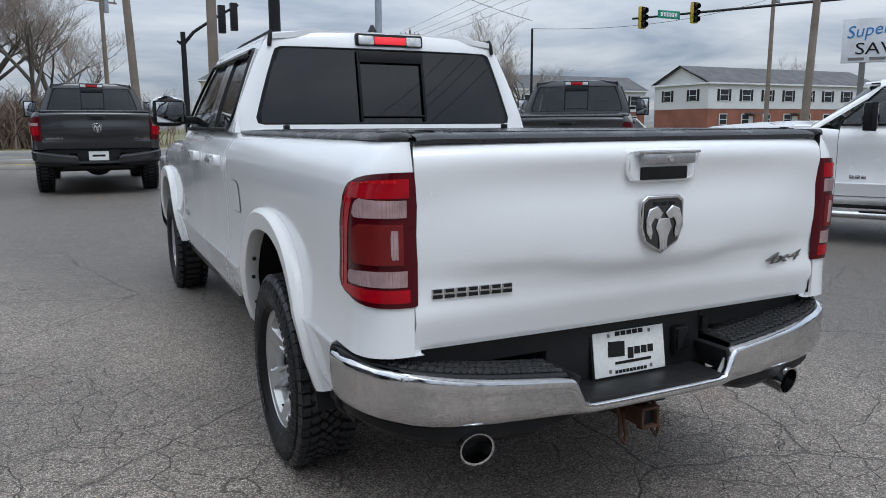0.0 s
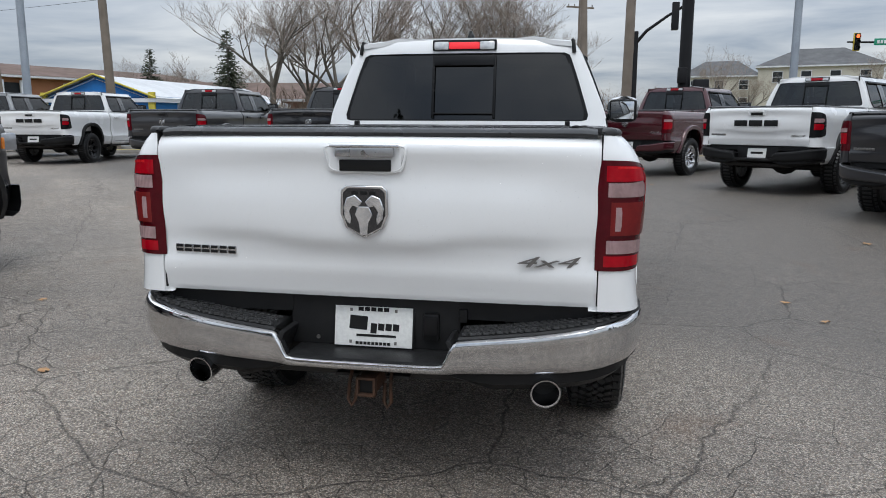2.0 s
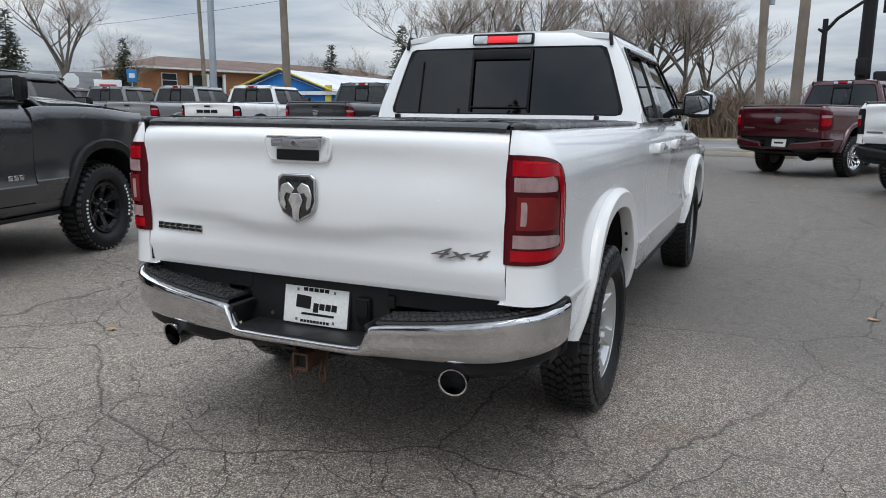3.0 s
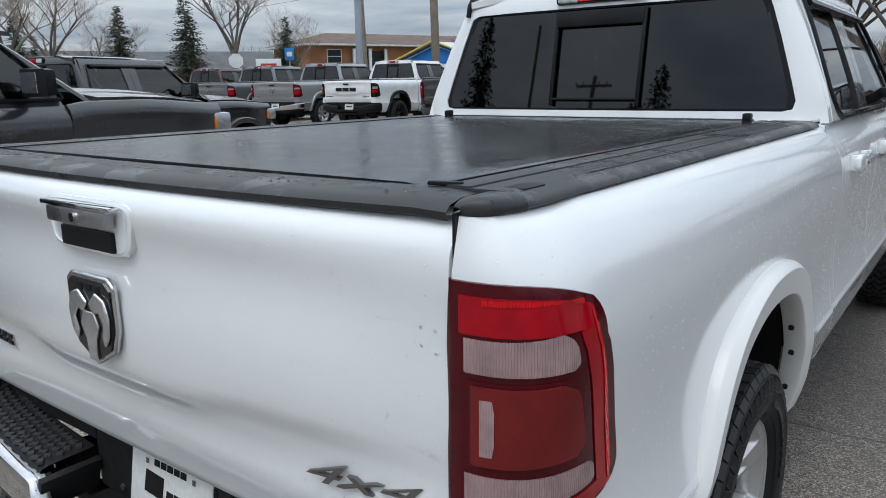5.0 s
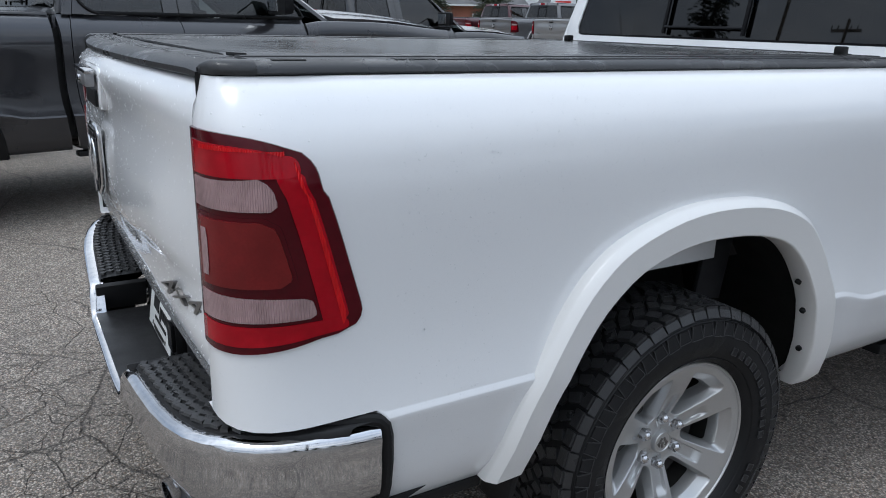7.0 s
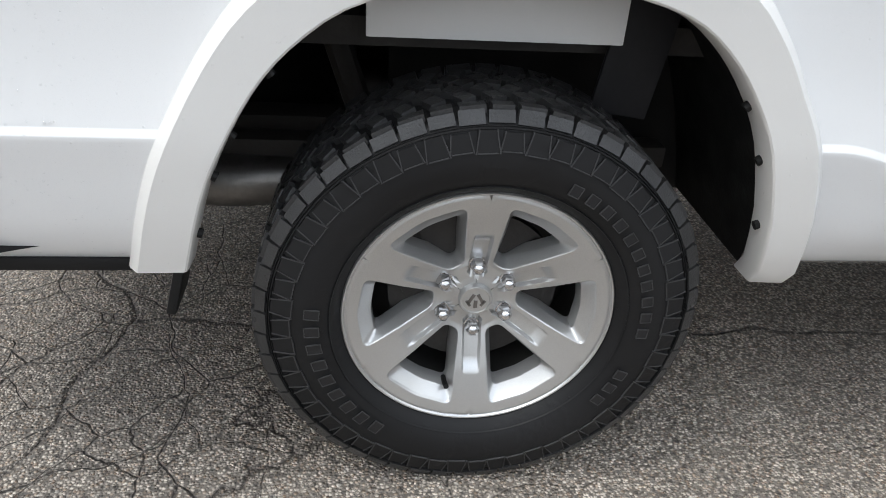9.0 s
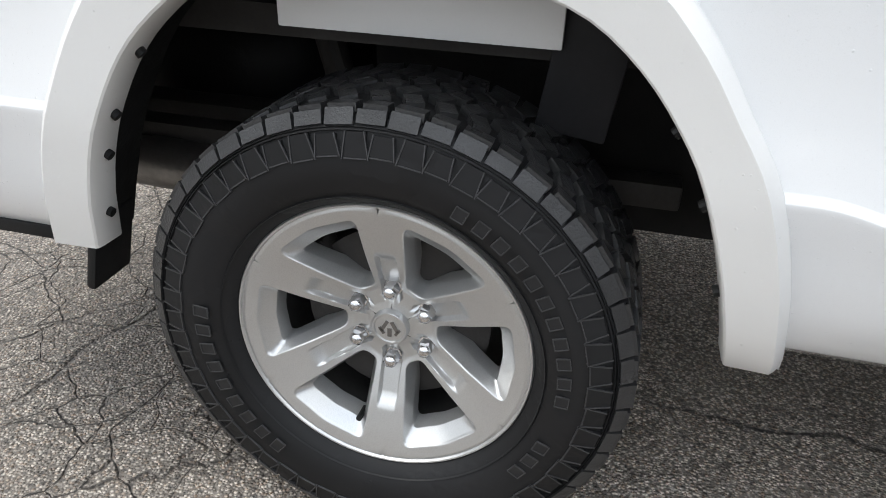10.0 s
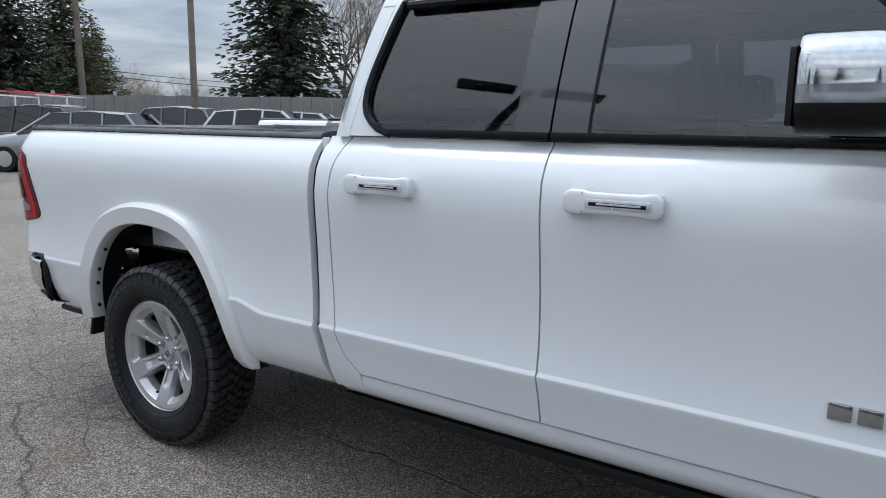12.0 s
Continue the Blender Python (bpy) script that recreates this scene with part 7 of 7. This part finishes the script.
bl = house("bright blue building with yellow trim and a white roof", pose(-27.0, 45.0, 0, 0, 0, 88), 18, 7.6, 2.55, 1.25, BLUEWALL, WHITEROOF, 0.0, None, [], 0.25, "shop", BLUEWALL)
for s in (1, -1):
    tr = tube(bmesh.new(), [(-9.3, s * 4.0, 2.48), (-9.3, 0, 3.84)], 0.06, 6)
    part("yellow_edge", tr, YELLOWTRIM, bl)
for yy in (-3.6, 3.6):
    part("yellow_post", boxed((-9.05, yy, 1.4), (0.16, 0.4, 2.8)), YELLOWTRIM, bl)
part("shop_window", boxed((-6.0, -3.85, 1.7), (1.6, 0.1, 1.0)), SIGNWHITE, bl)


# ---------------------------------------------------------------- poles, wires, signals, signs
def wood_pole(x, y, h, r, label, arms=0, lean=(0, 0), turn=0.0):
    t = thing("utility_pole", label, "utility pole", "utility poles")
    part("pole", tube(bmesh.new(), [(0, 0, -0.2), (lean[0] * 0.5, lean[1] * 0.5, h / 2), (lean[0], lean[1], h)], [r, r * 0.85, r * 0.7], 12), POLEWOOD, t)
    for k in range(arms):
        z = h - 0.5 - k * 0.9
        arm = part("cross_arm", boxed((lean[0] * z / h, lean[1] * z / h, z), (2.3, 0.10, 0.12)), POLEWOOD, t)
        for u in (-1.0, -0.5, 0.5, 1.0):
            part("insulator", tube(bmesh.new(), [(u, 0, z + 0.05), (u, 0, z + 0.22)], 0.045, 7), STEEL, arm)
    if arms > 1:
        part("transformer", tube(bmesh.new(), [(0.32, 0, h - 3.0), (0.32, 0, h - 2.1)], 0.20, 12), GALV, t)
    t.matrix_world = pose(x, y, rise(y), 0, 0, turn)
    return t


def metal_pole(x, y, h, r, mat, label):
    t = thing("light_pole", label, "light pole", "light poles")
    part("pole", tube(bmesh.new(), [(0, 0, 0.5), (0, 0, h)], [r, r * 0.8], 16), mat, t)
    part("footing", tube(bmesh.new(), [(0, 0, -0.1), (0, 0, 0.5)], r * 1.9, 16), CONCRETE, t)
    t.matrix_world = pose(x, y, rise(y))
    return t


x, y = 0.85, 34.06
wood_pole(x, y, 12, 0.20, "weathered wooden pole with crossarms and wires", 2, (-0.45, 0), 20)
x2, y2 = at_bearing(C0, 1.9, 58)
wood_pole(x2, y2, 12, 0.18, "far wooden pole with crossarms", 3, (0, 0), 30)
x3, y3 = 2.02, 20.16
wood_pole(x3, y3, 11, 0.165, "thick weathered wooden pole", 0, (0.12, 0))
x4, y4 = -17.89, 23.64
wood_pole(x4, y4, 11, 0.19, "wooden pole beside a blue building", 0, (-0.35, 0))
wood_pole(-43.96, 47.84, 13, 0.20, "slanting wooden pole before a brick building", 0, (-0.5, 0))
x5, y5 = at_bearing(C0, 51.6, 40)
wood_pole(x5, y5, 12, 0.20, "slanting wooden pole near a shop sign", 0, (0.55, 0))
x6, y6 = at_bearing(C0, 49.2, 55)
wood_pole(x6, y6, 12, 0.16, "thin wooden pole with a transformer", 2, (0, 0))
x7, y7 = 20.0, 30.85
metal_pole(x7, y7, 6.1, 0.075, BLACKPOLE, "dark slim pole across the road")
wood_pole(*behind(349, 27), 11, 0.13, "wooden pole behind a metal fence", 0)
wood_pole(*behind(157, 33), 12, 0.16, "wooden pole beside a pine", 1, (0.2, 0))
metal_pole(5.91, 16.56, 12, 0.10, GALV, "pale blue-grey metal pole in the lot")
metal_pole(-17.45, 18.39, 12, 0.13, GALV, "pale blue-grey metal pole behind a row of trucks")
bp = metal_pole(3.53, 18.52, 12, 0.175, BLACKPOLE, "thick black light pole between parked trucks")
part("cabinet", boxed((0.44, -0.1, 2.15), (0.42, 0.3, 0.38), None, 0.04), BLACKPOLE, bp, "black flood lamp box")
part("bracket", boxed((-0.08, -0.15, 2.45), (0.24, 0.24, 0.44), None, 0.03), BLACKPOLE, bp)
tw = metal_pole(7.6, -3.0, 7.2, 0.11, BLACKPOLE, "black twin-headed light pole beside the lot")
for s in (1, -1):
    part("lamp_head", boxed((0.36 * s, 0.64 * s, 7.2), (0.50, 1.0, 0.16), Matrix.Rotation(-0.5, 4, "Z"), 0.03), BLACKPOLE, tw)
lp2 = metal_pole(6.5, -24.0, 8.5, 0.10, BLACKPOLE, "black light pole behind the lot")
for s in (1, -1):
    part("lamp_head", boxed((0.6 * s, 0, 8.5), (0.8, 0.34, 0.12), None, 0.03), BLACKPOLE, lp2)
wood_pole(-1.0, -30.0, 9, 0.16, "wooden pole with crossarms behind the lot", 2)


def wire(a, b, sag, r=0.012):
    pts = [Vector(a).lerp(Vector(b), k / 12) - Vector((0, 0, sag * 4 * (k / 12) * (1 - k / 12))) for k in range(13)]
    tagged(part("overhead_wire", tube(bmesh.new(), pts, r, 5, False), INK), "thin black overhead wire between poles", "wire", "overhead wires")


wire((-70, 52, 9.6), (x, y, 10.6), 0.8)
wire((-43.96, 47.84, 10.6), (x4, y4, 8.2), 0.4)
wire((x4, y4, 8.2), (x3, y3, 8.8), 0.5)
wire((x3, y3, 9.0), (x7, y7, 6.8), 0.5)
for k in range(4):
    wire((x - 1 + k * 0.6, y, 11.3), (x2 - 1 + k * 0.6, y2, 11.3), 0.8)
    wire((x - 1 + k * 0.6, y, 11.3), (x3 - 6 + k * 0.5, y3 - 12, 13.0), 0.6)
wire((x7, y7, 6.4), (x6, y6, 9.6), 0.6)
wire((x6, y6, 10.5), (70, 10, 11.0), 0.8)
a12, b12 = behind(157, 33), behind(620, 34)
for k in range(2):
    wire((a12[0], a12[1], 3.6 - k * 0.25), (b12[0], b12[1], 2.9 - k * 0.2), 0.2)

wood_pole(9.5, -32.0, 11, 0.16, "tall wooden pole with crossarms behind the lot", 2)
wood_pole(30.0, 70.0, 11, 0.15, "far slim wooden pole with crossarms", 2)
for k in range(4):
    u, h = (-1.0, -0.5, 0.5, 1.0)[k], (10.72, 9.82)[k % 2]
    wire((9.5 + u, -32, h), (30.0 + u, 70, h + 0.3), 0.9)


def signal_head(parent, m, lit=True):
    h = part("signal_head", boxed((0, 0, 0), (0.36, 0.22, 1.05), None, 0.03), SIGNALYELLOW, parent, "yellow traffic signal")
    h.matrix_local = m
    part("signal_face", boxed((0, -0.12, 0), (0.30, 0.03, 0.98)), INK, h)
    for k, mat in enumerate((SIGNAL_RED if lit else INK, GLOSSBLACK, GLOSSBLACK)):
        part("signal_lens", tube(bmesh.new(), [(0, -0.13, 0.33 - k * 0.33), (0, -0.15, 0.33 - k * 0.33)], 0.115, 14), mat, h)
        part("visor", tube(bmesh.new(), [(0, -0.13, 0.33 - k * 0.33), (0, -0.32, 0.31 - k * 0.33)], 0.135, 14, False), INK, h)
    return h


def mast(label, x, y, h, arm, heads, sign, turn, lit, dip=-0.15):
    """A pole with an arm along its own -x; heads and sign at distances from the pole."""
    t = thing("traffic_signal", label, "traffic signal", "traffic signals")
    part("pole", tube(bmesh.new(), [(0, 0, -0.1), (0, 0, h + 0.6)], [0.16, 0.12], 14), BLACKPOLE, t)
    part("arm", tube(bmesh.new(), [(0, 0, h), (-arm, 0, h - dip)], [0.11, 0.05], 10), BLACKPOLE, t)
    for d in heads:
        signal_head(t, pose(-d, -0.12, h - dip * d / arm), lit)
    if sign is not None:
        sg = part("street_sign", boxed((-sign, -0.14, h - dip * sign / arm + 0.02), (1.45, 0.04, 0.40), None, 0.02), SIGNGREEN, t, "green street sign with white bars")
        for k in range(6):
            part("sign_bar", boxed((-sign - 0.5 + k * 0.19, -0.168, h - dip * sign / arm + 0.02), (0.13, 0.012, 0.20)), SIGNWHITE, sg)
    t.matrix_world = pose(x, y, rise(y), 0, 0, turn)
    return t


mast("black mast arm with two yellow signals and a green street sign", 46.0, 27.0, 9.2, 22.6, (18.7, 22.1), 20.4, 0, False, 2.9)
mast("far mast arm with two red-lit signals and a green street sign", 23.64, 46.5, 5.9, 7.2, (3.4, 6.7), 5.0, 0, True)
ms = mast("black signal pole with a rising arm", 3.31, 36.92, 5.2, 0.3, (), None, 0, False)
part("rising_arm", tube(bmesh.new(), [(0, 0, 5.2), (0.5, -0.1, 5.8), (1.5, -0.3, 6.5), (2.7, -0.5, 7.2)], [0.09, 0.08, 0.07, 0.06], 10), BLACKPOLE, ms)
for k, u in enumerate((1.85, 2.45)):
    hd = part("side_signal", boxed((u, -0.5, 6.45 + 0.15 * k), (0.34, 0.36, 1.35), None, 0.03), BLACKPOLE, ms, "black signal seen from behind")

# shop sign
sx, sy = 44.4, 28.3
sg = thing("shop_sign", "white roadside shop sign with blue and black words", "sign")
part("sign_panel", boxed((0, 0, 6.35), (4.3, 0.35, 2.75), None, 0.05), SIGNWHITE, sg)
part("sign_post", boxed((0.9, 0.1, 2.5), (0.35, 0.3, 5.0)), STEEL, sg)
part("sign_post", boxed((-0.9, 0.1, 2.5), (0.35, 0.3, 5.0)), STEEL, sg)
up = Matrix.Rotation(math.pi / 2, 4, "X")
lettering("sign_word", "Super", 1.05, Matrix.Translation((-0.75, -0.19, 6.95)) @ Matrix.Rotation(-0.12, 4, "Y") @ up, SIGNBLUE, sg, 0.01, 0.25)
lettering("sign_word", "SAVE", 1.05, Matrix.Translation((0.0, -0.19, 5.80)) @ up @ Matrix.Diagonal((1.2, 1, 1, 1)), INK, sg, 0.01)
part("sign_disc", tube(bmesh.new(), [(1.45, -0.18, 7.0), (1.45, -0.20, 7.0)], 0.52, 24), SIGNRED, sg, "red disc")
for k in range(3):
    part("sign_bar", boxed((-1.3 + k * 1.2, -0.185, 5.2), (0.9, 0.02, 0.18)), STEEL, sg)
sg.matrix_world = pose(sx, sy, rise(sy), 0, 0, -52)

# road signs beyond the row of trucks
def road_sign(label, x, y, z, bm, mat, turn, trim=None):
    t = thing("road_sign", label, "road sign", "road signs")
    part("post", tube(bmesh.new(), [(0, 0.03, -0.1), (0, 0.03, z + 0.3)], 0.03, 8), GALV, t)
    pan = part("panel", bm, mat, t)
    pan.location = (0, 0, z)
    if trim:
        part("sign_bar", boxed((0, -0.03, 0), (trim[0], 0.012, trim[1])), trim[2], pan)
    t.matrix_world = pose(x, y, rise(y), 0, 0, turn)
    return t


octagon = [(0.40 * math.cos(math.pi / 8 + k * math.pi / 4), 0, 0.40 * math.sin(math.pi / 8 + k * math.pi / 4)) for k in range(8)]
road_sign("bare metal back of an octagonal road sign", -31.6, 24.0, 2.6, poly(bmesh.new(), octagon, Vector((0, -0.01, 0)), "y"), SIGNWHITE, 55)
road_sign("low white sign panel with a red band", -29.7, 24.6, 2.35, boxed((0, 0, 0), (1.3, 0.05, 0.6), None, 0.01), SIGNWHITE, 50, (0.8, 0.14, SIGNRED))
road_sign("blue and white roadside sign", -27.4, 24.0, 2.8, boxed((0, 0, 0), (0.45, 0.05, 0.60), None, 0.01), SIGNBLUE, 50, (0.26, 0.22, SIGNWHITE))

# ---------------------------------------------------------------- fence and cars behind
FENCE = stuff("weathered_grey_fence", (0.235, 0.225, 0.21), 0.85, color2=(0.18, 0.17, 0.16), scale=0.5, fine=20, bump=0.2)
fx, fy = behind(300, 29)
fn = tagged(new("fence"), "grey weathered panel fence at the lot's edge", "fence", kind="structure")
for k in range(26):
    u = -26 + k * 2.4
    part("fence_post", boxed((u, 0.06, 1.22), (0.10, 0.10, 2.44), None, 0.01), GALV, fn)
    for j in range(6):
        part("fence_board", boxed((u + 0.2 + j * 0.4, 0, 1.15 + 0.02 * math.sin(k * 3 + j)), (0.385, 0.04, 2.26), None, 0.006), FENCE, fn)
fn.matrix_world = Matrix.Translation((fx, fy, 0)) @ Matrix.Rotation(math.atan2(0.821, -0.571), 4, "Z")


def car(label, paint, m, l=4.7, w=1.85, h=1.70, name="suv", cat="car", nose_h=1.02, tail=0.15):
    """A closed car: lofted body and greenhouse, glass, four wheels. Its front points to local +y."""
    t = thing(name, label, cat, "parked cars")
    ys = spaced(-l / 2, l / 2, 17)
    top = lambda y: nose_h - 0.16 * smooth((y - l * 0.20) / (l * 0.3)) - 0.10 * smooth((-y - l * 0.42) / 0.2)  # noqa: E731
    rows = []
    for y in ys:
        k = 1 - 0.14 * abs(2 * y / l) ** 4
        a, zt = w / 2 * k, top(y)
        rows.append([(x * a, y, z) for x, z in ((-0.9, 0.26), (-0.98, 0.42), (-1.0, 0.66), (-0.97, zt - 0.10), (-0.86, zt), (0, zt + 0.05), (0.86, zt), (0.97, zt - 0.10), (1.0, 0.66), (0.98, 0.42), (0.9, 0.26))])
    bm = grid(bmesh.new(), rows)
    for r in (rows[0], rows[-1]):
        bm.faces.new([bm.verts.new(p) for p in r])
    part("body", bm, paint, t, angle=50)
    y0, y1, y2, y3 = -l / 2 + 0.12, -l / 2 + 0.12 + tail + 0.35, l * 0.06, l * 0.24
    prof = [(y0, nose_h - 0.02), (y1, h - 0.08), ((y1 + y2) / 2, h), (y2, h - 0.06), (y3, nose_h - 0.04)]
    rows = []
    for y, z in prof:
        f = (z - nose_h) / (h - nose_h)
        a = w / 2 * lerp(0.90, 0.70, max(f, 0))
        rows.append([(-a, y, z), (-a * 0.8, y, z + 0.03 * f), (0, y, z + 0.05 * f), (a * 0.8, y, z + 0.03 * f), (a, y, z)])
    part("roof", grid(bmesh.new(), rows[1:4]), paint, t)
    part("rear_glass", grid(bmesh.new(), rows[0:2]), CAR_GLASS, t, inside=(0, 0, 0.9))
    part("windscreen", grid(bmesh.new(), rows[3:5]), CAR_GLASS, t, inside=(0, 0, 0.9))
    for s in (1, -1):
        a0, a1 = w / 2 * 0.90, w / 2 * 0.70
        bm = bmesh.new()
        bm.faces.new([bm.verts.new((s * aa, yy, zz)) for yy, zz, aa in ((y0, nose_h - 0.02, a0), (y3, nose_h - 0.04, a0), (y2, h - 0.06, a1), ((y1 + y2) / 2, h, a1), (y1, h - 0.08, a1))])
        part("side_glass", bm, CAR_GLASS, t, inside=(0, 0, 0.9))
        for yy in (lerp(y1, y2, 0.30), lerp(y1, y2, 0.72)):
            part("pillar", tube(bmesh.new(), [(s * a0, yy - 0.05, nose_h - 0.03), (s * (a1 + 0.005), yy, h - 0.02)], 0.035, 6), paint, t)
        for yy in (y0, y3):
            yt = y1 if yy == y0 else y2
            part("pillar", tube(bmesh.new(), [(s * a0, yy, nose_h - 0.03), (s * a1, yt, h - 0.06)], 0.04, 6), paint, t)
        for yy in (-l * 0.29, l * 0.31):
            wh = part("wheel", lathe(bmesh.new(), [(0.10 * s, 0.0), (0.11 * s, 0.20), (0.11 * s, 0.32), (0.06 * s, 0.35), (-0.10 * s, 0.35), (-0.11 * s, 0.2)], 26, (s * (w / 2 - 0.11), yy, 0.345)), RUBBER, t)
            part("hub", lathe(bmesh.new(), [(0.118 * s, 0.0), (0.125 * s, 0.08), (0.112 * s, 0.21)], 18, (s * (w / 2 - 0.11), yy, 0.345)), ALLOY, wh)
        part("tail_light", boxed((s * w * 0.40, -l / 2 + 0.03, nose_h - 0.18), (0.20, 0.10, 0.22), None, 0.03), RED_LENS, t)
        part("head_light", boxed((s * w * 0.38, l / 2 - 0.10, nose_h - 0.33), (0.28, 0.16, 0.13), None, 0.03), HEADLAMP, t)
    t.matrix_world = m
    return t


for px, d, paint, lab, turn, h in ((300, 24, TAN_P, "grey sport utility car before the fence", 200, 1.78), (362, 25.5, SILVER_P, "silver car before the fence", 195, 1.72), (495, 23, WHITE_FAR, "white sport utility car before the fence", 30, 1.72), (560, 24, WHITE_FAR, "white car beside a sport utility car", 30, 1.66),
                                   (140, 20, SILVER_P, "silver hatchback before the fence", 210, 1.58), (120, 23, GREY_P, "dark grey car with a raised hatch", 30, 1.75), (425, 26, BLACK_P, "black car before the fence", 200, 1.70), (-10, 25, BLACK_P, "black sport utility car beside a work truck", 30, 1.7)):
    car(lab, paint, pose(*behind(px, d), 0, 0, 0, turn), h=h)
car("white sedan on the road", WHITE_FAR, pose(21.0, 26.5, rise(26), 0, 0, 80), h=1.48, nose_h=0.95, name="sedan")

# white work truck with ladder rack
wt = thing("work_truck", "white utility work truck with a ladder rack", "truck")
part("service_body", boxed((0, -1.0, 1.05), (2.0, 2.6, 0.95), None, 0.04), WHITE_FAR, wt)
part("cab", boxed((0, 1.3, 1.25), (1.9, 1.7, 1.25), None, 0.15), WHITE_FAR, wt)
part("cab_glass", boxed((0, 1.35, 1.58), (1.93, 1.2, 0.42), None, 0.05), FAR_GLASS, wt)
part("bonnet", boxed((0, 2.6, 0.95), (1.85, 1.2, 0.6), None, 0.12), WHITE_FAR, wt)
for k in range(3):
    for s in (1, -1):
        part("box_door", boxed((s * 1.005, -1.85 + k * 0.85, 1.05), (0.02, 0.78, 0.8), None, 0.008), WHITE_FAR, wt)
for s in (1, -1):
    for yy in (-2.1, 0.2, 2.2):
        part("rack_post", tube(bmesh.new(), [(s * 0.9, yy, 1.4), (s * 0.9, yy, 2.15)], 0.03, 8), WHITE_FAR, wt)
    part("rack_bar", tube(bmesh.new(), [(s * 0.9, -2.3, 2.15), (s * 0.9, 2.6, 2.15)], 0.03, 8), WHITE_FAR, wt)
    part("ladder", tube(bmesh.new(), [(s * 0.25, -2.4, 2.25), (s * 0.25, 2.8, 2.25)], 0.03, 8), SIGNRED, wt, "red ladder")
    for yy in (-1.2, 2.4):
        part("wheel", lathe(bmesh.new(), [(0.10 * s, 0.0), (0.11 * s, 0.20), (0.11 * s, 0.34), (-0.11 * s, 0.38)], 24, (s * 0.88, yy, 0.38)), RUBBER, wt)
wt.matrix_world = pose(*behind(78, 27), 0, 0, 0, 130)

# leaves on the ground
rng = random.Random(9)
leaf_at = [(-2.25, -0.14), (2.40, 2.44), (2.53, 1.87), (-0.6, 6.5), (-3.4, 5.2)] + [(rng.uniform(-8, 9), rng.uniform(-2, 14)) for _ in range(16)]
for lx, ly in leaf_at:
    if abs(lx) < 1.25 and -1.4 < ly < 5.2:
        continue
    r = rng.uniform(0.035, 0.07)
    out = [(r * (1 + 0.35 * math.sin(5 * a + lx)) * math.cos(a), 0.62 * r * (1 + 0.3 * math.sin(3 * a)) * math.sin(a)) for a in spaced(0, 2 * math.pi, 15)[:-1]]
    bm = bmesh.new()
    c = bm.verts.new((0, 0, 0.016))
    ring_v = [bm.verts.new((x, y, 0.006 + 0.012 * rng.random())) for x, y in out]
    for a, b in zip(ring_v, ring_v[1:] + ring_v[:1]):
        bm.faces.new((a, b, c))
    lf = tagged(part("dry_leaf", bm, LEAF), "dry brown curled leaf on the asphalt", "leaf", "fallen leaves")
    lf.matrix_world = pose(lx, ly, rise(ly), 0, 0, rng.uniform(0, 360))
